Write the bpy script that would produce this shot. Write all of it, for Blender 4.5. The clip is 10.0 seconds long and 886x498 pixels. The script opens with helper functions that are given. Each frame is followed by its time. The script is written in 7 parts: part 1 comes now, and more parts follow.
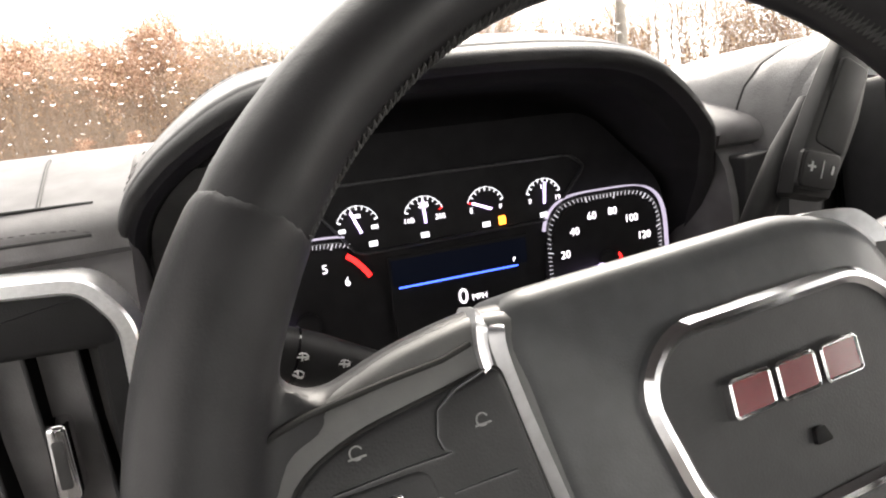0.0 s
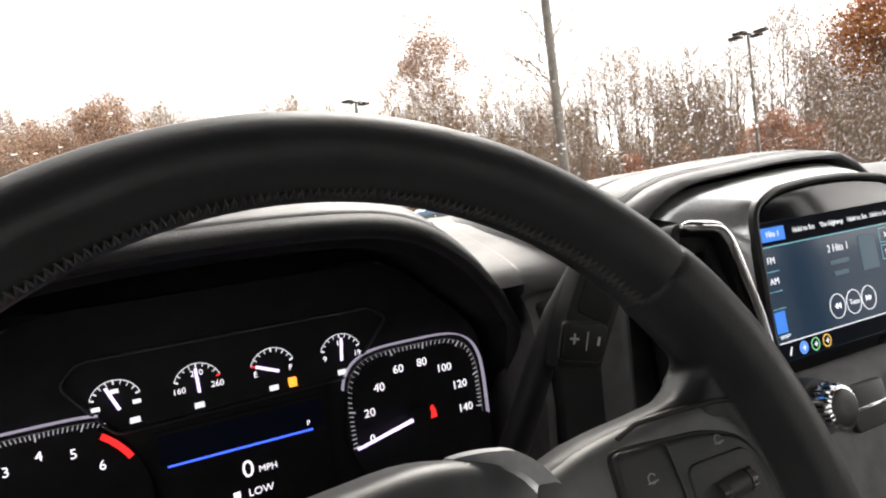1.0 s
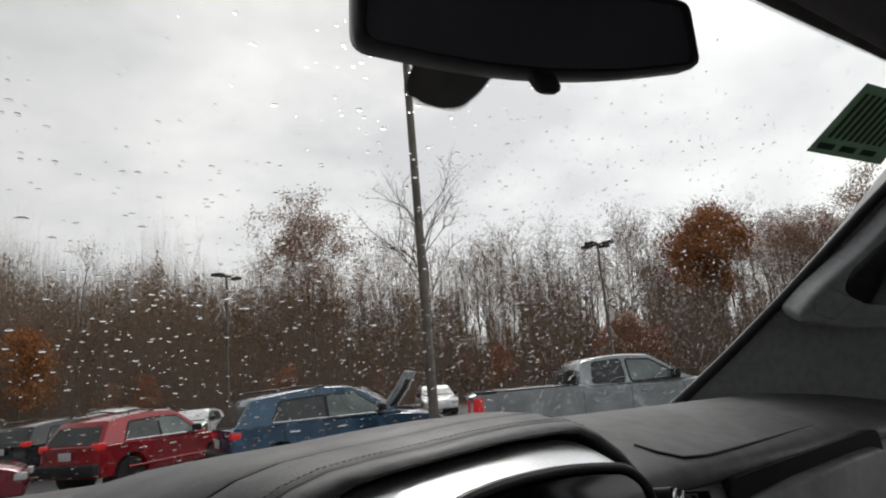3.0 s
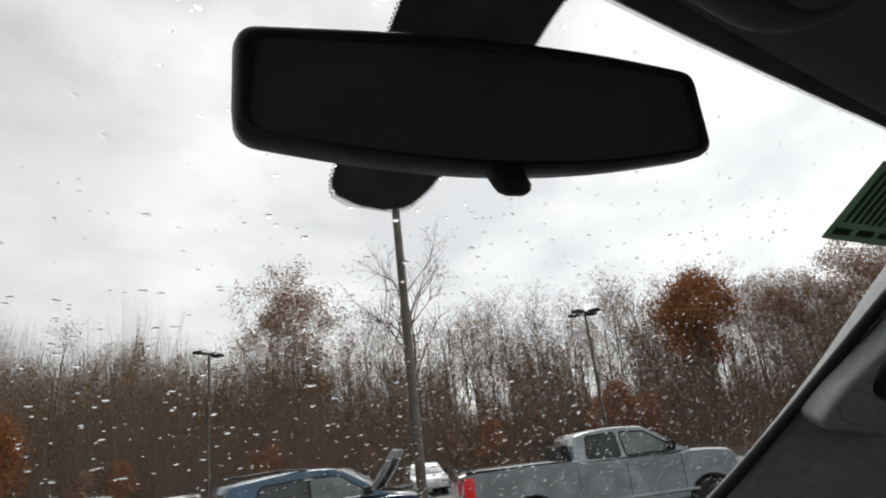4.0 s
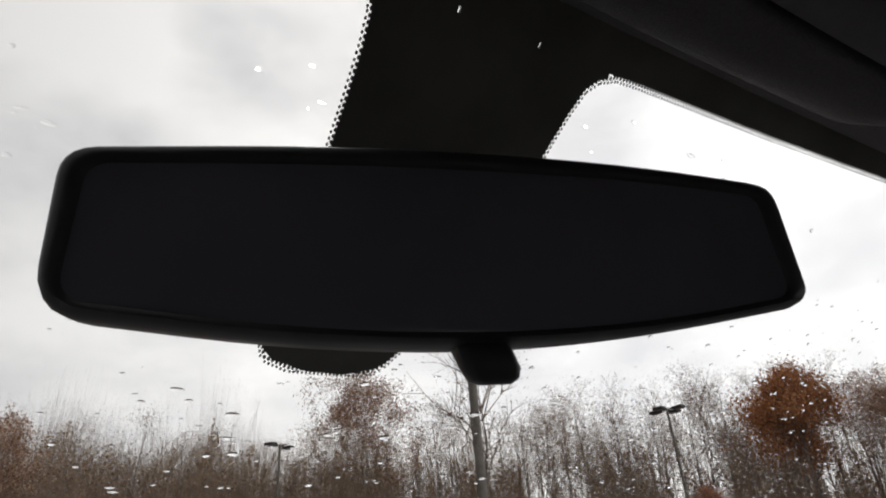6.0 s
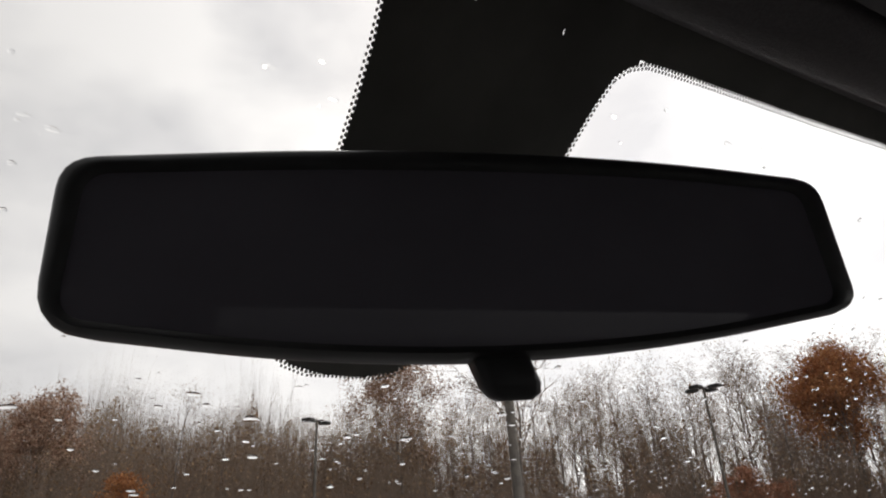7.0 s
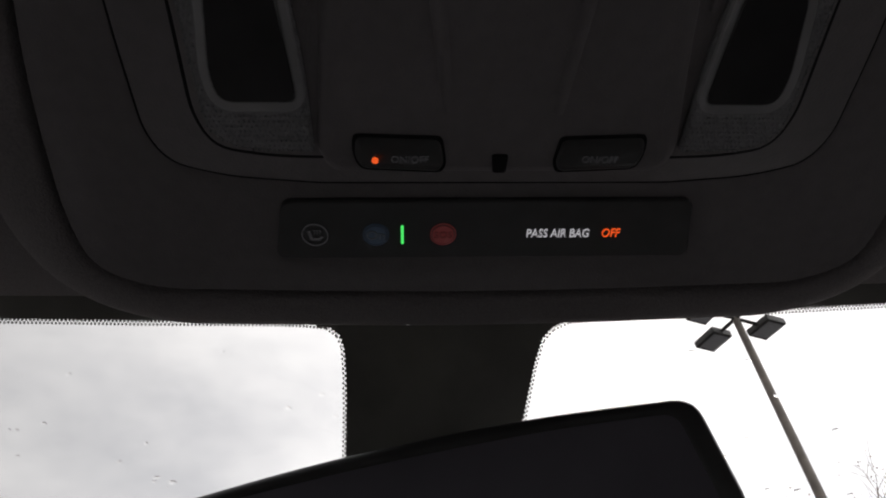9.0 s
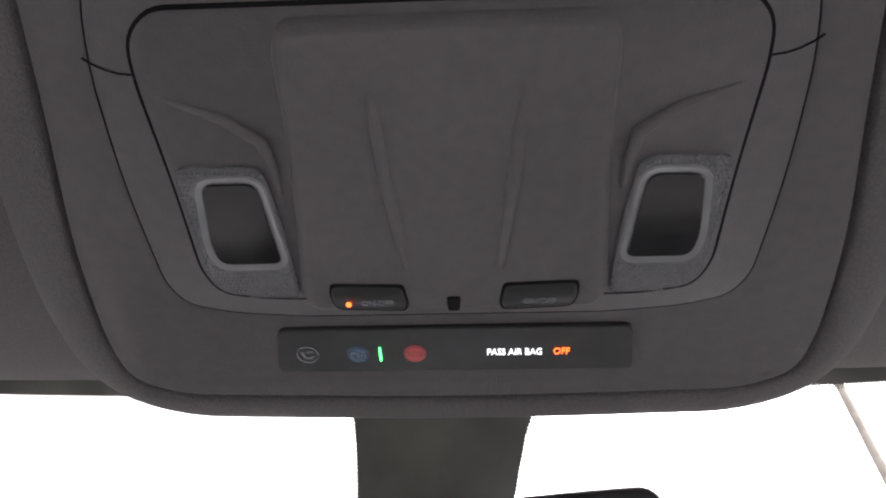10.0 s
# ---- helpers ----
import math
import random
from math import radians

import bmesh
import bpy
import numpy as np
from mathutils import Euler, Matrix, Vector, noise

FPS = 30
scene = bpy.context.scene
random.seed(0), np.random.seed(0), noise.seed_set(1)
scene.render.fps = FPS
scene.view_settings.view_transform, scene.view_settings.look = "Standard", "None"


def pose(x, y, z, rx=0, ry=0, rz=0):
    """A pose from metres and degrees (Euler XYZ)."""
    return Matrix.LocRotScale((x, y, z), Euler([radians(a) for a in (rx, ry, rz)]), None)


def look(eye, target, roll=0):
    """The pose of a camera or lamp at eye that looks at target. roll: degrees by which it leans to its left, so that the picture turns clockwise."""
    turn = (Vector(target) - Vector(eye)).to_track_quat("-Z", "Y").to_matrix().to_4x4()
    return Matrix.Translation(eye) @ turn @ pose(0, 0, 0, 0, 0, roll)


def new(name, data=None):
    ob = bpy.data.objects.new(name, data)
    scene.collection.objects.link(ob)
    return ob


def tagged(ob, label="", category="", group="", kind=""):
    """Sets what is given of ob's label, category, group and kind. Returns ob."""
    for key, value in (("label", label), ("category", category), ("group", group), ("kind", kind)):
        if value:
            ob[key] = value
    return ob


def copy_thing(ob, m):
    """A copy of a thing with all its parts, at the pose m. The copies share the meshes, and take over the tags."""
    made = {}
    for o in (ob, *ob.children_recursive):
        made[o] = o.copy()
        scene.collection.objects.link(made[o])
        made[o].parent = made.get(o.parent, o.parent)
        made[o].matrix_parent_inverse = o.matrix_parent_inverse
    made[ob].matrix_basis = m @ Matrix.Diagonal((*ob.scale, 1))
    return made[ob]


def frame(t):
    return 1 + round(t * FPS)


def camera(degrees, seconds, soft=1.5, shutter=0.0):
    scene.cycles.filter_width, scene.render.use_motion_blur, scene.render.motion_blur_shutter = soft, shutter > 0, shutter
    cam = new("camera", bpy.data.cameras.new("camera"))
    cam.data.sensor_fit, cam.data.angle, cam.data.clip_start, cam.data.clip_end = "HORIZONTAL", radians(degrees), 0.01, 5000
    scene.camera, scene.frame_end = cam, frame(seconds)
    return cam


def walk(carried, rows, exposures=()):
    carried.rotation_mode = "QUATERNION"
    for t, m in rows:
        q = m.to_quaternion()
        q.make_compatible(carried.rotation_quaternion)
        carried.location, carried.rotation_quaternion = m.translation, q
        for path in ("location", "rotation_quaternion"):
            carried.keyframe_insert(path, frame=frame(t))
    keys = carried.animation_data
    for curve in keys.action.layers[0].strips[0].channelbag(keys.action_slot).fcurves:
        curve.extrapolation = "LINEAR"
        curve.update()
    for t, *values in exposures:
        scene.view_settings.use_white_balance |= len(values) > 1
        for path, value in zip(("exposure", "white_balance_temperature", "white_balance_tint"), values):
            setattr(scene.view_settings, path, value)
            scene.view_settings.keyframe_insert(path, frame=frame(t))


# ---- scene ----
cam = camera(71.0, 10.0, soft=2.05)
PATH = [
    (0, (-0.6044, -0.1343, 1.4554), (0.0403, 1.7276, 1.1124), -6.81),
    (0.5, (-0.5443, -0.1468, 1.4795), (0.1771, 1.7008, 1.2229), -7.54),
    (1, (-0.4809, -0.1514, 1.4963), (0.3402, 1.6681, 1.3731), -7.39),
    (1.5, (-0.4229, -0.1532, 1.5068), (0.4986, 1.6218, 1.5028), -7.29),
    (2, (-0.3724, -0.1441, 1.5112), (0.6630, 1.5628, 1.6306), -6.82),
    (2.5, (-0.3252, -0.1332, 1.5250), (0.8132, 1.4867, 1.8078), -5.48),
    (3.8, (-0.1986, -0.0593, 1.5925), (1.0141, 1.4221, 2.1710), -6.21),
    (4, (-0.1837, -0.0462, 1.6093), (1.0259, 1.4183, 2.2354), -6.77),
    (4.5, (-0.1507, -0.0304, 1.6294), (0.9995, 1.4078, 2.4095), -6.83),
    (5, (-0.1225, -0.0228, 1.6444), (0.9543, 1.4055, 2.5391), -6.34),
    (5.5, (-0.1017, -0.0120, 1.6617), (0.9144, 1.4403, 2.5882), -5.57),
    (7, (-0.0822, -0.0057, 1.6894), (0.8184, 1.5608, 2.5467), -3.47),
    (7.5, (-0.0758, -0.0329, 1.6887), (0.7259, 1.5453, 2.6196), -4.35),
    (8, (-0.0615, -0.0660, 1.6913), (0.5580, 1.4934, 2.7796), -4.79),
    (8.5, (-0.0245, -0.0964, 1.6792), (0.3368, 1.3966, 2.9601), -4.78),
    (9, (0.0188, -0.1321, 1.6651), (0.1314, 1.2802, 3.0768), -3.64),
    (9.5, (0.0359, -0.1646, 1.6620), (0.0319, 1.2157, 3.1093), -1.22),
    (10, (0.0539, -0.1918, 1.6705), (-0.0207, 1.2051, 3.0998), 1.01),
]
walk(cam, [(t, look(eye, target, roll)) for t, eye, target, roll in PATH],
     exposures=[(0.0, 3.08, 7050, 12), (0.5, 2.8, 7050, 12), (1.0, 1.95, 6850, 11), (1.5, 1.05, 6650, 11), (2.0, 0.5, 6600, 11), (2.5, -0.14, 6550, 10), (4.0, 0.02, 6450, 9), (5.0, 0.02, 6450, 9),
                (5.5, 0.0, 6500, 10), (7.0, 0.15, 6650, 12), (7.5, 0.15, 6650, 12), (8.0, 0.1, 6600, 12), (8.5, 0.18, 6750, 14), (9.0, 0.55, 6600, 13), (9.5, 1.6, 6500, 15), (10.0, 3.15, 6450, 13)])

# ---- world and light: a bright overcast sky ----
world = bpy.data.worlds.new("overcast_sky")
scene.world = world
world.use_nodes = True
wn, wl = world.node_tree.nodes, world.node_tree.links
wn.clear()
w_out = wn.new("ShaderNodeOutputWorld")
w_bg = wn.new("ShaderNodeBackground")
w_sky = wn.new("ShaderNodeTexSky")
w_sky.sky_type = "NISHITA"
w_sky.sun_disc = False
w_sky.sun_elevation, w_sky.sun_rotation = radians(42), radians(35)
w_sky.air_density, w_sky.dust_density = 1.0, 3.0
w_scale = wn.new("ShaderNodeVectorMath")
w_scale.operation = "SCALE"
w_scale.inputs[3].default_value = 0.10
w_co = wn.new("ShaderNodeTexCoord")
w_map = wn.new("ShaderNodeMapping")
w_map.inputs["Scale"].default_value = (1.0, 1.0, 1.9)
w_noise = wn.new("ShaderNodeTexNoise")
w_noise.inputs["Scale"].default_value = 2.3
w_noise.inputs["Detail"].default_value = 6
w_noise.inputs["Roughness"].default_value = 0.55
w_ramp = wn.new("ShaderNodeValToRGB")
w_ramp.color_ramp.elements[0].position, w_ramp.color_ramp.elements[0].color = 0.34, (0.61, 0.615, 0.635, 1)
w_ramp.color_ramp.elements[1].position, w_ramp.color_ramp.elements[1].color = 0.62, (0.97, 0.962, 0.95, 1)
w_mix = wn.new("ShaderNodeMixRGB")
w_mix.inputs[0].default_value = 0.965
wl.new(w_sky.outputs[0], w_scale.inputs[0])
wl.new(w_co.outputs["Generated"], w_map.inputs[0])
wl.new(w_map.outputs[0], w_noise.inputs["Vector"])
wl.new(w_noise.outputs["Fac"], w_ramp.inputs[0])
wl.new(w_scale.outputs[0], w_mix.inputs[1])
wl.new(w_ramp.outputs[0], w_mix.inputs[2])
# the cloud cover thins gently from west to east
w_sep = wn.new("ShaderNodeSeparateXYZ")
w_side = wn.new("ShaderNodeMapRange")
for i, v in enumerate((-0.7, 0.7, 0.47, 1.31)):
    w_side.inputs[1 + i].default_value = v
wl.new(w_co.outputs["Generated"], w_sep.inputs[0])
wl.new(w_sep.outputs[0], w_side.inputs[0])
wl.new(w_mix.outputs[0], w_bg.inputs[0])
wl.new(w_side.outputs[0], w_bg.inputs[1])
wl.new(w_bg.outputs[0], w_out.inputs[0])

sun = new("sun", bpy.data.lights.new("sun", "SUN"))
sun.data.energy, sun.data.angle, sun.data.color = 0.95, radians(25), (1.0, 0.97, 0.92)
sun.matrix_world = look((0, 0, 20), (-7, -10, 8))


# ---- materials ----
def material(name, color, rough=0.5, metal=0.0, var=0.0, vscale=20.0, bump=0.0, bscale=400.0, spec=0.5, color2=None, coat=0.0,
             emit=None, strength=0.0, island=False, big=0.0, bigscale=2.0, crease=0.0):
    m = bpy.data.materials.new(name)
    m.use_nodes = True
    nt = m.node_tree
    b = nt.nodes["Principled BSDF"]
    b.inputs["Roughness"].default_value = rough
    b.inputs["Metallic"].default_value = metal
    b.inputs["Specular IOR Level"].default_value = spec
    b.inputs["Coat Weight"].default_value = coat
    b.inputs["Coat Roughness"].default_value = 0.08
    b.inputs["Base Color"].default_value = (*color, 1)
    if emit:
        b.inputs["Emission Color"].default_value = (*emit, 1)
        b.inputs["Emission Strength"].default_value = strength
    co = nt.nodes.new("ShaderNodeTexCoord")
    if var or color2:
        n1 = nt.nodes.new("ShaderNodeTexNoise")
        n1.inputs["Scale"].default_value = vscale
        n1.inputs["Detail"].default_value = 5
        nt.links.new(co.outputs["Object"], n1.inputs["Vector"])
        ramp = nt.nodes.new("ShaderNodeValToRGB")
        c2 = color2 or tuple(min(1, c * (1 + var)) for c in color)
        c1 = color if color2 else tuple(c * (1 - var) for c in color)
        ramp.color_ramp.elements[0].position, ramp.color_ramp.elements[0].color = 0.35, (*c1, 1)
        ramp.color_ramp.elements[1].position, ramp.color_ramp.elements[1].color = 0.65, (*c2, 1)
        nt.links.new(n1.outputs["Fac"], ramp.inputs[0])
        last = ramp.outputs[0]
        if island:
            geo = nt.nodes.new("ShaderNodeNewGeometry")
            nt.links.new(geo.outputs["Random Per Island"], ramp.inputs[0])
        if big:
            n2 = nt.nodes.new("ShaderNodeTexNoise")
            n2.inputs["Scale"].default_value = bigscale
            n2.inputs["Detail"].default_value = 3
            nt.links.new(co.outputs["Object"], n2.inputs["Vector"])
            mr = nt.nodes.new("ShaderNodeMapRange")
            mr.inputs[1].default_value, mr.inputs[2].default_value = 0.3, 0.7
            mr.inputs[3].default_value, mr.inputs[4].default_value = 1 - big, 1 + big
            nt.links.new(n2.outputs["Fac"], mr.inputs[0])
            sc = nt.nodes.new("ShaderNodeVectorMath")
            sc.operation = "SCALE"
            nt.links.new(last, sc.inputs[0])
            nt.links.new(mr.outputs[0], sc.inputs[3])
            last = sc.outputs[0]
            mr2 = nt.nodes.new("ShaderNodeMapRange")
            mr2.inputs[1].default_value, mr2.inputs[2].default_value = 0.3, 0.7
            mr2.inputs[3].default_value, mr2.inputs[4].default_value = max(0, rough - 0.12), min(1, rough + 0.1)
            nt.links.new(n2.outputs["Fac"], mr2.inputs[0])
            nt.links.new(mr2.outputs[0], b.inputs["Roughness"])
        nt.links.new(last, b.inputs["Base Color"])
    if bump:
        n3 = nt.nodes.new("ShaderNodeTexVoronoi" if bscale > 300 else "ShaderNodeTexNoise")
        n3.inputs["Scale"].default_value = bscale
        nt.links.new(co.outputs["Object"], n3.inputs["Vector"])
        bp = nt.nodes.new("ShaderNodeBump")
        bp.inputs["Strength"].default_value = bump
        bp.inputs["Distance"].default_value = 0.0006 if bscale > 300 else 0.02
        nt.links.new(n3.outputs[0], bp.inputs["Height"])
        nt.links.new(bp.outputs[0], b.inputs["Normal"])
        if crease:
            n4 = nt.nodes.new("ShaderNodeTexNoise")
            n4.inputs["Scale"].default_value, n4.inputs["Detail"].default_value = 75, 2
            n4.inputs["Distortion"].default_value = 1.5
            nt.links.new(co.outputs["Object"], n4.inputs["Vector"])
            b2 = nt.nodes.new("ShaderNodeBump")
            b2.inputs["Strength"].default_value, b2.inputs["Distance"].default_value = crease, 0.002
            nt.links.new(n4.outputs[0], b2.inputs["Height"])
            nt.links.new(b2.outputs[0], bp.inputs["Normal"])
    return m


def glass_material(name, tint=(1, 1, 1), gloss=1.0, rough=0.0):
    """A thin clear pane: it lets the view through straight and mirrors by its angle."""
    m = bpy.data.materials.new(name)
    m.use_nodes = True
    nt = m.node_tree
    nt.nodes.clear()
    out = nt.nodes.new("ShaderNodeOutputMaterial")
    tr = nt.nodes.new("ShaderNodeBsdfTransparent")
    tr.inputs[0].default_value = (*tint, 1)
    gl = nt.nodes.new("ShaderNodeBsdfGlossy")
    gl.inputs["Roughness"].default_value = rough
    fr = nt.nodes.new("ShaderNodeFresnel")
    fr.inputs[0].default_value = 1.45
    mu = nt.nodes.new("ShaderNodeMath")
    mu.operation = "MULTIPLY"
    mu.inputs[1].default_value = gloss
    mx = nt.nodes.new("ShaderNodeMixShader")
    nt.links.new(fr.outputs[0], mu.inputs[0])
    nt.links.new(mu.outputs[0], mx.inputs[0])
    nt.links.new(tr.outputs[0], mx.inputs[1])
    nt.links.new(gl.outputs[0], mx.inputs[2])
    nt.links.new(mx.outputs[0], out.inputs[0])
    return m


def water_material():
    m = bpy.data.materials.new("rain_water")
    m.use_nodes = True
    nt = m.node_tree
    nt.nodes.clear()
    out = nt.nodes.new("ShaderNodeOutputMaterial")
    gl = nt.nodes.new("ShaderNodeBsdfGlass")
    gl.inputs["IOR"].default_value = 1.33
    gl.inputs["Roughness"].default_value = 0.0
    nt.links.new(gl.outputs[0], out.inputs[0])
    return m


LEATHER = material("black_leather", (0.0215, 0.0214, 0.0234), 0.50, spec=0.34, var=0.15, vscale=60, bump=0.07, bscale=1300, big=0.08, bigscale=10, crease=0.09)
SOFT = material("dark_soft_plastic", (0.115, 0.113, 0.117), 0.5, var=0.2, vscale=50, bump=0.35, bscale=1100, big=0.05, bigscale=9)
SOFT_BROWN = material("charcoal_padded_vinyl", (0.108, 0.104, 0.106), 0.55, var=0.2, vscale=40, bump=0.14, bscale=1000, big=0.06, bigscale=7)
PLASTIC = material("black_plastic", (0.036, 0.036, 0.037), 0.45, var=0.15, vscale=80, big=0.08, bigscale=20)
GLOSS = material("piano_black", (0.006, 0.006, 0.007), 0.12, var=0.1, vscale=30)
LIP_SHADE = material("shaded_grained_lip", (0.015, 0.0147, 0.0158), 0.55, spec=0.3, var=0.15, vscale=80, bump=0.3, bscale=1000)
SWITCH = material("charcoal_switch_plastic", (0.024, 0.0245, 0.026), 0.48, spec=0.4, var=0.12, vscale=80, bump=0.12, bscale=1200)
# black plastic taken darker still for the shade inside the vents
VENT_SHADE = material("shaded_black_louvre", (0.004, 0.004, 0.0042), 0.7, spec=0.12, var=0.1, vscale=60)
MATT = material("matt_black_face", (0.011, 0.0107, 0.012), 0.8, spec=0.2, var=0.2, vscale=60)
SILVER = material("satin_silver_paint", (0.93, 0.935, 0.95), 0.30, metal=0.88, var=0.05, vscale=400)
STRIP = material("satin_grey_trim", (0.56, 0.565, 0.58), 0.34, metal=0.75, var=0.06, vscale=300, big=0.1, bigscale=12)
GREYM = material("dark_metallic_paint", (0.055, 0.055, 0.058), 0.38, metal=0.5, var=0.1, vscale=300, big=0.1, bigscale=12)
CHROME = material("chrome", (0.75, 0.75, 0.76), 0.1, metal=1.0, var=0.05, vscale=40, big=0.1, bigscale=30)
RED_ENAMEL = material("dark_red_enamel", (0.16, 0.006, 0.012), 0.25, coat=0.5, var=0.1, vscale=60)
THREAD = material("grey_thread", (0.06, 0.06, 0.06), 0.8, var=0.2, vscale=300)
HEADLINER = material("charcoal_headliner_cloth", (0.159, 0.147, 0.149), 0.95, var=0.10, vscale=900, bump=0.5, bscale=1300, big=0.06, bigscale=8)
CONSOLE = material("charcoal_console_plastic", (0.153, 0.141, 0.146), 0.55, var=0.05, vscale=200, bump=0.25, bscale=1200, big=0.05, bigscale=10)
TRIM = material("grey_pillar_plastic", (0.33, 0.338, 0.346), 0.6, var=0.1, vscale=90, bump=0.3, bscale=1200, big=0.1, bigscale=8)
FRIT = material("black_ceramic_band", (0.19, 0.187, 0.170), 0.65, var=0.2, vscale=20)
# the grey base colour stands in for the cab's dim reflection
MIRROR = material("dimmed_mirror_reflection", (0.150, 0.142, 0.166), 0.03, spec=0.10, var=0.15, vscale=9)
LENS = material("clear_lamp_lens", (0.22, 0.22, 0.23), 0.22, var=0.06, vscale=300, bump=1.0, bscale=1000)
LENSEDGE = material("polished_lens_edge", (0.30, 0.30, 0.31), 0.08, var=0.1, vscale=60)
DARKLENS = material("smoked_lamp_window", (0.02, 0.02, 0.022), 0.12, var=0.2, vscale=40)
# paler than black door trim would be, to bounce light round the cab
WALLS = material("grey_bounce_trim", (0.22, 0.215, 0.21), 0.9, var=0.1, vscale=30, big=0.1, bigscale=4)
LABEL = material("dark_green_label", (0.24, 0.33, 0.26), 0.7, var=0.2, vscale=40)
nt = LABEL.node_tree
base = next(n for n in nt.nodes if n.type == "BSDF_PRINCIPLED")
glow = nt.nodes.new("ShaderNodeBsdfTranslucent")
glow.inputs["Color"].default_value = (0.30, 0.40, 0.31, 1)
both = nt.nodes.new("ShaderNodeMixShader")
both.inputs[0].default_value = 0.5
last = next(n for n in nt.nodes if n.type == "OUTPUT_MATERIAL")
nt.links.new(base.outputs[0], both.inputs[1])
nt.links.new(glow.outputs[0], both.inputs[2])
nt.links.new(both.outputs[0], last.inputs[0])
LABELINK = material("label_ink", (0.04, 0.06, 0.045), 0.8, var=0.1, vscale=60)
SCREEN = material("display_glass", (0.003, 0.005, 0.009), 0.10, spec=0.22, emit=(0.008, 0.020, 0.038), strength=0.45, var=0.1, vscale=30)
WHITE_LIT = material("lit_white", (0.4, 0.4, 0.4), 0.5, emit=(0.85, 0.83, 0.95), strength=0.40)
GREY_LIT = material("lit_grey", (0.3, 0.3, 0.3), 0.5, emit=(0.45, 0.47, 0.52), strength=0.55)
# this print glows faintly by itself
DIM_LIT = material("faint_glowing_print", (0.07, 0.07, 0.07), 0.6, emit=(0.10, 0.10, 0.11), strength=0.10)
VIOLET_LIT = material("lit_needle", (0.4, 0.4, 0.5), 0.5, emit=(0.66, 0.52, 1.0), strength=0.6)
RED_LIT = material("lit_red", (0.2, 0.008, 0.008), 0.5, emit=(0.95, 0.02, 0.02), strength=0.5)
AMBER_LIT = material("lit_amber", (0.5, 0.25, 0.02), 0.5, emit=(1.0, 0.26, 0.03), strength=0.7)
GREEN_LIT = material("lit_green", (0.05, 0.4, 0.1), 0.5, emit=(0.06, 0.80, 0.14), strength=0.7)
BLUE_LIT = material("lit_blue", (0.02, 0.05, 0.4), 0.5, emit=(0.03, 0.08, 0.85), strength=0.9)
BLUE_TILE = material("lit_blue_tile", (0.02, 0.08, 0.3), 0.5, emit=(0.02, 0.13, 0.50), strength=0.5)
ICON_BLUE = material("dim_blue_icon", (0.02, 0.05, 0.2), 0.5, emit=(0.05, 0.15, 0.5), strength=0.6)
ICON_GREEN = material("dim_green_icon", (0.03, 0.1, 0.05), 0.5, emit=(0.12, 0.38, 0.18), strength=0.5)
ICON_AMBER = material("dim_amber_icon", (0.2, 0.1, 0.02), 0.5, emit=(0.5, 0.30, 0.06), strength=0.5)
SIGN_WHITE = material("lit_sign_white", (0.3, 0.3, 0.3), 0.5, emit=(0.8, 0.8, 0.85), strength=0.32)
SIGN_ORANGE = material("lit_sign_orange", (0.4, 0.06, 0.01), 0.5, emit=(1.0, 0.12, 0.02), strength=0.55)
CYAN_LIT = material("lit_cyan", (0.1, 0.3, 0.35), 0.5, emit=(0.10, 0.26, 0.32), strength=0.5)
PAGE_TILE = material("lit_page_grey", (0.06, 0.07, 0.08), 0.6, emit=(0.04, 0.065, 0.085), strength=0.5)
NAVY_LIT = material("lit_navy_panel", (0.004, 0.006, 0.012), 0.8, spec=0.1, emit=(0.001, 0.0015, 0.005), strength=0.1)
# the round buttons' print and ink also get a faint glow
SOS_DIM = material("faint_glowing_red_print", (0.10, 0.025, 0.025), 0.6, emit=(0.20, 0.04, 0.04), strength=0.13)
SOS_INK = material("glowing_dark_red_ink", (0.05, 0.01, 0.01), 0.6, emit=(0.07, 0.015, 0.015), strength=0.2)
ON_DIM = material("faint_glowing_blue_print", (0.03, 0.045, 0.07), 0.6, emit=(0.04, 0.06, 0.09), strength=0.1)
FAINT_PRINT = material("grey_print", (0.26, 0.26, 0.26), 0.6, var=0.1, vscale=100)
PRINT = material("white_print", (0.55, 0.55, 0.55), 0.6, var=0.1, vscale=100)
WINDSHIELD = glass_material("windshield_glass", (0.97, 0.98, 0.975), 0.35)
REAR_DIMMER = glass_material("light_cutting_rear_glass", (0.82, 0.83, 0.83), 1.0)
OUTER_FACE = glass_material("windshield_outer_face", (0.99, 0.99, 0.99), 0.0)
PADSKIN = material("dark_horn_pad_skin", (0.058, 0.0607, 0.064), 0.36, var=0.12, vscale=90, bump=0.07, bscale=1200, big=0.05, bigscale=9)
LEVER = material("black_lever_plastic", (0.012, 0.0118, 0.0125), 0.5, spec=0.22, var=0.15, vscale=80, big=0.08, bigscale=20)
RING_LIT = material("lit_dial_ring", (0.3, 0.3, 0.34), 0.4, emit=(0.72, 0.66, 0.92), strength=0.11)
TICK_LIT = material("lit_tick", (0.3, 0.3, 0.3), 0.5, emit=(0.45, 0.45, 0.52), strength=0.26)
# leather paler than the rim's, for the window light on the spokes
SPOKE_SHEEN = material("light_struck_spoke_leather", (0.125, 0.126, 0.124), 0.48, var=0.1, vscale=80, bump=0.06, bscale=1200, big=0.06, bigscale=10)
FIELD = material("black_switch_plastic", (0.011, 0.011, 0.012), 0.55, spec=0.25, var=0.15, vscale=80, bump=0.15, bscale=1200)
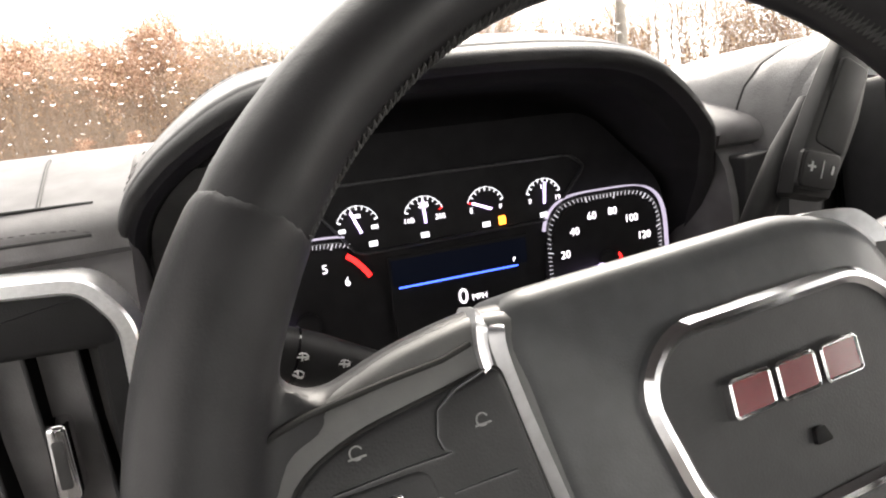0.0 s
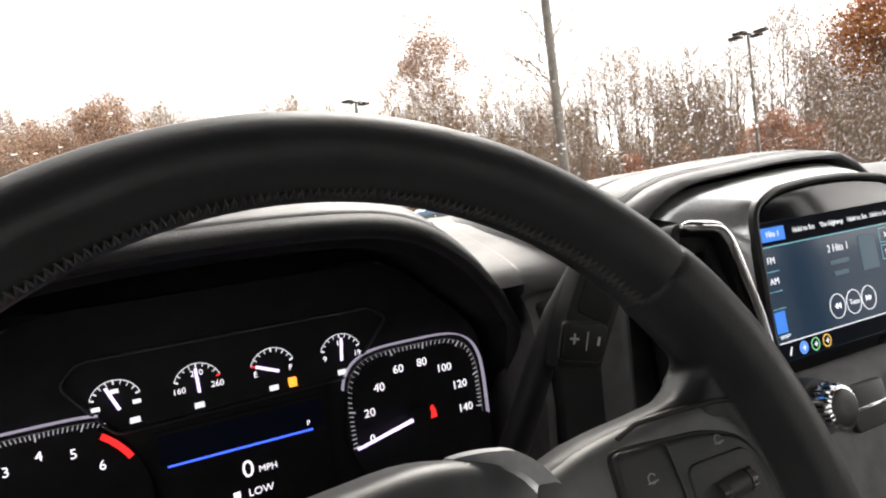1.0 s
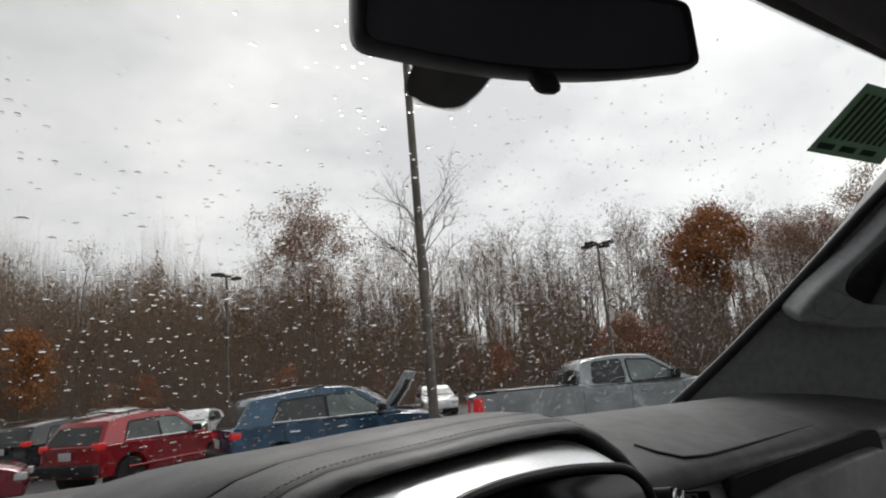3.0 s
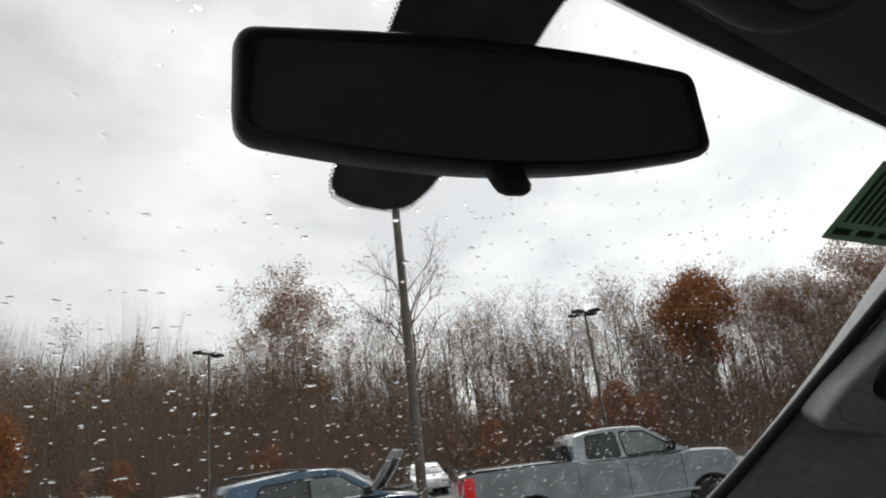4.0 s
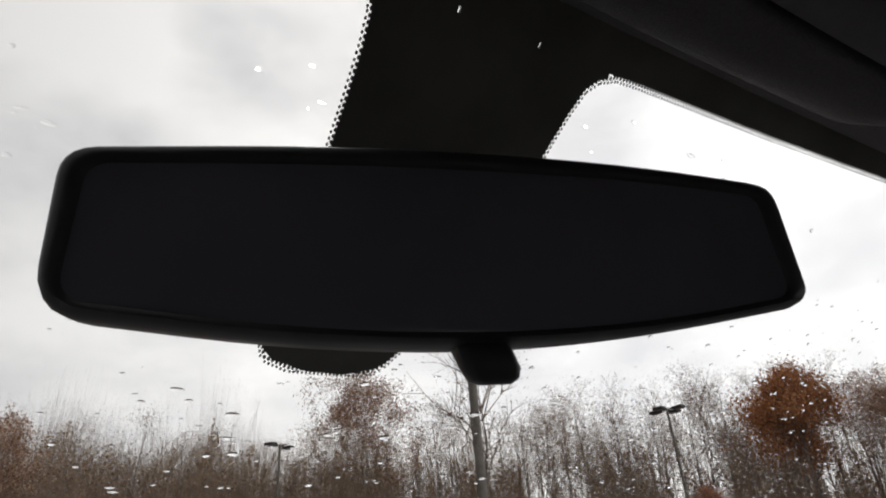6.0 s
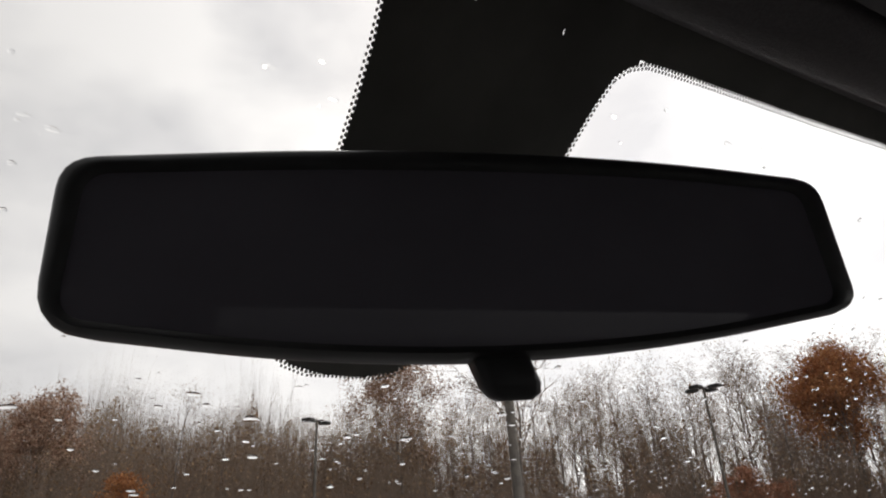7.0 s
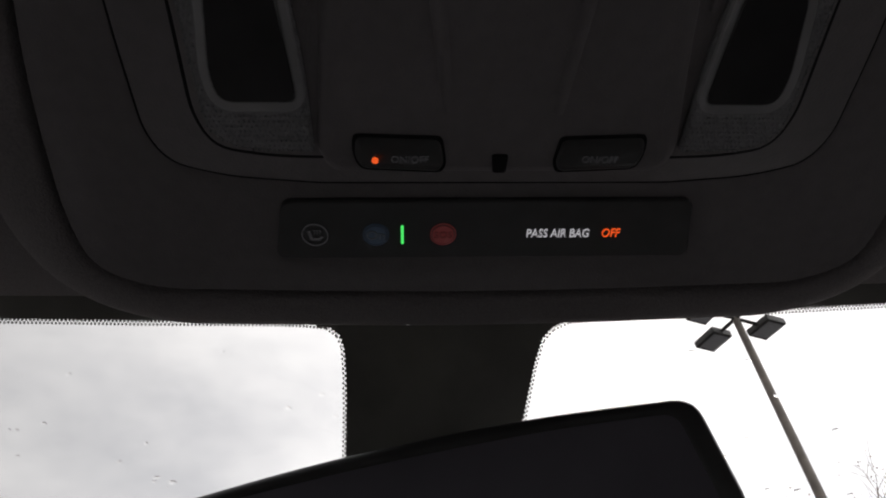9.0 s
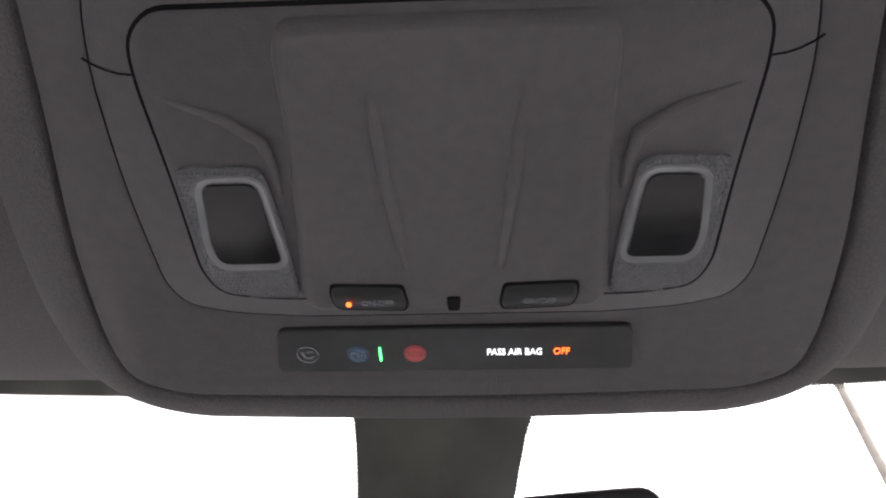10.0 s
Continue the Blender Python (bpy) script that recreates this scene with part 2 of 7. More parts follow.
HOODSKIN = material("black_dash_leather", (0.096, 0.094, 0.097), 0.45, spec=0.45, var=0.15, vscale=60, bump=0.35, bscale=1000, big=0.06, bigscale=9)
SEAL = material("black_rubber_seal", (0.012, 0.012, 0.012), 0.7, var=0.1, vscale=60)
# paler colour stands in for daylight seen through the front side windows
BRIGHT_PANE = material("car_glass_painted_bright", (0.17, 0.21, 0.20), 0.06, var=0.3, vscale=2)
CARGLASS = material("tinted_car_glass", (0.040, 0.048, 0.048), 0.06, var=0.3, vscale=2)
WATER = water_material()
ASPHALT = material("wet_asphalt", (0.045, 0.045, 0.047), 0.35, var=0.3, vscale=3, bump=0.3, bscale=60, big=0.35, bigscale=0.2)
PAINTLINE = material("white_line_paint", (0.6, 0.6, 0.58), 0.5, var=0.15, vscale=6)
LITTER = material("leaf_litter_bank", (0.17, 0.095, 0.055), 0.95, var=0.4, vscale=1.5, bump=0.5, bscale=8, big=0.3, bigscale=0.3)
POLE = material("weathered_steel_pole", (0.16, 0.14, 0.12), 0.6, metal=0.2, var=0.2, vscale=6, big=0.2, bigscale=1.0)
DARKSTEEL = material("dark_bronze_steel", (0.03, 0.028, 0.026), 0.5, var=0.2, vscale=8)
LAMPGLASS = material("floodlight_glass", (0.30, 0.31, 0.32), 0.2, var=0.1, vscale=20)
BARK = material("grey_brown_bark", (0.19, 0.16, 0.14), 0.95, var=0.35, vscale=5, big=0.3, bigscale=0.6)
TWIG = material("bare_twigs", (0.24, 0.182, 0.14), 0.95, var=0.35, vscale=4)
LEAF_RUST = material("rust_oak_leaves", (0.31, 0.175, 0.115), 0.8, color2=(0.52, 0.36, 0.26), island=True)
LEAF_RED = material("russet_leaves", (0.36, 0.145, 0.08), 0.8, color2=(0.52, 0.28, 0.17), island=True)
LEAF_ORANGE = material("orange_leaves", (0.34, 0.120, 0.036), 0.8, color2=(0.50, 0.235, 0.085), island=True)
LEAF_BROWN = material("withered_leaves", (0.18, 0.104, 0.056), 0.85, color2=(0.37, 0.245, 0.14), island=True)
TYRE = material("tyre_rubber", (0.02, 0.02, 0.02), 0.8, var=0.2, vscale=10)
ALLOY = material("alloy_wheel", (0.45, 0.46, 0.47), 0.35, metal=0.8, var=0.1, vscale=20)
TAIL = material("red_tail_lamp", (0.45, 0.02, 0.02), 0.2, coat=0.5, emit=(0.8, 0.02, 0.02), strength=0.25, var=0.2, vscale=20)
HEADLAMP = material("clear_headlamp", (0.5, 0.5, 0.5), 0.15, coat=0.5, var=0.2, vscale=20)


# ---- builders ----
def part(name, bm, mat, parent=None, label="", smooth=40):
    me = bpy.data.meshes.new(name)
    bmesh.ops.recalc_face_normals(bm, faces=bm.faces)
    bm.to_mesh(me)
    bm.free()
    me.materials.append(mat)
    if smooth:
        me.shade_smooth()
        me.set_sharp_from_angle(angle=radians(smooth))
    ob = new(name, me)
    if parent:
        ob.parent = parent
    if label:
        tagged(ob, label)
    return ob


def thing(name, label, category, group="", kind="", at=(0, 0, 0), turn=0.0):
    e = new(name)
    e.empty_display_size = 0.05
    e.matrix_world = pose(*at, 0, 0, turn)
    return tagged(e, label, category, group, kind)


def loft(bm, rings, closed=True, cap=True):
    vs = [[bm.verts.new(p) for p in r] for r in rings]
    n = len(vs[0])
    for a, b in zip(vs, vs[1:]):
        for i in range(n if closed else n - 1):
            j = (i + 1) % n
            bm.faces.new((a[i], a[j], b[j], b[i]))
    if cap and closed:
        bm.faces.new(vs[0][::-1])
        bm.faces.new(vs[-1])
    return vs


def rounded(pts, r=0.005, n=4):
    """Rounds the corners of a closed 2D outline."""
    out = []
    k = len(pts)
    for i in range(k):
        p, a, b = Vector(pts[i][:2]), Vector(pts[i - 1][:2]), Vector(pts[(i + 1) % k][:2])
        rr = pts[i][2] if len(pts[i]) > 2 else r
        u, v = (a - p), (b - p)
        d = min(rr, u.length * 0.49, v.length * 0.49)
        s, e = p + u.normalized() * d, p + v.normalized() * d
        for q in range(n + 1):
            f = q / n
            out.append(tuple(s * (1 - f) ** 2 + p * 2 * f * (1 - f) + e * f ** 2))
    return out


def grow(pts, d):
    """An outline moved outwards by d (inwards if negative), for counter-clockwise points."""
    k = len(pts)
    out = []
    area = sum(pts[i - 1][0] * pts[i][1] - pts[i][0] * pts[i - 1][1] for i in range(k))
    s = 1 if area > 0 else -1
    for i in range(k):
        t = (Vector(pts[(i + 1) % k]) - Vector(pts[i - 1]))
        if t.length < 1e-9:
            t = Vector((1, 0))
        t.normalize()
        out.append((pts[i][0] + s * t.y * d, pts[i][1] - s * t.x * d))
    return out


def slab(bm, outline, y0, y1, edge=0.0, m=None):
    """A plate with an outline in x and z, from depth y0 (front) to y1, its front edge rounded by edge."""
    rings = []
    if edge:
        for q in range(4):
            a = q / 3 * math.pi / 2
            rings.append([(x, y0 + edge * (1 - math.cos(a)), z) for x, z in grow(outline, -edge * (1 - math.sin(a)))])
    else:
        rings.append([(x, y0, z) for x, z in outline])
    rings.append([(x, y1, z) for x, z in outline])
    if m:
        rings = [[tuple(m @ Vector(p)) for p in r] for r in rings]
    loft(bm, rings)
    return bm


def frame_slab(bm, outer, inner, y0, y1, edge=0.0, m=None):
    """A ring between two outlines with the same count of points."""
    rings = [[(x, y1, z) for x, z in outer], [(x, y0 + edge, z) for x, z in outer]]
    if edge:
        rings.append([(x, y0, z) for x, z in grow(outer, -edge)])
        rings.append([(x, y0, z) for x, z in grow(inner, edge)])
        rings.append([(x, y0 + edge, z) for x, z in inner])
    else:
        rings.append([(x, y0, z) for x, z in inner])
    rings.append([(x, y1, z) for x, z in inner])
    if m:
        rings = [[tuple(m @ Vector(p)) for p in r] for r in rings]
    rings.append(rings[0])
    vs = [[bm.verts.new(p) for p in r] for r in rings[:-1]]
    vs.append(vs[0])
    n = len(vs[0])
    for a, b in zip(vs, vs[1:]):
        for i in range(n):
            j = (i + 1) % n
            bm.faces.new((a[i], a[j], b[j], b[i]))
    return bm


def tube(bm, pts, radius, seg=10, squash=1.0, close=False):
    """A round bar along points; radius is one number or one for each point."""
    pts = [Vector(p) for p in pts]
    rad = radius if isinstance(radius, (list, tuple)) else [radius] * len(pts)
    rings = []
    up = Vector((0, 0, 1))
    for i, p in enumerate(pts):
        t = (pts[min(i + 1, len(pts) - 1)] - pts[max(i - 1, 0)]).normalized()
        s = t.cross(up)
        if s.length < 1e-3:
            s = t.cross(Vector((0, 1, 0)))
        s.normalize()
        u = s.cross(t).normalized()
        rings.append([tuple(p + (s * math.cos(a) + u * math.sin(a) * squash) * rad[i]) for a in (2 * math.pi * k / seg for k in range(seg))])
    loft(bm, rings)
    return bm


def lathe(bm, profile, m=None, seg=24):
    """Turns a profile of (radius, height) round the local z axis."""
    rings = [[(r * math.cos(2 * math.pi * k / seg), r * math.sin(2 * math.pi * k / seg), h) for k in range(seg)] for r, h in profile]
    if m:
        rings = [[tuple(m @ Vector(p)) for p in r] for r in rings]
    loft(bm, rings)
    return bm


def block(bm, c, s, edge=0.0, m=None):
    x, y, z = c
    a, b, d = s[0] / 2, s[1] / 2, s[2] / 2
    o = rounded([(x - a, z - d), (x + a, z - d), (x + a, z + d), (x - a, z + d)], edge, 3) if edge else [(x - a, z - d), (x + a, z - d), (x + a, z + d), (x - a, z + d)]
    return slab(bm, o, y - b, y + b, min(edge * 0.6, b), m)


def arc(cx, cz, r, a0, a1, n=24):
    return [(cx + r * math.cos(radians(a0 + (a1 - a0) * k / n)), cz + r * math.sin(radians(a0 + (a1 - a0) * k / n))) for k in range(n + 1)]


def strip(bm, path, width, y, thick=0.0006, m=None, closed=False):
    """A flat raised band along a path in x and z."""
    k = len(path)
    left, right = [], []
    for i in range(k):
        a = Vector(path[i - 1] if (i or closed) else path[0])
        b = Vector(path[(i + 1) % k] if (i < k - 1 or closed) else path[-1])
        t = (b - a).normalized()
        nrm = Vector((-t.y, t.x)) * width / 2
        left.append(Vector(path[i]) + nrm)
        right.append(Vector(path[i]) - nrm)
    rings = [[(a.x, y, a.y), (b.x, y, b.y), (b.x, y + thick, b.y), (a.x, y + thick, a.y)] for a, b in zip(left, right)]
    if closed:
        rings.append(rings[0])
    if m:
        rings = [[tuple(m @ Vector(p)) for p in r] for r in rings]
    loft(bm, rings)
    return bm


def writing(name, text, size, mat, parent, m, align="CENTER", extrude=0.00015, label=""):
    """Raised letters in the local x-y plane of m."""
    cu = bpy.data.curves.new(name, "FONT")
    cu.body, cu.size, cu.align_x, cu.align_y, cu.extrude = text, size, align, "CENTER", extrude
    cu.resolution_u = 3
    tmp = new(name + "_curve", cu)
    me = bpy.data.meshes.new_from_object(tmp.evaluated_get(bpy.context.evaluated_depsgraph_get()))
    bpy.data.objects.remove(tmp)
    me.transform(m)
    me.materials.append(mat)
    ob = new(name, me)
    ob.parent = parent
    if label:
        tagged(ob, label)
    return ob


def facing(x, y, z, tilt=0.0, spin=0.0):
    """A pose whose x-y plane faces the seats."""
    return pose(x, y, z, 90 + tilt, 0, spin)


# ---- the cab: glass, pillars, roof, shell ----
# plan of the upper cab: the glass, mirror, console and pillars are drawn in their own units and set in here
UPPER = Matrix.Translation((0.0621, 0.0261, 1.8289)) @ Matrix.Scale(1.08, 4) @ Matrix.Translation((-0.04835, -0.03845, -1.8268))


def glass_plan(x, v):
    """A point of the windshield in the upper cab's plan: x across, v from 0 at the header to 1 at the dashboard."""
    return Vector((x, 0.105 + 0.46 * v - 0.06 * x * x, 1.898 - 0.450 * v + 0.012 * math.sin(math.pi * v)))


def glass_point(x, v):
    """The same point in the world."""
    return UPPER @ glass_plan(x, v)


def glass_at(x, y):
    """The windshield's point at a place x, y of the plan."""
    return glass_point(x, (y - 0.105 + 0.06 * x * x) / 0.46)


GLASS_N = Vector((0, 0.70, 0.714))
HALF_W = 0.88

nx, nv = 24, 12


def glass_sheet(o, flip):
    b = bmesh.new()
    g = [[b.verts.new(glass_point(-HALF_W + 2 * HALF_W * i / nx, -0.06 + 1.12 * j / nv) + GLASS_N * o) for i in range(nx + 1)] for j in range(nv + 1)]
    for j in range(nv):
        for i in range(nx):
            q = (g[j][i], g[j][i + 1], g[j + 1][i + 1], g[j + 1][i])
            b.faces.new(q if flip else q[::-1])
    return b


def open_sheet(name, b, mat):
    """A sheet whose faces keep the side that they were given."""
    me = bpy.data.meshes.new(name)
    b.to_mesh(me)
    b.free()
    me.materials.append(mat)
    me.shade_smooth()
    return new(name, me)


pane = open_sheet("window_1", glass_sheet(0.0, False), WINDSHIELD)
outer_face = open_sheet("outer_face", glass_sheet(0.005, True), OUTER_FACE)
outer_face.parent = pane
outer_face.visible_shadow = False
tagged(pane, "clear laminated windshield spotted with rain", "windshield", kind="structure")
pane.visible_shadow = False


def on_glass(outline, d0=-0.0015, d1=-0.0005):
    """A thin layer printed on the inside of the glass, with its outline in x and y."""
    b = bmesh.new()
    cen = (sum(p[0] for p in outline) / len(outline), sum(p[1] for p in outline) / len(outline))
    lo = [b.verts.new(glass_at(x, y) + GLASS_N * d0) for x, y in outline]
    hi = [b.verts.new(glass_at(x, y) + GLASS_N * d1) for x, y in outline]
    k = len(outline)
    b.faces.new(lo)
    b.faces.new(hi[::-1])
    for i in range(k):
        b.faces.new((lo[i], lo[(i + 1) % k], hi[(i + 1) % k], hi[i]))
    bmesh.ops.triangulate(b, faces=b.faces[:])
    return b


# black ceramic print: a header band, and the column and lobe behind the mirror
neck_l = [(-0.80, 0.096), (-0.40, 0.1235), (-0.20, 0.1322), (-0.120, 0.1347), (-0.058, 0.1360), (-0.0425, 0.1366), (-0.0322, 0.1376), (-0.0262, 0.1408), (-0.0235, 0.1460),
          (-0.0227, 0.155), (-0.0227, 0.170), (-0.0233, 0.186), (-0.0250, 0.210), (-0.0268, 0.2350), (-0.0272, 0.2430), (-0.0240, 0.2490), (-0.0130, 0.2518)]
neck_r = [(0.0205, 0.2512), (0.0278, 0.2482), (0.0360, 0.2390), (0.0535, 0.206), (0.0645, 0.179), (0.0680, 0.165), (0.0712, 0.1535), (0.0750, 0.1440), (0.0805, 0.1393),
          (0.0890, 0.1366), (0.100, 0.1360), (0.195, 0.1330), (0.26, 0.1300), (0.40, 0.1225), (0.80, 0.096)]


def printed(rows):
    """A thin printed layer on the inside of the glass: rows of points (x, y), joined row to row."""
    b = bmesh.new()
    rings = []
    for r in rows:
        rings.append([tuple(glass_at(x, y) - GLASS_N * 0.0015) for x, y in r] + [tuple(glass_at(x, y) - GLASS_N * 0.0006) for x, y in r[::-1]])
    loft(b, rings)
    return b


def edge_x(edge, y):
    """The x of an edge, given as points (x, y) with y growing, at a height y."""
    for (x0, y0), (x1, y1) in zip(edge, edge[1:]):
        if y0 <= y <= y1:
            return x0 + (x1 - x0) * (y - y0) / max(1e-6, y1 - y0)
    return edge[-1][0]


low_l, low_r = neck_l[:6], neck_r[9:]
frit = part("ceramic_band", printed([[(x, 0.04), (x, y)] for x, y in low_l] + [[(x, 0.04), (x, 0.1368)] for x in (-0.0420, 0.0, 0.04, 0.0885)] + [[(x, 0.04), (x, y)] for x, y in low_r]), FRIT, smooth=0)
el, er = [(-0.0425, 0.1366)] + neck_l[6:] + [(-0.004, 0.2528)], sorted([(0.0890, 0.1366)] + neck_r[:9], key=lambda p: p[1]) + [(0.010, 0.2528)]
ys = [0.1384 + (0.2526 - 0.1384) * k / 40 for k in range(41)]
part("mirror_patch", printed([[(edge_x(el, y), y), (edge_x(er, y), y)] for y in ys]), FRIT, frit, smooth=0)
# the band is whole but for two pinholes that let the sky through
for xa, xb in ((-0.037, 0.0074), (0.0082, 0.0456), (0.0464, 0.0840)):
    part("band_piece", printed([[(xa, 0.1364), (xa, 0.1388)], [(xb, 0.1364), (xb, 0.1388)]]), FRIT, frit, smooth=0)
tagged(frit, "black ceramic band printed along the windshield's top and behind the mirror", kind="structure")
frit.parent = pane
# fringe of printed dots
bm = bmesh.new()
line = [Vector(p) for p in neck_l + neck_r]
for a, b in zip(line, line[1:]):
    t = b - a
    n = max(1, round(t.length / 0.0018))
    for row in range(2):
        for k in range(n):
            p = a + t * ((k + 0.5 * row) / n) + Vector((-t.y, t.x)).normalized() * (0.0003 + 0.0013 * row)
            r = 0.00076 - 0.00018 * row
            base = [glass_at(p.x + r * math.cos(q), p.y + r * math.sin(q)) - GLASS_N * 0.001 for q in (2 * math.pi * s / 6 for s in range(6))]
            bm.faces.new([bm.verts.new(v) for v in base])
dots = part("dot_fringe", bm, FRIT, frit, "fine printed black dots", smooth=0)
tagged(dots, kind="stuff")
# A-pillars
EDGE = [(-0.1, 0.815), (0.0, 0.800), (0.35, 0.742), (0.50, 0.719), (0.62, 0.695), (0.75, 0.660), (0.86, 0.620), (1.0, 0.560), (1.15, 0.490)]


def pillar_edge(v):
    """How far out the passenger's pillar meets the glass."""
    for (a, p), (b, q) in zip(EDGE, EDGE[1:]):
        if a <= v <= b:
            return p + (q - p) * (v - a) / (b - a)
    return EDGE[-1][1]


for sgn, nm in ((-1, "pillar_left"), (1, "pillar_right")):
    bm = bmesh.new()
    rings = []
    for k in range(19):
        v = -0.01 + 1.09 * k / 18
        ex = pillar_edge(v) if sgn > 0 else 0.80 + 0.08 * (0.92 - v)
        g = glass_plan(ex, v)
        pr = [(0.692, -0.002, -0.004), (0.698, -0.009, -0.010), (0.715, -0.018, -0.016), (0.752, -0.041, -0.028), (0.822, -0.085, -0.050), (0.892, -0.135, -0.078), (0.945, -0.20, -0.12), (0.965, 0.03, 0.06), (0.70, 0.005, 0.003)]
        rings.append([(sgn * min(px - 0.692 + ex, 0.90), g.y + dy, g.z + dz) for px, dy, dz in pr])
    loft(bm, rings)
    p = part(nm, bm, TRIM, smooth=60)
    p.matrix_world = UPPER
    tagged(p, "grey grained plastic windshield pillar trim", "pillar trim", kind="structure")
    bm = bmesh.new()
    tube(bm, [(sgn * r[0][0] * sgn - sgn * 0.002, r[0][1] - 0.001, r[0][2] - 0.002) if sgn > 0 else (r[0][0] + 0.002, r[0][1] - 0.001, r[0][2] - 0.002) for r in rings], 0.0075, 10)
    part("seal", bm, SEAL, p, "black rubber seal")

# roof lining, side walls and back wall close the cab; the unseen walls also bounce light
bm = bmesh.new()
rings = []
for y, z, w in ((0.115, 1.886, 0.92), (0.1135, 1.879, 0.92), (0.1055, 1.871, 0.92), (0.087, 1.866, 0.92), (0.060, 1.8625, 0.92), (0.017, 1.8625, 0.93), (-0.3, 1.875, 0.95), (-0.9, 1.872, 0.95), (-1.58, 1.85, 0.95)):
    rings.append([(w * (i / 10 - 1), y - 0.05 * (i / 10 - 1) ** 2 * (y > 0), z - 0.03 * (i / 10 - 1) ** 4) for i in range(21)] +
                 [(w * (1 - i / 10), y - 0.05 * (1 - i / 10) ** 2 * (y > 0), z + 0.06) for i in range(21)])
loft(bm, rings)
roof = part("ceiling", bm, HEADLINER, smooth=60)
tagged(roof, "charcoal cloth headliner of the cab", "headliner", kind="structure")


def cab_wall(name, boxes, label):
    """A cab wall with its window opening: the solid bars round the hole."""
    b = bmesh.new()
    for (ax, ay, az), (bx, by, bz) in boxes:
        loft(b, [[(ax, ay, az), (bx, ay, az), (bx, by, az), (ax, by, az)], [(ax, ay, bz), (bx, ay, bz), (bx, by, bz), (ax, by, bz)]])
    return tagged(part(name, b, WALLS, smooth=0), label, "cab wall", kind="structure")


for sgn, nm in ((-1, "wall_left"), (1, "wall_right")):
    xa, xb = sorted((sgn * 0.95, sgn * 1.0))
    cab_wall(nm, [((xa, -1.55, 0.6), (xb, 0.60, 1.20)), ((xa, -1.55, 1.84), (xb, 0.02, 1.91)), ((xa, -1.55, 1.20), (xb, -1.48, 1.84)), ((xa, -0.62, 1.20), (xb, -0.55, 1.84))],
             "grey door and side wall of the cab with its window openings")
cab_wall("wall_back", [((-1.0, -1.61, 0.6), (1.0, -1.55, 1.25)), ((-1.0, -1.61, 1.82), (1.0, -1.55, 1.91)), ((-1.0, -1.61, 1.25), (-0.82, -1.55, 1.82)), ((0.82, -1.61, 1.25), (1.0, -1.55, 1.82))],
         "grey rear wall of the cab with its back window")
bm = bmesh.new()
loft(bm, [[(-0.99, -1.6, 0.60), (0.99, -1.6, 0.60), (0.99, 0.6, 0.60), (-0.99, 0.6, 0.60)], [(-0.99, -1.6, 0.63), (0.99, -1.6, 0.63), (0.99, 0.6, 0.63), (-0.99, 0.6, 0.63)]])
tagged(part("floor", bm, WALLS, smooth=0), "grey cab floor that bounces light", "cab floor", kind="structure")
bm = bmesh.new()
loft(bm, [[(-0.80, -1.45, -0.17), (0.80, -1.45, -0.17), (0.80, 0.6, -0.17), (-0.80, 0.6, -0.17)], [(-0.80, -1.45, 0.598), (0.80, -1.45, 0.598), (0.80, 0.6, 0.598), (-0.80, 0.6, 0.598)]])
tagged(part("underbody", bm, SEAL, smooth=0), "plain dark underbody that carries the cab", "underbody", kind="structure")

# unseen tinted panes, added to cut the light from the rear
for nm, (cx, cy, cz), (sx, sy, sz) in (("window_2", (-0.975, -1.05, 1.52), (0.006, 0.84, 0.62)), ("window_3", (0.975, -1.05, 1.52), (0.006, 0.84, 0.62)), ("window_4", (0.0, -1.58, 1.535), (1.62, 0.006, 0.55))):
    bm = bmesh.new()
    block(bm, (cx, cy, cz), (sx, sy, sz))
    tagged(part(nm, bm, REAR_DIMMER, smooth=0), "unseen tinted rear pane added to cut the light", "window", kind="structure")

# ---- dashboard ----
DASH_AT = Vector((0.0, 0.40, 1.20))
dash = thing("dashboard", "charcoal padded dashboard with stitched seams", "dashboard", at=DASH_AT)


def local(ob, parent):
    ob.parent = parent
    ob.matrix_parent_inverse = parent.matrix_world.inverted()
    return ob


def dpart(name, b, mat, parent, label="", smooth=40):
    return local(part(name, b, mat, None, label, smooth), parent)

# passenger's grab handle on the pillar, with a screw cover over its lower foot
handle = thing("grab_handle", "grey moulded grab handle fixed to the windshield pillar", "grab handle", at=(0.85, 0.30, 1.58))
across, up_it = Vector((0.7997, -0.5229, -0.2953)), Vector((0.0007, -0.4909, 0.8712))
out_of = Vector((-0.6005, -0.6969, -0.3921))
face = Matrix((across, -out_of, up_it)).transposed().to_4x4()
face.translation = Vector((0.8438, 0.2487, 1.5824))
bm = bmesh.new()
GRIP = rounded([(-0.150, -0.020, 0.005), (-0.139, -0.031, 0.006), (-0.052, -0.022, 0.014), (0.0, -0.008, 0.01), (0.0, 0.036, 0.01), (-0.058, 0.026, 0.008), (-0.091, 0.034, 0.010), (-0.091, 0.060, 0.014), (-0.058, 0.115, 0.02), (-0.02, 0.185, 0.01), (-0.048, 0.195, 0.01), (-0.085, 0.106, 0.02), (-0.120, 0.046, 0.02), (-0.136, 0.016, 0.012)], 0.006, 5)
loft(bm, [[tuple(face @ Vector((x, y, z))) for x, z in grow(GRIP, d)] for d, y in ((-0.007, 0.0), (-0.002, 0.001), (0.0, 0.004), (0.0015, 0.012), (0.004, 0.060))])
dpart("grip", bm, TRIM, handle, "", 50)
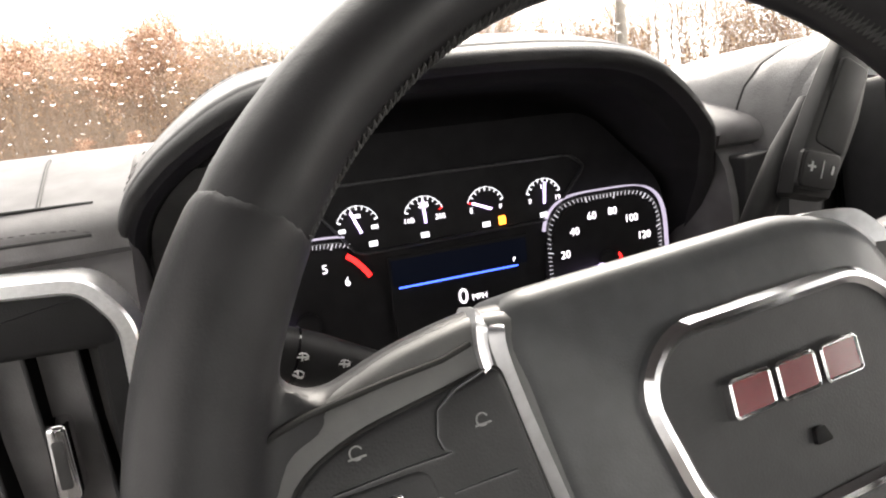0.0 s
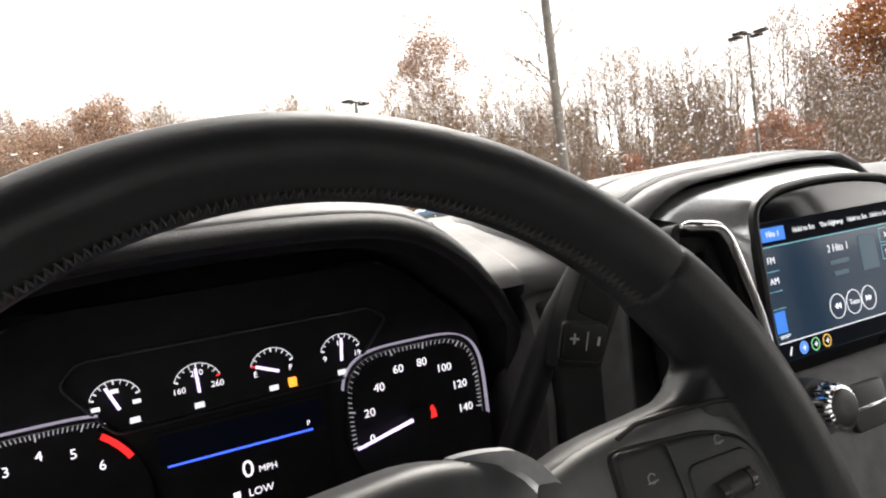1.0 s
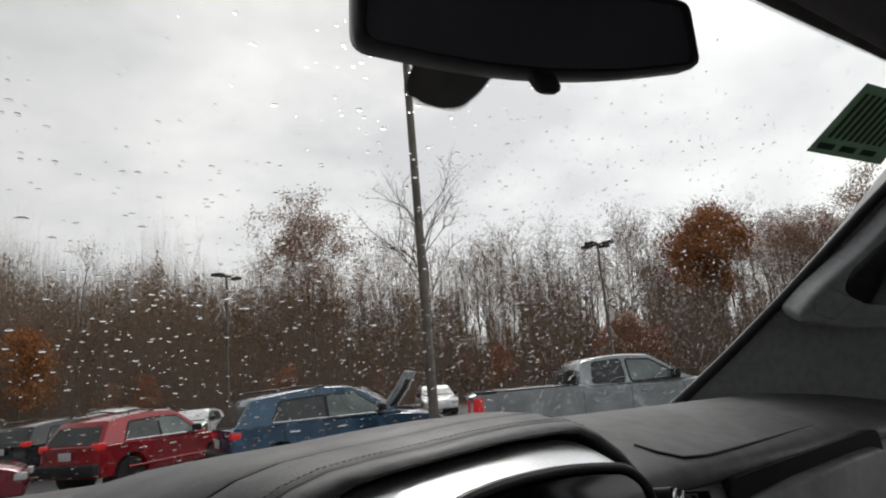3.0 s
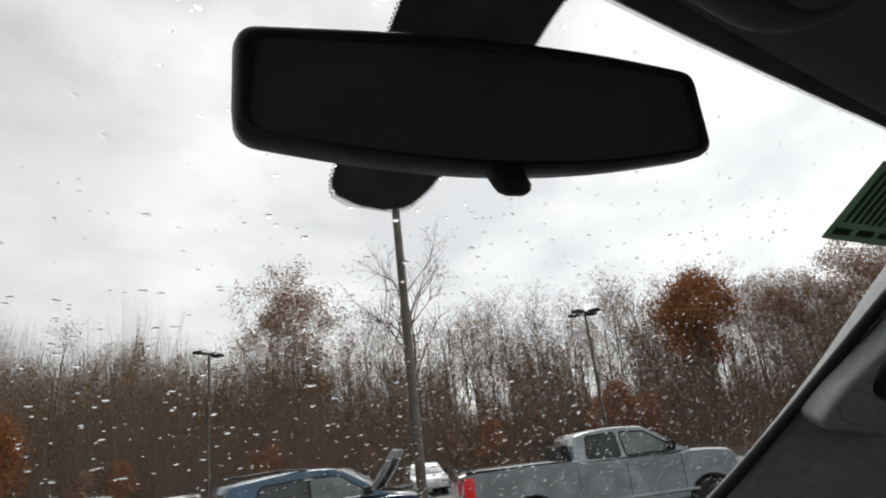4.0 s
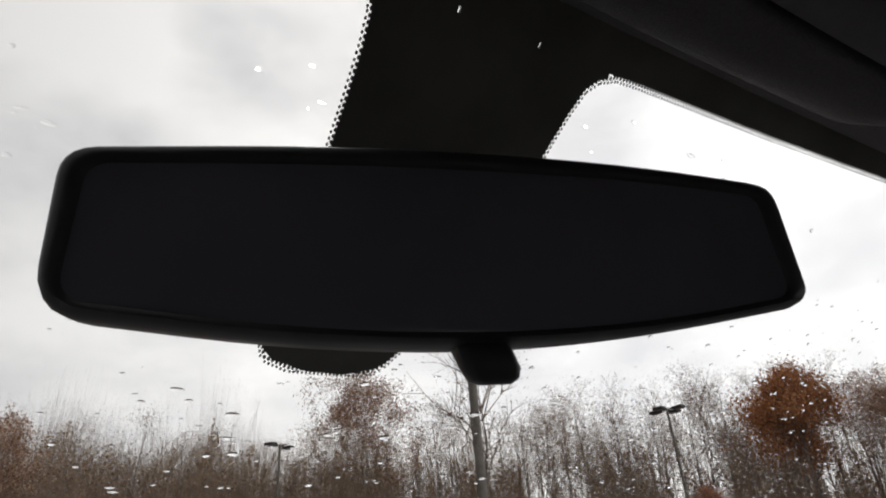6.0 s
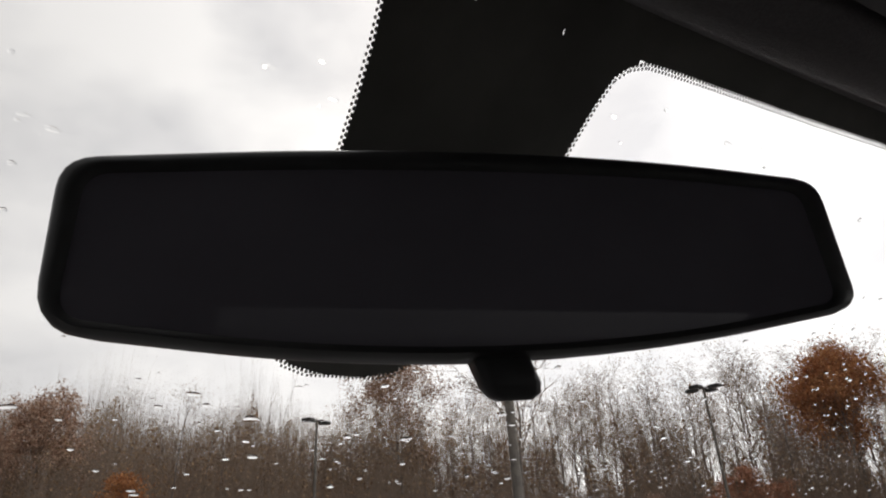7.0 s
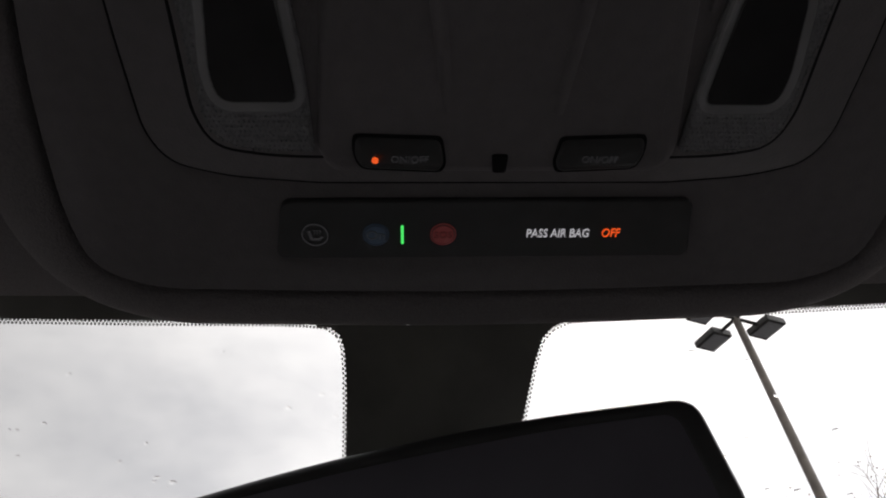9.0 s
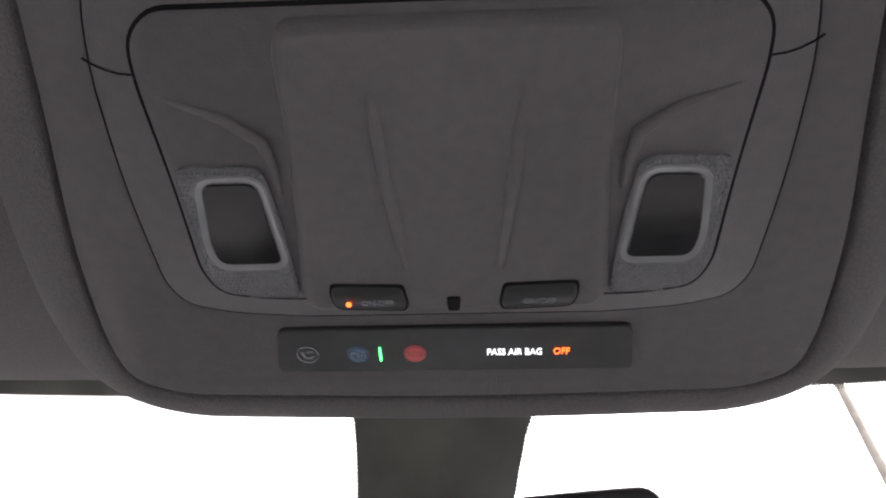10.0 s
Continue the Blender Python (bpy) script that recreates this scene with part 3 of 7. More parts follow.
CV = [(-0.1330, 0.0070, 0.006), (-0.1170, 0.0310, 0.008), (-0.0780, 0.0215, 0.005), (-0.0960, -0.0150, 0.005), (-0.1275, -0.0110, 0.006)]
bm = bmesh.new()
slab(bm, grow(rounded(CV, 0.005), 0.0006), -0.0004, 0.004, 0.0, face)
dpart("cover_joint", bm, SEAL, handle, "", 0)
bm = bmesh.new()
slab(bm, rounded(CV, 0.005), -0.0014, 0.006, 0.0010, face)
dpart("screw_cover", bm, TRIM, handle)
handle.matrix_world = Matrix.Translation((-0.0017, -0.0173, -0.0400)) @ Matrix.Scale(1.0159, 4) @ handle.matrix_world


# main pad, one cross-section after another along x
def dash_profile(x):
    def step(a, w=0.0025):
        return 1 / (1 + math.exp(-(x - a) / w))
    wide, narrow = step(-0.655) * (1 - step(-0.240)), step(-0.655) * (1 - step(-0.264))
    drop = 0.022 * max(0.0, abs(x) - 0.25)
    front = 0.245
    pr = [(0.66, 1.36), (0.60, 1.425), (0.555, 1.462), (0.50, 1.484), (0.43, 1.490), (0.36, 1.480), (0.30, 1.464), (front + 0.022, 1.4525), (front + 0.010, 1.447), (front + 0.003, 1.441), (front, 1.434),
          (front + 0.002, 1.427), (front + 0.007, 1.424), (front + 0.003, 1.420), (front - 0.004, 1.408), (front - 0.009, 1.385), (front - 0.012, 1.34), (front, 1.22), (front + 0.05, 1.05)]
    return [(x, max(y, 0.330 + 0.02 * (1.44 - z)) if (narrow if z > 1.428 else wide) > 0.5 else y, z - drop) for y, z in pr]


bm = bmesh.new()
xs = sorted([-0.94 + 0.02 * i for i in range(95)] + [c + 0.0015 * i for c in (-0.655, -0.240, -0.264) for i in range(-6, 7)])
rings = []
for x in xs:
    pr = dash_profile(x)
    rings.append(pr + [(x, 0.70, 1.05), (x, 0.70, 1.36)])
loft(bm, rings)
dpart("pad", bm, SOFT_BROWN, dash)

# raised hood over the instruments
LIP = [(-0.668, 1.30), (-0.667, 1.37), (-0.665, 1.408), (-0.659, 1.432), (-0.643, 1.4565), (-0.618, 1.478), (-0.585, 1.496), (-0.545, 1.503), (-0.500, 1.507), (-0.440, 1.508), (-0.385, 1.506),
       (-0.352, 1.501), (-0.326, 1.490), (-0.302, 1.470), (-0.284, 1.448), (-0.262, 1.425), (-0.236, 1.39), (-0.225, 1.30)]
HC = (-0.465, 1.40)


def smooth_run(pts, k=4):
    """The points joined by a smooth curve, k steps to each stretch."""
    out = []
    for i in range(len(pts) - 1):
        p = [Vector(pts[min(max(i + d, 0), len(pts) - 1)]) for d in (-1, 0, 1, 2)]
        for j in range(k):
            t = j / k
            out.append(tuple(0.5 * (2 * p[1] + (p[2] - p[0]) * t + (2 * p[0] - 5 * p[1] + 4 * p[2] - p[3]) * t * t + (3 * p[1] - p[0] - 3 * p[2] + p[3]) * t ** 3)))
    return out + [tuple(pts[-1])]


LIP = smooth_run(LIP)


def lip_back(z):
    """How far the lip leans back below the hood's shoulder."""
    d = max(0.0, 1.452 - z)
    return 0.1 * (1 - math.exp(-1.35 * d * d / (d + 0.015) / 0.1))


def hood_ring(scale_in, y, dz=0.0):
    flare = 0.055 * min(1.0, max(0.0, (y - 0.225) / 0.11)) ** 0.8
    return [(HC[0] + (x - HC[0]) * scale_in + flare * min(1.0, max(0.0, (x + 0.37) / 0.08)), y + lip_back(z) + 0.045 * ((x - HC[0]) / 0.19) ** 2 * (1 if x < HC[0] else 0.5), HC[1] + (z - HC[1]) * scale_in + dz * max(0, (z - 1.40) / 0.11) - 0.014 * min(1.0, max(0.0, (x + 0.40) / 0.07)) * min(1.0, max(0.0, (y - 0.236) / 0.05))) for x, z in LIP]


bm = bmesh.new()
loft(bm, [hood_ring(0.97, 0.50, -0.012), hood_ring(1.01, 0.44, 0.004), hood_ring(1.02, 0.36, 0.012), hood_ring(1.02, 0.28, 0.014), hood_ring(1.017, 0.238, 0.0085), hood_ring(1.016, 0.2355, 0.0050), hood_ring(1.015, 0.233, 0.0075), hood_ring(1.013, 0.212, 0.0025), hood_ring(1.007, 0.196, -0.0015), hood_ring(1.004, 0.1905, -0.0030), hood_ring(1.001, 0.1895, -0.0045)], closed=False)
dpart("instrument_hood", bm, HOODSKIN, dash, "dark leather-grained hood over the instruments", 60)
# the down-facing lip has a blacker colour for the shade on it
bm = bmesh.new()
loft(bm, [hood_ring(1.000, 0.1925, -0.0052), hood_ring(1.001, 0.1885, -0.0046), hood_ring(0.996, 0.183, -0.0068), hood_ring(0.986, 0.1785, -0.0095), hood_ring(0.972, 0.1780, -0.0125), hood_ring(0.962, 0.1815, -0.0140), hood_ring(0.956, 0.188, -0.0145)], closed=False)
dpart("hood_lip", bm, LIP_SHADE, dash, "moulded lip under the hood's edge, blackened for its shade", 60)


def lining_ring(sx, sz, y):
    return [(HC[0] + (x - HC[0]) * sx, y + lip_back(z) + 0.045 * ((x - HC[0]) / 0.19) ** 2 * (1 if x < HC[0] else 0.5), HC[1] + (z - HC[1]) * sz - 0.008 * max(0, (z - 1.40) / 0.11)) for x, z in LIP]


bm = bmesh.new()
loft(bm, [lining_ring(0.958, 0.912, 0.186), lining_ring(0.953, 0.900, 0.196), lining_ring(0.944, 0.868, 0.204), lining_ring(0.938, 0.852, 0.206), lining_ring(0.936, 0.848, 0.2085), lining_ring(0.940, 0.858, 0.222), lining_ring(0.940, 0.858, 0.26), lining_ring(0.937, 0.850, 0.315), lining_ring(0.93, 0.70, 0.326), lining_ring(0.90, 0.45, 0.327)], closed=False)
dpart("hood_lining", bm, MATT, dash, "matt black inner lining of the hood", 60)

# centre hump round the screen and vents
HUMP = [(-0.176, 1.28), (-0.175, 1.34), (-0.173, 1.40), (-0.167, 1.441), (-0.156, 1.460), (-0.138, 1.4745), (-0.118, 1.4845), (-0.099, 1.4907), (-0.075, 1.4935), (-0.045, 1.4955), (0.0, 1.4985), (0.035, 1.4995),
        (0.065, 1.4990), (0.087, 1.4970), (0.106, 1.4885), (0.128, 1.473), (0.155, 1.448), (0.182, 1.415), (0.208, 1.372), (0.228, 1.325), (0.240, 1.28)]


def hump_ring(left, up, y):
    out = []
    for x, z in HUMP:
        wl = min(1.0, max(0.0, (-0.04 - x) / 0.09))
        wr = min(1.0, max(0.0, (x - 0.07) / 0.05))
        wt = min(1.0, max(0.0, (z - 1.40) / 0.08))
        out.append((x - left * wl + 0.45 * left * wr, y, z + up * wt + 0.10 * left * wr))
    return out


bm = bmesh.new()
loft(bm, [hump_ring(*r) for r in ((0.150, -0.045, 0.56), (0.125, -0.012, 0.49), (0.098, 0.006, 0.42), (0.074, 0.0125, 0.35), (0.058, 0.0140, 0.31), (0.0400, 0.0134, 0.2685), (0.0385, 0.0108, 0.2652), (0.0370, 0.0130, 0.2620), (0.032, 0.0117, 0.253), (0.026, 0.0100, 0.242),
                                  (0.0200, 0.0083, 0.2285), (0.0190, 0.0068, 0.2270), (0.0180, 0.0078, 0.2255), (0.0145, 0.0064, 0.2185), (0.0095, 0.0046, 0.2130), (0.0045, 0.0022, 0.2105), (0.0010, 0.0005, 0.2112), (0.0, 0.0, 0.214), (0.0, 0.0, 0.245))], closed=False)
dpart("centre_hump", bm, HOODSKIN, dash, "dark leather-grained hump round the screen, with two seams", 60)
bm = bmesh.new()
tube(bm, hump_ring(0.0385, 0.0120, 0.2652)[3:-4], 0.0009, 6)
dpart("hump_seam", bm, SEAL, dash, "dark sewn seam over the hump")


def stitches(path, parent, gap=0.0045, size=0.0030):
    """A run of short thread stitches along 3D points."""
    b = bmesh.new()
    for a, c in zip(path, path[1:]):
        a, c = Vector(a), Vector(c)
        n = max(1, int((c - a).length / gap))
        for k in range(n):
            p = a + (c - a) * (k / n)
            d = (c - a).normalized() * size / 2
            tube(b, [p - d, p, p + d], [0.0002, 0.00036, 0.0002], 5)
    ob = dpart("stitching", b, THREAD, parent, "grey thread stitches")
    return tagged(ob, kind="stuff")


stitches([(x, y, z + 0.0008) for x, y, z in hump_ring(0.0218, 0.0090, 0.2325)[2:-2]], dash, 0.0040, 0.0026)
stitches([(x, y, z + 0.0012) for x, y, z in hood_ring(1.0165, 0.2275, 0.0070)[8:-12]], dash)

# black panel added for the trim and its shade between the instrument hood and the centre stack
bm = bmesh.new()
slab(bm, rounded([(-0.233, 1.18), (-0.178, 1.18), (-0.178, 1.412), (-0.190, 1.420), (-0.233, 1.418)], 0.006), 0.2265, 0.25, 0.004)
dpart("side_trim_shade", bm, FIELD, dash, "black panel for the trim and shade beside the column", 40)

# the glovebox lid on the passenger's side
# a flat black plate paints the shade of the recess round the lid
bm = bmesh.new()
slab(bm, rounded([(0.300, 1.250), (0.72, 1.250), (0.70, 1.4300), (0.675, 1.4330), (0.330, 1.4260), (0.318, 1.415)], 0.012), 0.2395, 0.30)
dpart("recess_shade", bm, MATT, dash, "", 0)
bm = bmesh.new()
slab(bm, rounded([(0.335, 1.255), (0.70, 1.255), (0.685, 1.404), (0.662, 1.4135), (0.58, 1.4140), (0.432, 1.4100), (0.334, 1.4036)], 0.012), 0.226, 0.26, 0.007)
dpart("glovebox_lid", bm, SOFT, dash)
bm = bmesh.new()
slab(bm, rounded([(0.497, 1.312), (0.590, 1.314), (0.590, 1.338), (0.497, 1.336)], 0.004), 0.2225, 0.232, 0.002)
latch = dpart("latch", bm, PLASTIC, dash)
bm = bmesh.new()
tube(bm, [(0.505, 0.2215, 1.3235), (0.578, 0.2215, 1.3265)], 0.0012, 8)
dpart("latch_edge", bm, STRIP, latch, "thin bright latch edge")
bm = bmesh.new()
tube(bm, [(-0.7125, 0.385, 1.4742), (-0.7102, 0.3647, 1.4709), (-0.7068, 0.335, 1.4640), (-0.7039, 0.309, 1.4568), (-0.7018, 0.288, 1.4502), (-0.7002, 0.270, 1.4440)], 0.0011, 8)
dpart("end_seam", bm, SEAL, dash, "dark seam of the dashboard's end cap")
bm = bmesh.new()
tube(bm, [(0.262, 0.300, 1.4640), (0.268, 0.278, 1.4572), (0.285, 0.262, 1.4505), (0.32, 0.258, 1.4480), (0.37, 0.2600, 1.4475), (0.47, 0.2660, 1.4470), (0.60, 0.2750, 1.4460), (0.75, 0.285, 1.4450), (0.90, 0.300, 1.4455)], 0.0016, 8)
dpart("pad_seam", bm, SEAL, dash, "dark seam along the dashboard pad")
stitches([(-0.80, 0.2478, 1.4318), (-0.7148, 0.2480, 1.4320), (-0.6992, 0.2476, 1.4321), (-0.6806, 0.2462, 1.4310), (-0.668, 0.2462, 1.4275)], dash)
# dark tubes stand in for the shade in two folds of the pad
for y, z, r in ((0.2690, 1.4437, 0.0012), (0.2462, 1.4272, 0.0010)):
    bm = bmesh.new()
    tube(bm, [(-0.90, y, z + 0.0003), (-0.80, y, z), (-0.72, y, z), (-0.672, y, z)], r, 8)
    dpart("fold", bm, SEAL, dash, "dark line for the shade in the fold between two pads")


# ---- air vents ----
def air_vent(outline, y, lean, tab, label, slats=5, chrome_w=0.006, frame_mat=CHROME, bright=None, brow=0.0):
    at = (sum(p[0] for p in outline) / len(outline), y, sum(p[1] for p in outline) / len(outline))
    v = thing("air_vent", label, "air vent", "dashboard air vents", at=at)
    out = rounded(outline, 0.012, 5)
    b = bmesh.new()
    frame_slab(b, out, grow(out, -chrome_w), y - 0.004, y + 0.03, 0.0015)
    dpart("frame", b, FIELD if bright else frame_mat, v, "black frame" if bright else "bright metal frame")
    if bright:
        b = bmesh.new()
        pts = []
        for p, q in zip(bright, bright[1:]):
            pts += [Vector((p[0], y - 0.009, p[1])).lerp(Vector((q[0], y - 0.009, q[1])), k / 4) for k in range(4)]
        pts.append(Vector((bright[-1][0], y - 0.009, bright[-1][1])))
        pts = [(pts[max(i - 1, 0)] + pts[i] * 2 + pts[min(i + 1, len(pts) - 1)]) / 4 for i in range(len(pts))]
        tube(b, pts, [0.0016] + [0.0043] * (len(pts) - 2) + [0.0015], 12)
        dpart("edging", b, CHROME, v, "bright chrome edging")
    b = bmesh.new()
    frame_slab(b, grow(out, -chrome_w + 0.0005), grow(out, -chrome_w - 0.012), y + 0.002, y + 0.04, 0.002)
    dpart("inner_bezel", b, FIELD, v)
    b = bmesh.new()
    slab(b, grow(out, -chrome_w - 0.004), y + 0.045, y + 0.05)
    dpart("duct_back", b, VENT_SHADE, v)
    x0, x1 = min(p[0] for p in outline), max(p[0] for p in outline)
    z0, z1 = min(p[1] for p in outline) + 0.012, max(p[1] for p in outline) - 0.016 - brow
    if brow:
        b = bmesh.new()
        slab(b, rounded([(x0 + 0.008, z1 - 0.002, 0.004), (x1 - 0.010, z1 - 0.006, 0.006), (x1 - 0.010, z1 + brow - 0.006, 0.012), (x1 - 0.024, z1 + brow + 0.006, 0.01), (x0 + 0.008, z1 + brow + 0.012, 0.004)], 0.004, 4), y + 0.001, y + 0.03, 0.004)
        dpart("brow", b, FIELD, v, "plain dark panel over the louvres")
    for k in range(slats):
        f = (k + 1) / (slats + 1)
        x = x0 + (x1 - x0) * f
        b = bmesh.new()
        loft(b, [[(x - 0.0012 + lean * (z - z0), y + 0.008, z), (x + 0.0012 + lean * (z - z0), y + 0.008, z), (x + 0.0022 + lean * (z - z0), y + 0.040, z), (x - 0.0022 + lean * (z - z0), y + 0.040, z)] for z in (z0, (z0 + z1) / 2, z1)])
        sl = dpart("slat", b, VENT_SHADE, v)
        # a paler tube paints the light along the slat's front edge
        b = bmesh.new()
        tube(b, [(x + lean * (z - z0), y + 0.0078, z) for z in (z0, (z0 + z1) / 2, z1)], 0.0011, 8)
        dpart("edge", b, SWITCH, sl)
    tx, tz = tab
    b = bmesh.new()
    slab(b, rounded([(tx - 0.006, tz - 0.021), (tx + 0.006, tz - 0.021), (tx + 0.005, tz + 0.021), (tx - 0.005, tz + 0.021)], 0.004), y - 0.004, y + 0.012, 0.003)
    t = dpart("slider", b, CHROME, v, "chrome slider tab")
    b = bmesh.new()
    slab(b, rounded([(tx - 0.0028, tz - 0.013), (tx + 0.0028, tz - 0.013), (tx + 0.0028, tz + 0.013), (tx - 0.0028, tz + 0.013)], 0.0015), y - 0.0046, y - 0.003, 0.0003)
    dpart("grip", b, PLASTIC, t)
    return v


air_vent([(-0.800, 1.22), (-0.655, 1.22), (-0.654, 1.385), (-0.672, 1.411), (-0.800, 1.420)], 0.212, -0.05, (-0.700, 1.318), "dark louvred air vent with a satin silver surround and chrome slider", 5, 0.009, SILVER, brow=0.026)
for outline, tab, bright in (([(-0.164, 1.300), (-0.086, 1.326), (-0.0915, 1.390), (-0.106, 1.448), (-0.112, 1.460), (-0.157, 1.4670)], (-0.137, 1.402), [(-0.155, 1.4635), (-0.118, 1.4590), (-0.1095, 1.4470), (-0.0950, 1.390), (-0.0900, 1.330)]), ([(0.128, 1.330), (0.215, 1.300), (0.196, 1.380), (0.164, 1.440), (0.134, 1.458)], (0.163, 1.402), [(0.1360, 1.4530), (0.1335, 1.4480), (0.1330, 1.4400)])):
    vent = air_vent(outline, 0.182, 0.0, tab, "dark louvred air vent beside the screen with chrome edging", 4, 0.0075, CHROME, bright)
    vent.matrix_world = Matrix.Translation((0, 0.18, 1.47)) @ pose(0, 0, 0, -7) @ Matrix.Translation((0, -0.18, -1.47)) @ vent.matrix_world

# ---- centre stack: silver surround, display, knobs ----
disp = thing("infotainment_display", "centre touchscreen lit with a radio page in a silver surround", "touchscreen", at=(0.0, 0.18, 1.41))
outer = rounded([(-0.104, 1.30, 0.004), (0.128, 1.30, 0.004), (0.128, 1.462, 0.010), (0.108, 1.4865, 0.012), (0.080, 1.4985, 0.02), (0.03, 1.5005, 0.03), (-0.048, 1.4960, 0.03), (-0.099, 1.4912, 0.02), (-0.122, 1.4835, 0.015), (-0.150, 1.4665, 0.004), (-0.110, 1.462, 0.006)], 0.01, 4)
bz = rounded([(-0.084, 1.338, 0.008), (0.120, 1.338, 0.008), (0.104, 1.460, 0.014), (0.086, 1.474, 0.016), (0.035, 1.4810, 0.03), (-0.020, 1.4810, 0.03), (-0.056, 1.4770, 0.014), (-0.079, 1.4660, 0.012)], 0.01, 5)


def radial(outline, c, n=96):
    """The outline seen from a middle point, at n even angles."""
    out = []
    for k in range(n):
        a = 2 * math.pi * k / n
        d = Vector((math.cos(a), math.sin(a)))
        best = 0.0
        for i in range(len(outline)):
            p, q = Vector(outline[i - 1]) - Vector(c), Vector(outline[i]) - Vector(c)
            den = d.x * (q.y - p.y) - d.y * (q.x - p.x)
            if abs(den) < 1e-12:
                continue
            t = (p.x * (q.y - p.y) - p.y * (q.x - p.x)) / den
            u = (p.x * d.y - p.y * d.x) / den
            if t > 0 and -1e-6 <= u <= 1 + 1e-6:
                best = max(best, t)
        out.append((c[0] + d.x * best, c[1] + d.y * best))
    return out


MID = (0.012, 1.40)
ro, ri = radial(outer, MID), radial(grow(bz, 0.002), MID)
bm = bmesh.new()
rings = []
for f, y in ((0.0, 0.25), (0.0, 0.221), (0.03, 0.2165), (0.25, 0.2070), (0.5, 0.1965), (0.75, 0.1865), (0.95, 0.1780), (1.0, 0.178), (1.0, 0.20)):
    rings.append([(a[0] + (c[0] - a[0]) * f, y, a[1] + (c[1] - a[1]) * f) for a, c in zip(ro, ri)])
loft(bm, rings, cap=False)
dpart("surround", bm, SILVER, disp, "satin silver surround", 50)
bm = bmesh.new()
frame_slab(bm, grow(bz, 0.004), grow(bz, -0.0015), 0.1715, 0.20, 0.002)
dpart("bezel", bm, PLASTIC, disp, "black moulded bezel")
bm = bmesh.new()
slab(bm, grow(bz, -0.003), 0.1745, 0.19, 0.001)
glass = dpart("screen_panel", bm, GLOSS, disp, "glossy black display glass")
Y = 0.1738
bm = bmesh.new()
slab(bm, [(-0.084, 1.3565), (0.094, 1.3565), (0.090, 1.4610), (-0.0835, 1.4610)], Y, Y + 0.0006)
dpart("lit_area", bm, SCREEN, glass, "dim blue lit display area", 0)


def lit(name, b, mat, lab=""):
    return dpart(name, b, mat, glass, lab, 0)


YS = Y - 0.0004
bm = bmesh.new()
slab(bm, [(-0.0836, 1.4430), (0.0905, 1.4430), (0.0900, 1.4608), (-0.0833, 1.4608)], Y - 0.0002, Y + 0.0003)
lit("preset_bar", bm, NAVY_LIT)
bm = bmesh.new()
slab(bm, [(-0.0838, 1.3568), (0.0938, 1.3568), (0.0934, 1.3700), (-0.0838, 1.3700)], Y - 0.0002, Y + 0.0003)
lit("status_bar", bm, NAVY_LIT)
bm = bmesh.new()
slab(bm, [(0.034, 1.4085), (0.056, 1.4085), (0.056, 1.4375), (0.034, 1.4375)], YS, YS + 0.0003)
lit("cover_tile", bm, PAGE_TILE, "faint grey picture tile")
bm = bmesh.new()
slab(bm, rounded([(-0.0815, 1.4462), (-0.0540, 1.4462), (-0.0540, 1.4568), (-0.0815, 1.4568)], 0.001), YS, YS + 0.0003)
lit("preset_tile", bm, BLUE_TILE)
bm = bmesh.new()
slab(bm, [(-0.0825, 1.378), (-0.0705, 1.378), (-0.0705, 1.394), (-0.0825, 1.394)], YS, YS + 0.0003)
lit("source_tile", bm, BLUE_TILE)
for z, mt in ((1.4425, CYAN_LIT), (1.3705, GREY_LIT)):
    bm = bmesh.new()
    strip(bm, [(-0.082, z), (0.090, z)], 0.0008, YS)
    lit("divider", bm, mt)
for z in (1.424, 1.409, 1.396, 1.376):
    bm = bmesh.new()
    strip(bm, [(-0.082, z), (-0.068, z)], 0.0004, YS)
    lit("divider", bm, CYAN_LIT)
WT = YS - 0.0003
for txt, x, z, s, mt in (("Hits 1", -0.0680, 1.4515, 0.0062, GREY_LIT), ("Hold to Set", -0.0315, 1.4515, 0.0056, GREY_LIT), ("The Highway", 0.0035, 1.4515, 0.0056, GREY_LIT), ("Hold to Set", 0.0375, 1.4515, 0.0056, GREY_LIT),
                         ("Hold to Set", 0.0675, 1.4515, 0.0054, GREY_LIT), (">", 0.0865, 1.4515, 0.010, WHITE_LIT), ("FM", -0.0755, 1.4320, 0.0072, GREY_LIT), ("AM", -0.0755, 1.4165, 0.0072, GREY_LIT), ("2 Hits 1", 0.0055, 1.4315, 0.0085, GREY_LIT),
                         ("Sound", 0.076, 1.4335, 0.0058, GREY_LIT), ("Browse", 0.076, 1.4195, 0.0058, GREY_LIT), ("Tune", 0.0135, 1.3865, 0.0062, GREY_LIT), ("ore>", -0.075, 1.3715 + 0.004, 0.0055, GREY_LIT), ("55\u00b0 12:11", 0.0765, 1.3635, 0.0070, GREY_LIT)):
    local(writing("screen_text", txt, s, mt, glass, facing(x, WT, z)), glass)
for z, w in ((1.4205, 0.024), (1.4115, 0.018)):
    bm = bmesh.new()
    strip(bm, [(0.0055 - w / 2, z), (0.0055 + w / 2, z)], 0.0034, YS)
    lit("text_bar", bm, PAGE_TILE)
for z in (1.4335, 1.4195):
    bm = bmesh.new()
    strip(bm, [(0.063, z - 0.0058), (0.089, z - 0.0058), (0.089, z + 0.0058), (0.063, z + 0.0058)], 0.0005, YS, closed=True)
    lit("button_outline", bm, CYAN_LIT)
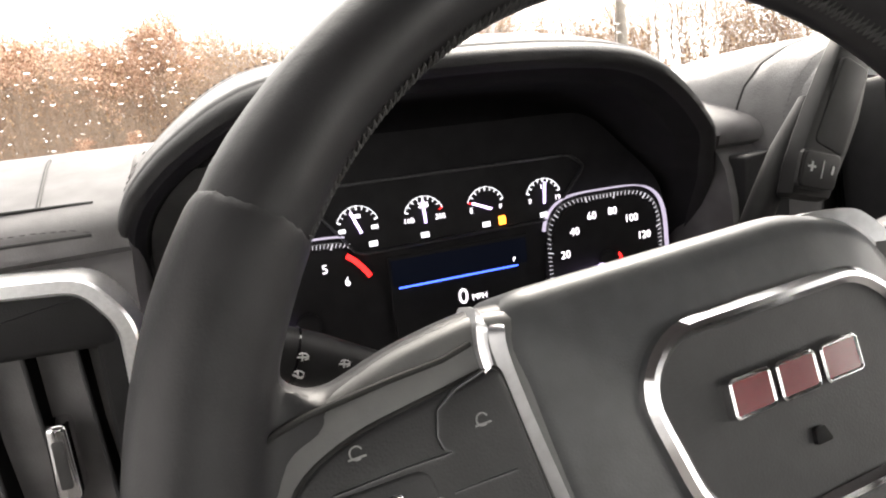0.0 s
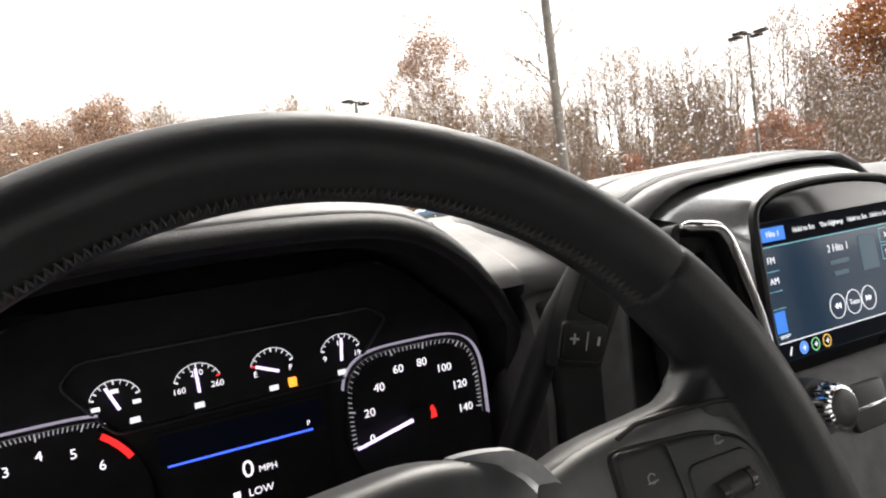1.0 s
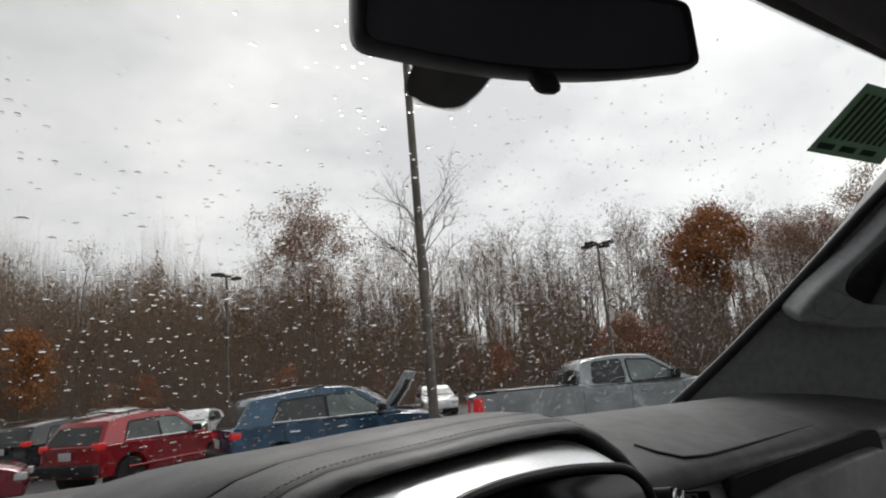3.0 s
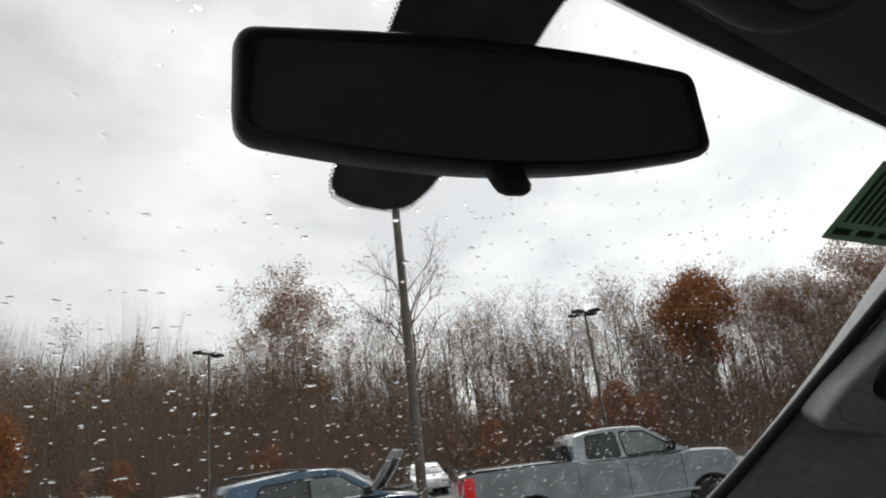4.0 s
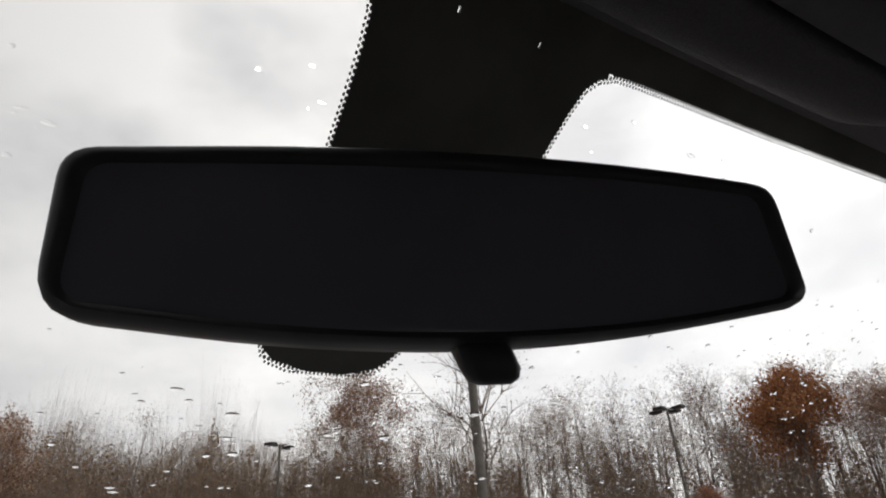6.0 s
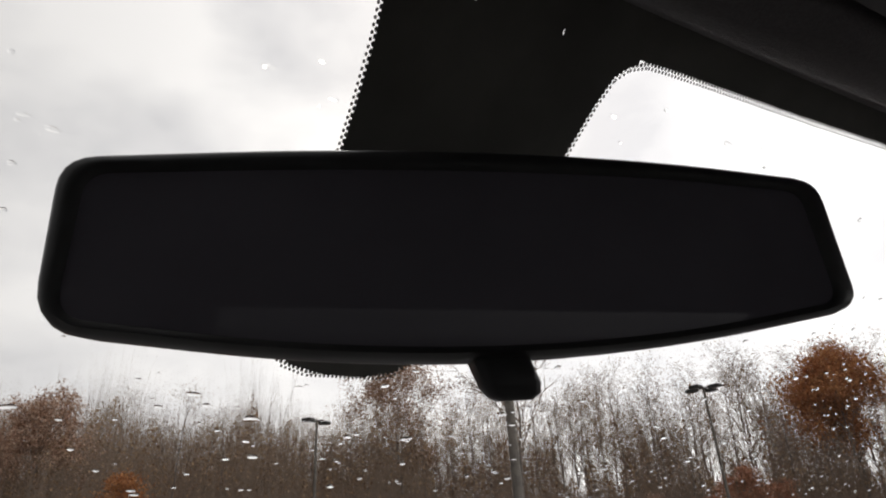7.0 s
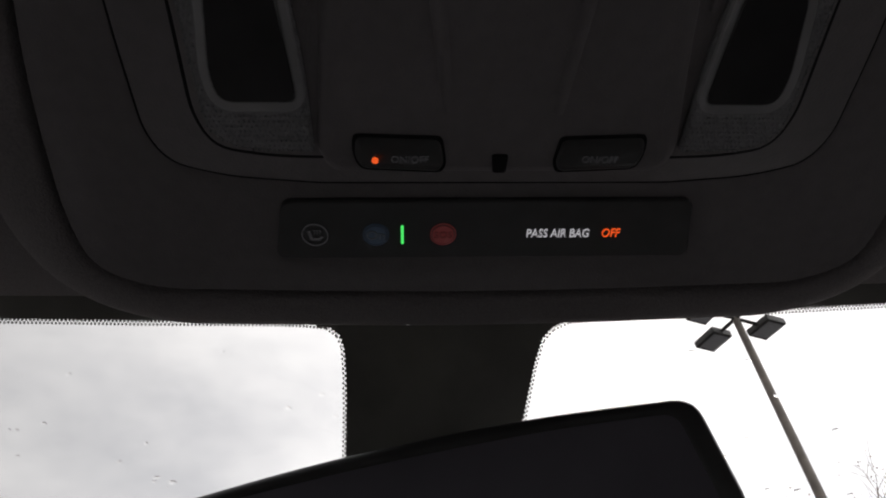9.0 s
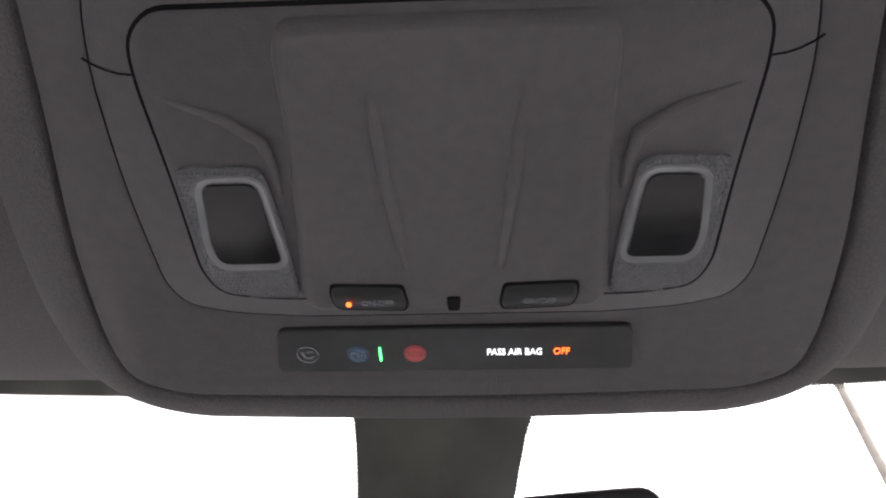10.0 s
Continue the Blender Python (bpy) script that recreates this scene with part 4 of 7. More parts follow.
for x in (-0.0075, 0.0135, 0.0335):
    bm = bmesh.new()
    strip(bm, arc(x, 1.3865, 0.0095, 0, 345, 30), 0.0006, YS, closed=True)
    lit("button_ring", bm, GREY_LIT)
for x, sg in ((-0.0075, -1), (0.0335, 1)):
    for o in (-0.0025, 0.0015):
        bm = bmesh.new()
        slab(bm, [(x + sg * (o - 0.0015), 1.3840), (x + sg * (o + 0.0022), 1.3865), (x + sg * (o - 0.0015), 1.3890)], YS, YS + 0.0003)
        lit("skip_arrow", bm, WHITE_LIT)
for x, mt in ((-0.071, WHITE_LIT), (-0.0565, BLUE_LIT), (-0.0425, GREEN_LIT), (-0.0285, AMBER_LIT)):
    bm = bmesh.new()
    if mt is WHITE_LIT:
        strip(bm, [(x - 0.002, 1.3605), (x + 0.001, 1.3665)], 0.0016, YS)
    elif mt is BLUE_LIT:
        slab(bm, arc(x, 1.3635, 0.0050, 0, 340, 18), YS, YS + 0.0003)
    else:
        strip(bm, arc(x, 1.3635, 0.0046, 0, 345, 24), 0.0010, YS, closed=True)
    ic = lit("app_icon", bm, {BLUE_LIT: ICON_BLUE, GREEN_LIT: ICON_GREEN, AMBER_LIT: ICON_AMBER}.get(mt, GREY_LIT))
    if mt is not WHITE_LIT:
        bm = bmesh.new()
        strip(bm, [(x - 0.0020, 1.3635), (x + 0.0020, 1.3635)], 0.0010, YS - 0.0004, 0.0002)
        strip(bm, [(x, 1.3615), (x, 1.3655)], 0.0010, YS - 0.0006, 0.0002)
        lit("icon_mark", bm, GREY_LIT)

# the page sits a little to the right in its frame, and the whole unit leans back
for page in glass.children:
    page.data.transform(Matrix.Translation((0.0855, 0, -0.0055)) @ Matrix.Diagonal((0.957, 1, 1, 1)) @ Matrix.Translation((-0.09, 0, 0)))
disp.matrix_world = Matrix.Translation((0.0, 0.18, 1.48)) @ pose(0, 0, 0, -6) @ Matrix.Translation((0, 0, -0.07))

# control shelf below the screen, sloping towards the seats
shelf = thing("climate_console", "dark centre console with buttons and two chrome-ringed knobs", "centre console", at=(0.0, 0.15, 1.30))
bm = bmesh.new()
rings = []
for x in (-0.135, -0.125, -0.06, 0.0, 0.06, 0.13, 0.145):
    e = 0.008 if abs(x - 0.005) > 0.13 else 0.0
    rings.append([(x, 0.178, 1.346 - e), (x, 0.164 + e, 1.343 - e), (x, 0.150 + e, 1.338 - e), (x, 0.142 + e, 1.326 - e), (x, 0.122 + e, 1.262), (x, 0.10 + e, 1.20), (x, 0.22, 1.20)])
loft(bm, rings)
dpart("panel_body", bm, SOFT, shelf)
SLOPE = pose(0, 0.1365, 1.3095, -16)
for x in (-0.026, 0.036):
    bm = bmesh.new()
    slab(bm, rounded([(x - 0.022, -0.012), (x + 0.022, -0.012), (x + 0.022, 0.020), (x - 0.022, 0.020)], 0.004), -0.005, 0.004, 0.0015, SLOPE)
    k = dpart("button", bm, PLASTIC, shelf)
    bm = bmesh.new()
    slab(bm, rounded([(x - 0.020, 0.002), (x + 0.020, 0.002), (x + 0.020, 0.0052), (x - 0.020, 0.0052)], 0.001), -0.0068, -0.004, 0.0005, SLOPE)
    dpart("chrome_bar", bm, CHROME, k, "bright chrome bar")


def knob(x, y, z):
    m = pose(x, y, z, 78)
    b = bmesh.new()
    lathe(b, [(0.0205, -0.016), (0.0205, 0.0), (0.0195, 0.002), (0.012, 0.002)], m, 28)
    kb = dpart("knob", b, PLASTIC, shelf, "dark rotary knob with knurled chrome ring")
    b = bmesh.new()
    rings = []
    for r, h in ((0.0155, 0.0), (0.0165, 0.002), (0.0165, 0.014), (0.0155, 0.017), (0.0125, 0.018)):
        rings.append([tuple(m @ Vector(((r - (0.0007 if q % 2 else 0)) * math.cos(2 * math.pi * q / 64), (r - (0.0007 if q % 2 else 0)) * math.sin(2 * math.pi * q / 64), h))) for q in range(64)])
    loft(b, rings)
    dpart("knurled_ring", b, CHROME, kb, "knurled chrome ring", 20)
    b = bmesh.new()
    lathe(b, [(0.0128, 0.012), (0.0128, 0.0185), (0.011, 0.0195), (0.004, 0.0190)], m, 28)
    dpart("cap", b, GREYM, kb)
    return kb


knob(-0.0745, 0.138, 1.324)
knob(0.087, 0.145, 1.322)

# ---- instrument cluster ----
clus = thing("instrument_cluster", "lit instrument cluster with two dials and four small gauges", "instrument cluster", at=(-0.445, 0.285, 1.36))
CY = 0.284
bm = bmesh.new()
slab(bm, rounded([(-0.640, 1.225), (-0.262, 1.225), (-0.262, 1.40), (-0.33, 1.465), (-0.56, 1.465), (-0.640, 1.42)], 0.02), CY + 0.002, CY + 0.012)
dpart("face", bm, MATT, clus)


def dial(cx, cz, r, ring0, ring1, labels, a0, step, ticks, needle, red=None, flat=1.0):
    d = dpart("dial", slab(bmesh.new(), arc(cx, cz, r, 0, 352, 40), CY - 0.0005, CY + 0.004), MATT, clus, "black dial with white figures")
    # raised outer ring, flattened at the top like a rounded square
    path = []
    for k in range(49):
        a = radians(ring0 + (ring1 - ring0) * k / 48)
        q = r * 1.10 / (abs(math.cos(a)) ** 4 + abs(math.sin(a)) ** 4) ** 0.25 * 0.93
        path.append((cx + q * math.cos(a), cz + q * math.sin(a)))
    dpart("ring", strip(bmesh.new(), path, 0.0010, CY - 0.004, 0.004), RING_LIT, d, "thin lit ring")
    dpart("track", strip(bmesh.new(), [(cx + (x - cx) * 0.93, cz + (z - cz) * 0.93) for x, z in path], 0.0005, CY - 0.0012), DIM_LIT, d, "", 0)
    for k in range(ticks + 1):
        a = radians(a0 - step * (len(labels) - 1) * k / ticks)
        q = r * 1.02 / (abs(math.cos(a)) ** 4 + abs(math.sin(a)) ** 4) ** 0.25 * 0.93
        major = k % (ticks // (len(labels) - 1)) == 0
        if red and math.degrees(a) < red + 4:
            continue
        L = 0.0046 if major else 0.0030
        b = strip(bmesh.new(), [(cx + q * math.cos(a), cz + q * math.sin(a)), (cx + (q - L) * math.cos(a), cz + (q - L) * math.sin(a))], 0.0008 if major else 0.00042, CY - 0.0014)
        dpart("tick", b, TICK_LIT, d, "", 0)
    for k, t in enumerate(labels):
        a = radians(a0 - step * k)
        local(writing("figure", t, 0.0086, WHITE_LIT, d, facing(cx + 0.70 * r * math.cos(a), CY - 0.001, cz + 0.70 * r * math.sin(a))), d)
    if red:
        b = strip(bmesh.new(), [(cx + 0.955 * r * math.cos(radians(g)), cz + 0.955 * r * math.sin(radians(g))) for g in range(29, 56, 3)], 0.0036, CY - 0.0016)
        dpart("red_zone", b, RED_LIT, d, "", 0)
    a = radians(needle)
    b = bmesh.new()
    ux, uz = math.cos(a), math.sin(a)
    px, pz = -uz, ux
    loft(b, [[(cx + ux * s + px * w, CY - 0.006, cz + uz * s + pz * w), (cx + ux * s - px * w, CY - 0.006, cz + uz * s - pz * w), (cx + ux * s - px * w, CY - 0.0045, cz + uz * s - pz * w), (cx + ux * s + px * w, CY - 0.0045, cz + uz * s + pz * w)] for s, w in ((0.004, 0.0013), (r * 0.94, 0.0008))])
    nd = dpart("needle", b, VIOLET_LIT, d, "white lit needle", 0)
    b = bmesh.new()
    lathe(b, [(0.0085, 0.0), (0.0085, 0.005), (0.006, 0.007), (0.002, 0.007)], pose(cx, CY, cz, 90), 20)
    dpart("hub", b, MATT, nd)
    return d


dial(-0.562, 1.343, 0.056, 60, 200, ["1", "2", "3", "4", "5", "6"], 171, 26.4, 50, 181, red=50)
dial(-0.322, 1.346, 0.056, -12, 150, ["0", "20", "40", "60", "80", "100", "120", "140"], 193, 28.5, 56, 193)
b = slab(bmesh.new(), [(-0.314, 1.341), (-0.308, 1.341), (-0.309, 1.3475), (-0.311, 1.351), (-0.313, 1.3475)], CY - 0.002, CY - 0.0014)
dpart("belt_warning", b, RED_LIT, clus, "red warning light", 0)

# strip with four small gauges
SO = [(-0.549, 1.421), (-0.536, 1.434), (-0.350, 1.434), (-0.337, 1.424), (-0.372, 1.386), (-0.522, 1.384)]
st = dpart("gauge_strip", frame_slab(bmesh.new(), rounded(SO, 0.006), grow(rounded(SO, 0.006), -0.0013), CY - 0.004, CY + 0.004, 0.0004), GREYM, clus, "black strip of four small gauges with a thin bright edge")
dpart("strip_face", slab(bmesh.new(), grow(rounded(SO, 0.006), -0.0018), CY - 0.001, CY + 0.003), MATT, st)
for gx, ang, txts in ((-0.519, 112, None), (-0.471, 92, ("160", "210", "260")), (-0.423, 158, ("E", "", "F")), (-0.375, 84, ("9", "14", "19"))):
    gz = 1.4035
    g = dpart("small_gauge", strip(bmesh.new(), arc(gx, gz, 0.0150, 20, 160, 16), 0.0004, CY - 0.0018), GREY_LIT, clus, "small gauge", 0)
    for k in range(9):
        a = radians(160 - 140 * k / 8)
        dpart("tick", strip(bmesh.new(), [(gx + 0.0148 * math.cos(a), gz + 0.0148 * math.sin(a)), (gx + 0.0124 * math.cos(a), gz + 0.0124 * math.sin(a))], 0.0009 if k % 4 == 0 else 0.0005, CY - 0.0019), RED_LIT if (k == 8 and gx == -0.471) or (k == 0 and gx == -0.423) else GREY_LIT, g, "", 0)
    a = radians(ang)
    dpart("needle", strip(bmesh.new(), [(gx - 0.004 * math.cos(a), gz - 0.004 * math.sin(a)), (gx + 0.0120 * math.cos(a), gz + 0.0120 * math.sin(a))], 0.0019, CY - 0.003), VIOLET_LIT, g, "", 0)
    if txts:
        for dx, dz, t in ((-0.0118, -0.001, txts[0]), (0.0, 0.0085, txts[1]), (0.0118, -0.001, txts[2])):
            if t:
                local(writing("figure", t, 0.0054, WHITE_LIT, g, facing(gx + dx, CY - 0.0016, gz + dz)), g)
    else:
        for dx, dz in ((-0.0115, -0.001), (0.0, 0.008), (0.0115, -0.001)):
            dpart("figure_bar", strip(bmesh.new(), [(gx + dx - 0.0024, gz + dz), (gx + dx + 0.0024, gz + dz)], 0.0026, CY - 0.0016), GREY_LIT, g, "", 0)
    dpart("symbol", strip(bmesh.new(), [(gx - 0.004 + 0.010 * (gx < -0.5), gz - 0.0125), (gx + 0.002 + 0.010 * (gx < -0.5), gz - 0.0125)], 0.0036, CY - 0.0016), GREY_LIT, g, "", 0)
dpart("fuel_warning", slab(bmesh.new(), rounded([(-0.4140, 1.3890), (-0.4085, 1.3890), (-0.4085, 1.3955), (-0.4140, 1.3955)], 0.001), CY - 0.0022, CY - 0.0014), AMBER_LIT, clus, "amber warning light", 0)

# information display between the dials
dic = dpart("information_display", slab(bmesh.new(), [(-0.5015, 1.268), (-0.392, 1.268), (-0.392, 1.379), (-0.5015, 1.379)], CY - 0.0008, CY + 0.003), MATT, clus, "dark information display")
dpart("header_band", slab(bmesh.new(), [(-0.500, 1.3575), (-0.3935, 1.3575), (-0.3935, 1.3765), (-0.500, 1.3765)], CY - 0.0013, CY - 0.0008), NAVY_LIT, dic, "", 0)
dpart("rule", strip(bmesh.new(), [(-0.496, 1.3562), (-0.402, 1.3562)], 0.0011, CY - 0.0016), BLUE_LIT, dic, "blue rule", 0)
for t, x, z, s in (("0", -0.4485, 1.3405, 0.0165), ("MPH", -0.4355, 1.3385, 0.0062), ("LOW", -0.4420, 1.3245, 0.0072), ("P", -0.4045, 1.3610, 0.0050)):
    local(writing("reading", t, s, WHITE_LIT, dic, facing(x, CY - 0.0014, z)), dic)
dpart("fuel_symbol", slab(bmesh.new(), [(-0.4600, 1.3215), (-0.4555, 1.3215), (-0.4555, 1.3275), (-0.4600, 1.3275)], CY - 0.0014, CY - 0.0010), WHITE_LIT, dic, "", 0)
dpart("footer_text", strip(bmesh.new(), [(-0.494, 1.312), (-0.482, 1.312)], 0.0030, CY - 0.0014), GREY_LIT, dic, "", 0)

# ---- steering column, stalk and shift lever ----
col = thing("steering_column", "black steering column cowl behind the wheel", "steering column", at=(-0.44, 0.17, 1.30))
bm = bmesh.new()
ax = Vector((0, math.cos(radians(18.9)), -math.sin(radians(18.9))))
for_rings = []
for s, rx, rz in ((0.065, 0.055, 0.05), (0.07, 0.066, 0.058), (0.14, 0.072, 0.060), (0.22, 0.075, 0.06), (0.30, 0.075, 0.06)):
    c = Vector((-0.441, 0.014, 1.330)) + ax * s
    for_rings.append([(c.x + rx * math.cos(q), c.y, c.z + rz * math.sin(q)) for q in (2 * math.pi * k / 28 for k in range(28))])
loft(bm, for_rings)
dpart("cowl", bm, PLASTIC, col)

stalk = thing("wiper_stalk", "black multifunction stalk with white printed symbols", "stalk", at=(-0.52, 0.14, 1.345))
STALK = [Vector(p) for p in ((-0.470, 0.140, 1.318), (-0.520, 0.144, 1.338), (-0.550, 0.147, 1.350), (-0.575, 0.149, 1.3615), (-0.600, 0.150, 1.3725), (-0.630, 0.151, 1.3845), (-0.640, 0.151, 1.3880))]
bm = bmesh.new()
tube(bm, STALK, [0.0090, 0.0095, 0.0112, 0.0132, 0.0138, 0.0138, 0.0115], 20)
dpart("lever", bm, LEVER, stalk)
bm = bmesh.new()
tube(bm, [Vector((-0.5845, 0.1493, 1.3660)), Vector((-0.5855, 0.1493, 1.3664))], 0.0141, 20)
dpart("groove_ring", bm, GLOSS, stalk)
# small printed signs on the stalk's face towards the driver
SA = (STALK[4] - STALK[3]).normalized()
SU = Vector((SA.z, 0, -SA.x)).normalized()
if SU.z < 0:
    SU = -SU
for along, up, kind_of in ((-0.010, 0.005, 0), (-0.010, -0.004, 1), (0.009, 0.0045, 0), (0.009, -0.0035, 2), (0.0215, 0.010, 3), (0.0215, 0.0075, 3), (0.0215, 0.005, 3), (0.0215, 0.002, 3), (0.033, 0.004, 1), (0.028, -0.004, 2)):
    c = STALK[3] + SA * along + SU * up
    h = math.sqrt(max(0.0, 0.0142 ** 2 - up ** 2))
    f = Vector((0, -h, 0))
    bm = bmesh.new()
    if kind_of == 3:
        tube(bm, [c - SA * 0.0022 + f, c + SA * 0.0022 + f], 0.0008, 6)
    else:
        tube(bm, [c + SA * 0.0024 * math.cos(q) + SU * 0.0016 * math.sin(q) + f for q in (0.3, 1.1, 1.9, 2.7, 3.5, 4.3)], 0.0004, 5)
        tube(bm, [c - SA * 0.002 - SU * (0.0008 * kind_of) + f, c + SA * 0.0026 - SU * 0.0008 + f], 0.0005, 5)
        tube(bm, [c - SU * 0.002 + f, c + SU * 0.0014 + SA * 0.0008 + f], 0.0004, 5)
    dpart("symbol", bm, PRINT, stalk, "", 0)
local(writing("symbol_text", "OFF", 0.0052, PRINT, stalk, facing(-0.5990, 0.1372, 1.3655, 0, 0) @ pose(0, 0, 0, 0, 0, -24)), stalk)

shift = thing("shift_lever", "black column shift lever with plus and minus button", "shift lever", at=(-0.27, 0.15, 1.40))
# flat paddle from the button at its lower end up to the tip
bm = bmesh.new()
rings = []
for x, y, z, w, tilt, th in ((-0.2745, 0.1515, 1.3945, 0.0140, 14, 0.007), (-0.2735, 0.1500, 1.3970, 0.0165, 14, 0.010), (-0.2690, 0.1490, 1.4120, 0.0178, 15, 0.011), (-0.2605, 0.1490, 1.4280, 0.0182, 20, 0.011), (-0.2500, 0.1500, 1.4450, 0.0180, 26, 0.011),
                             (-0.2390, 0.1515, 1.4635, 0.0165, 31, 0.010), (-0.2280, 0.1530, 1.4815, 0.0142, 34, 0.009), (-0.2268, 0.1535, 1.4835, 0.0125, 34, 0.007)):
    side = Vector((math.cos(radians(tilt)), 0, -math.sin(radians(tilt))))
    rings.append([tuple(Vector((x, y, z)) + side * (w * cx) + Vector((0, -th + 0.62 * th * (1 + cy), 0))) for cx, cy in ((-0.86, 1.0), (-1.0, 0.6), (-1.0, -0.5), (-0.93, -0.9), (-0.80, -1.0), (0.80, -1.0), (0.93, -0.9), (1.0, -0.5), (1.0, 0.6), (0.86, 1.0))])
loft(bm, rings)
dpart("paddle", bm, LEVER, shift, "", 35)
bm = bmesh.new()
tube(bm, [(-0.3250, 0.175, 1.318), (-0.3080, 0.166, 1.352), (-0.2900, 0.161, 1.392), (-0.2720, 0.160, 1.424), (-0.2500, 0.160, 1.452)], [0.009, 0.009, 0.009, 0.0085, 0.007], 14)
dpart("arm", bm, LEVER, shift)
BM = pose(-0.2700, 0.1376, 1.4120, 0, 14, 0)
bm = bmesh.new()
frame_slab(bm, rounded([(-0.0168, -0.0120), (0.0135, -0.0125), (0.0160, 0.0110), (-0.0155, 0.0115)], 0.005), grow(rounded([(-0.0168, -0.0120), (0.0135, -0.0125), (0.0160, 0.0110), (-0.0155, 0.0115)], 0.005), -0.0008), -0.0004, 0.002, 0.0, BM)
dpart("button_joint", bm, SEAL, shift, "", 0)
bm = bmesh.new()
slab(bm, rounded([(-0.0158, -0.0110), (0.0126, -0.0115), (0.0150, 0.0100), (-0.0146, 0.0105)], 0.0045), -0.0022, 0.003, 0.0012, BM)
btn = dpart("gear_button", bm, LEVER, shift, "black plus and minus button")
for pts, wd in (([(-0.0118, 0.0012), (-0.0058, 0.0012)], 0.0013), ([(-0.0088, -0.0018), (-0.0088, 0.0042)], 0.0013), ([(-0.0002, -0.0050), (0.0004, 0.0055)], 0.0005), ([(0.0080, -0.0020), (0.0086, 0.0030)], 0.0014)):
    bm = bmesh.new()
    strip(bm, pts, wd, -0.0026, 0.0008, BM)
    dpart("mark", bm, PRINT, btn, "", 0)
bm = bmesh.new()
slab(bm, rounded([(-0.0135, -0.0255), (0.0135, -0.0255), (0.0115, 0.0300), (-0.0115, 0.0300)], 0.005), -0.0012, 0.003, 0.0010, pose(-0.2495, 0.1396, 1.4455, -2, 29, 0))
dpart("thumb_panel", bm, LEVER, shift)

# ---- steering wheel, turned slightly to the left ----
WM = pose(-0.439, 0.014, 1.346, -18.9) @ pose(0, 0, 0, 0, -3.6, 0)
wheel = thing("steering_wheel", "black leather steering wheel with silver spokes trim, turned slightly", "steering wheel", at=(-0.441, 0.014, 1.346))
R = 0.186


def wring(a, rr, k=16):
    """One round of the rim at angle a from the top, thicker where the grips are."""
    g = 1 + 0.10 * math.exp(-((abs(a) - 62) / 14) ** 2)
    out = []
    for q in range(k):
        th = 2 * math.pi * q / k
        r = R + rr * g * math.cos(th)
        out.append(tuple(WM @ Vector((r * math.sin(radians(a)), rr * 1.12 * g * math.sin(th), r * math.cos(radians(a))))))
    return out


def rim_piece(name, a0, a1, mat, label, rr=0.0162, n=40):
    rings = []
    for k in range(n + 1):
        a = a0 + (a1 - a0) * k / n
        e = min(k, n - k)
        rings.append(wring(a, rr * (0.955 if e == 0 else 0.992 if e == 1 else 1.0)))
    return dpart(name, loft_bm(rings), mat, wheel, label, 60)


def loft_bm(rings, closed=True):
    b = bmesh.new()
    loft(b, rings, closed)
    return b


rim_piece("rim_top", -54.8, 54.8, LEATHER, "black leather upper rim")
rim_piece("rim_bottom", 128.4, 231.6, LEATHER, "black leather lower rim")
bm = bmesh.new()
for k in range(130):
    a = -62 + 124 * k / 129
    for da, ya, yb in ((0.0, -0.0075, -0.0010), (0.48, -0.0010, -0.0060)):
        ra, rb = (R - math.sqrt(0.0168 ** 2 - (y / 1.12) ** 2) for y in (ya, yb))
        p, q = (WM @ Vector((r * math.sin(radians(b)), y, r * math.cos(radians(b)))) for r, b, y in ((ra, a + da, ya), (rb, a + da + 0.45, yb)))
        tube(bm, [p, (p + q) / 2, q], [0.0003, 0.0008, 0.0003], 5)
tagged(dpart("stitching", bm, THREAD, wheel, "grey thread stitches"), kind="stuff")


def melted(bm, size, rounds):
    """Solids that run into one another, fused into one skin with soft hollows."""
    me = bpy.data.meshes.new("skin")
    bmesh.ops.recalc_face_normals(bm, faces=bm.faces)
    bm.to_mesh(me)
    bm.free()
    tmp = new("skin", me)
    r = tmp.modifiers.new("fuse", "REMESH")
    r.mode, r.voxel_size = "VOXEL", size
    q = tmp.modifiers.new("soften", "SMOOTH")
    q.factor, q.iterations = 0.5, rounds
    done = bpy.data.meshes.new_from_object(tmp.evaluated_get(bpy.context.evaluated_depsgraph_get()))
    out = bmesh.new()
    out.from_mesh(done)
    bpy.data.objects.remove(tmp)
    bpy.data.meshes.remove(me)
    bpy.data.meshes.remove(done)
    return out


def wslab(outline, y0, y1, edge, dome=0.0, c=(0.0, 0.0), m=None):
    """A plate in the wheel's plane, its front swelling by dome towards the middle."""
    b = bmesh.new()
    rings = [[(x, y1, z) for x, z in outline]]
    for q in range(4):
        a = q / 3 * math.pi / 2
        rings.append([(x, y0 + edge * (1 - math.sin(a)), z) for x, z in grow(outline, -edge * (1 - math.cos(a)))])
    last = grow(outline, -edge)
    for f in (0.8, 0.55, 0.3, 0.08):
        rings.append([(c[0] + (x - c[0]) * f, y0 - dome * (1 - f * f), c[1] + (z - c[1]) * f) for x, z in last])
    loft(b, [[tuple((m or WM) @ Vector(p)) for p in r] for r in rings])
    return b


HUBO = rounded([(-0.086, 0.0705, 0.008), (0.034, 0.0712, 0.024), (0.062, 0.0610, 0.018), (0.0725, 0.042, 0.02), (0.0745, 0.005, 0.02), (0.070, -0.030, 0.02), (0.046, -0.088, 0.03), (-0.054, -0.088, 0.03), (-0.086, -0.030, 0.02), (-0.0920, 0.015, 0.02), (-0.0955, 0.058, 0.008)], 0.012, 4)
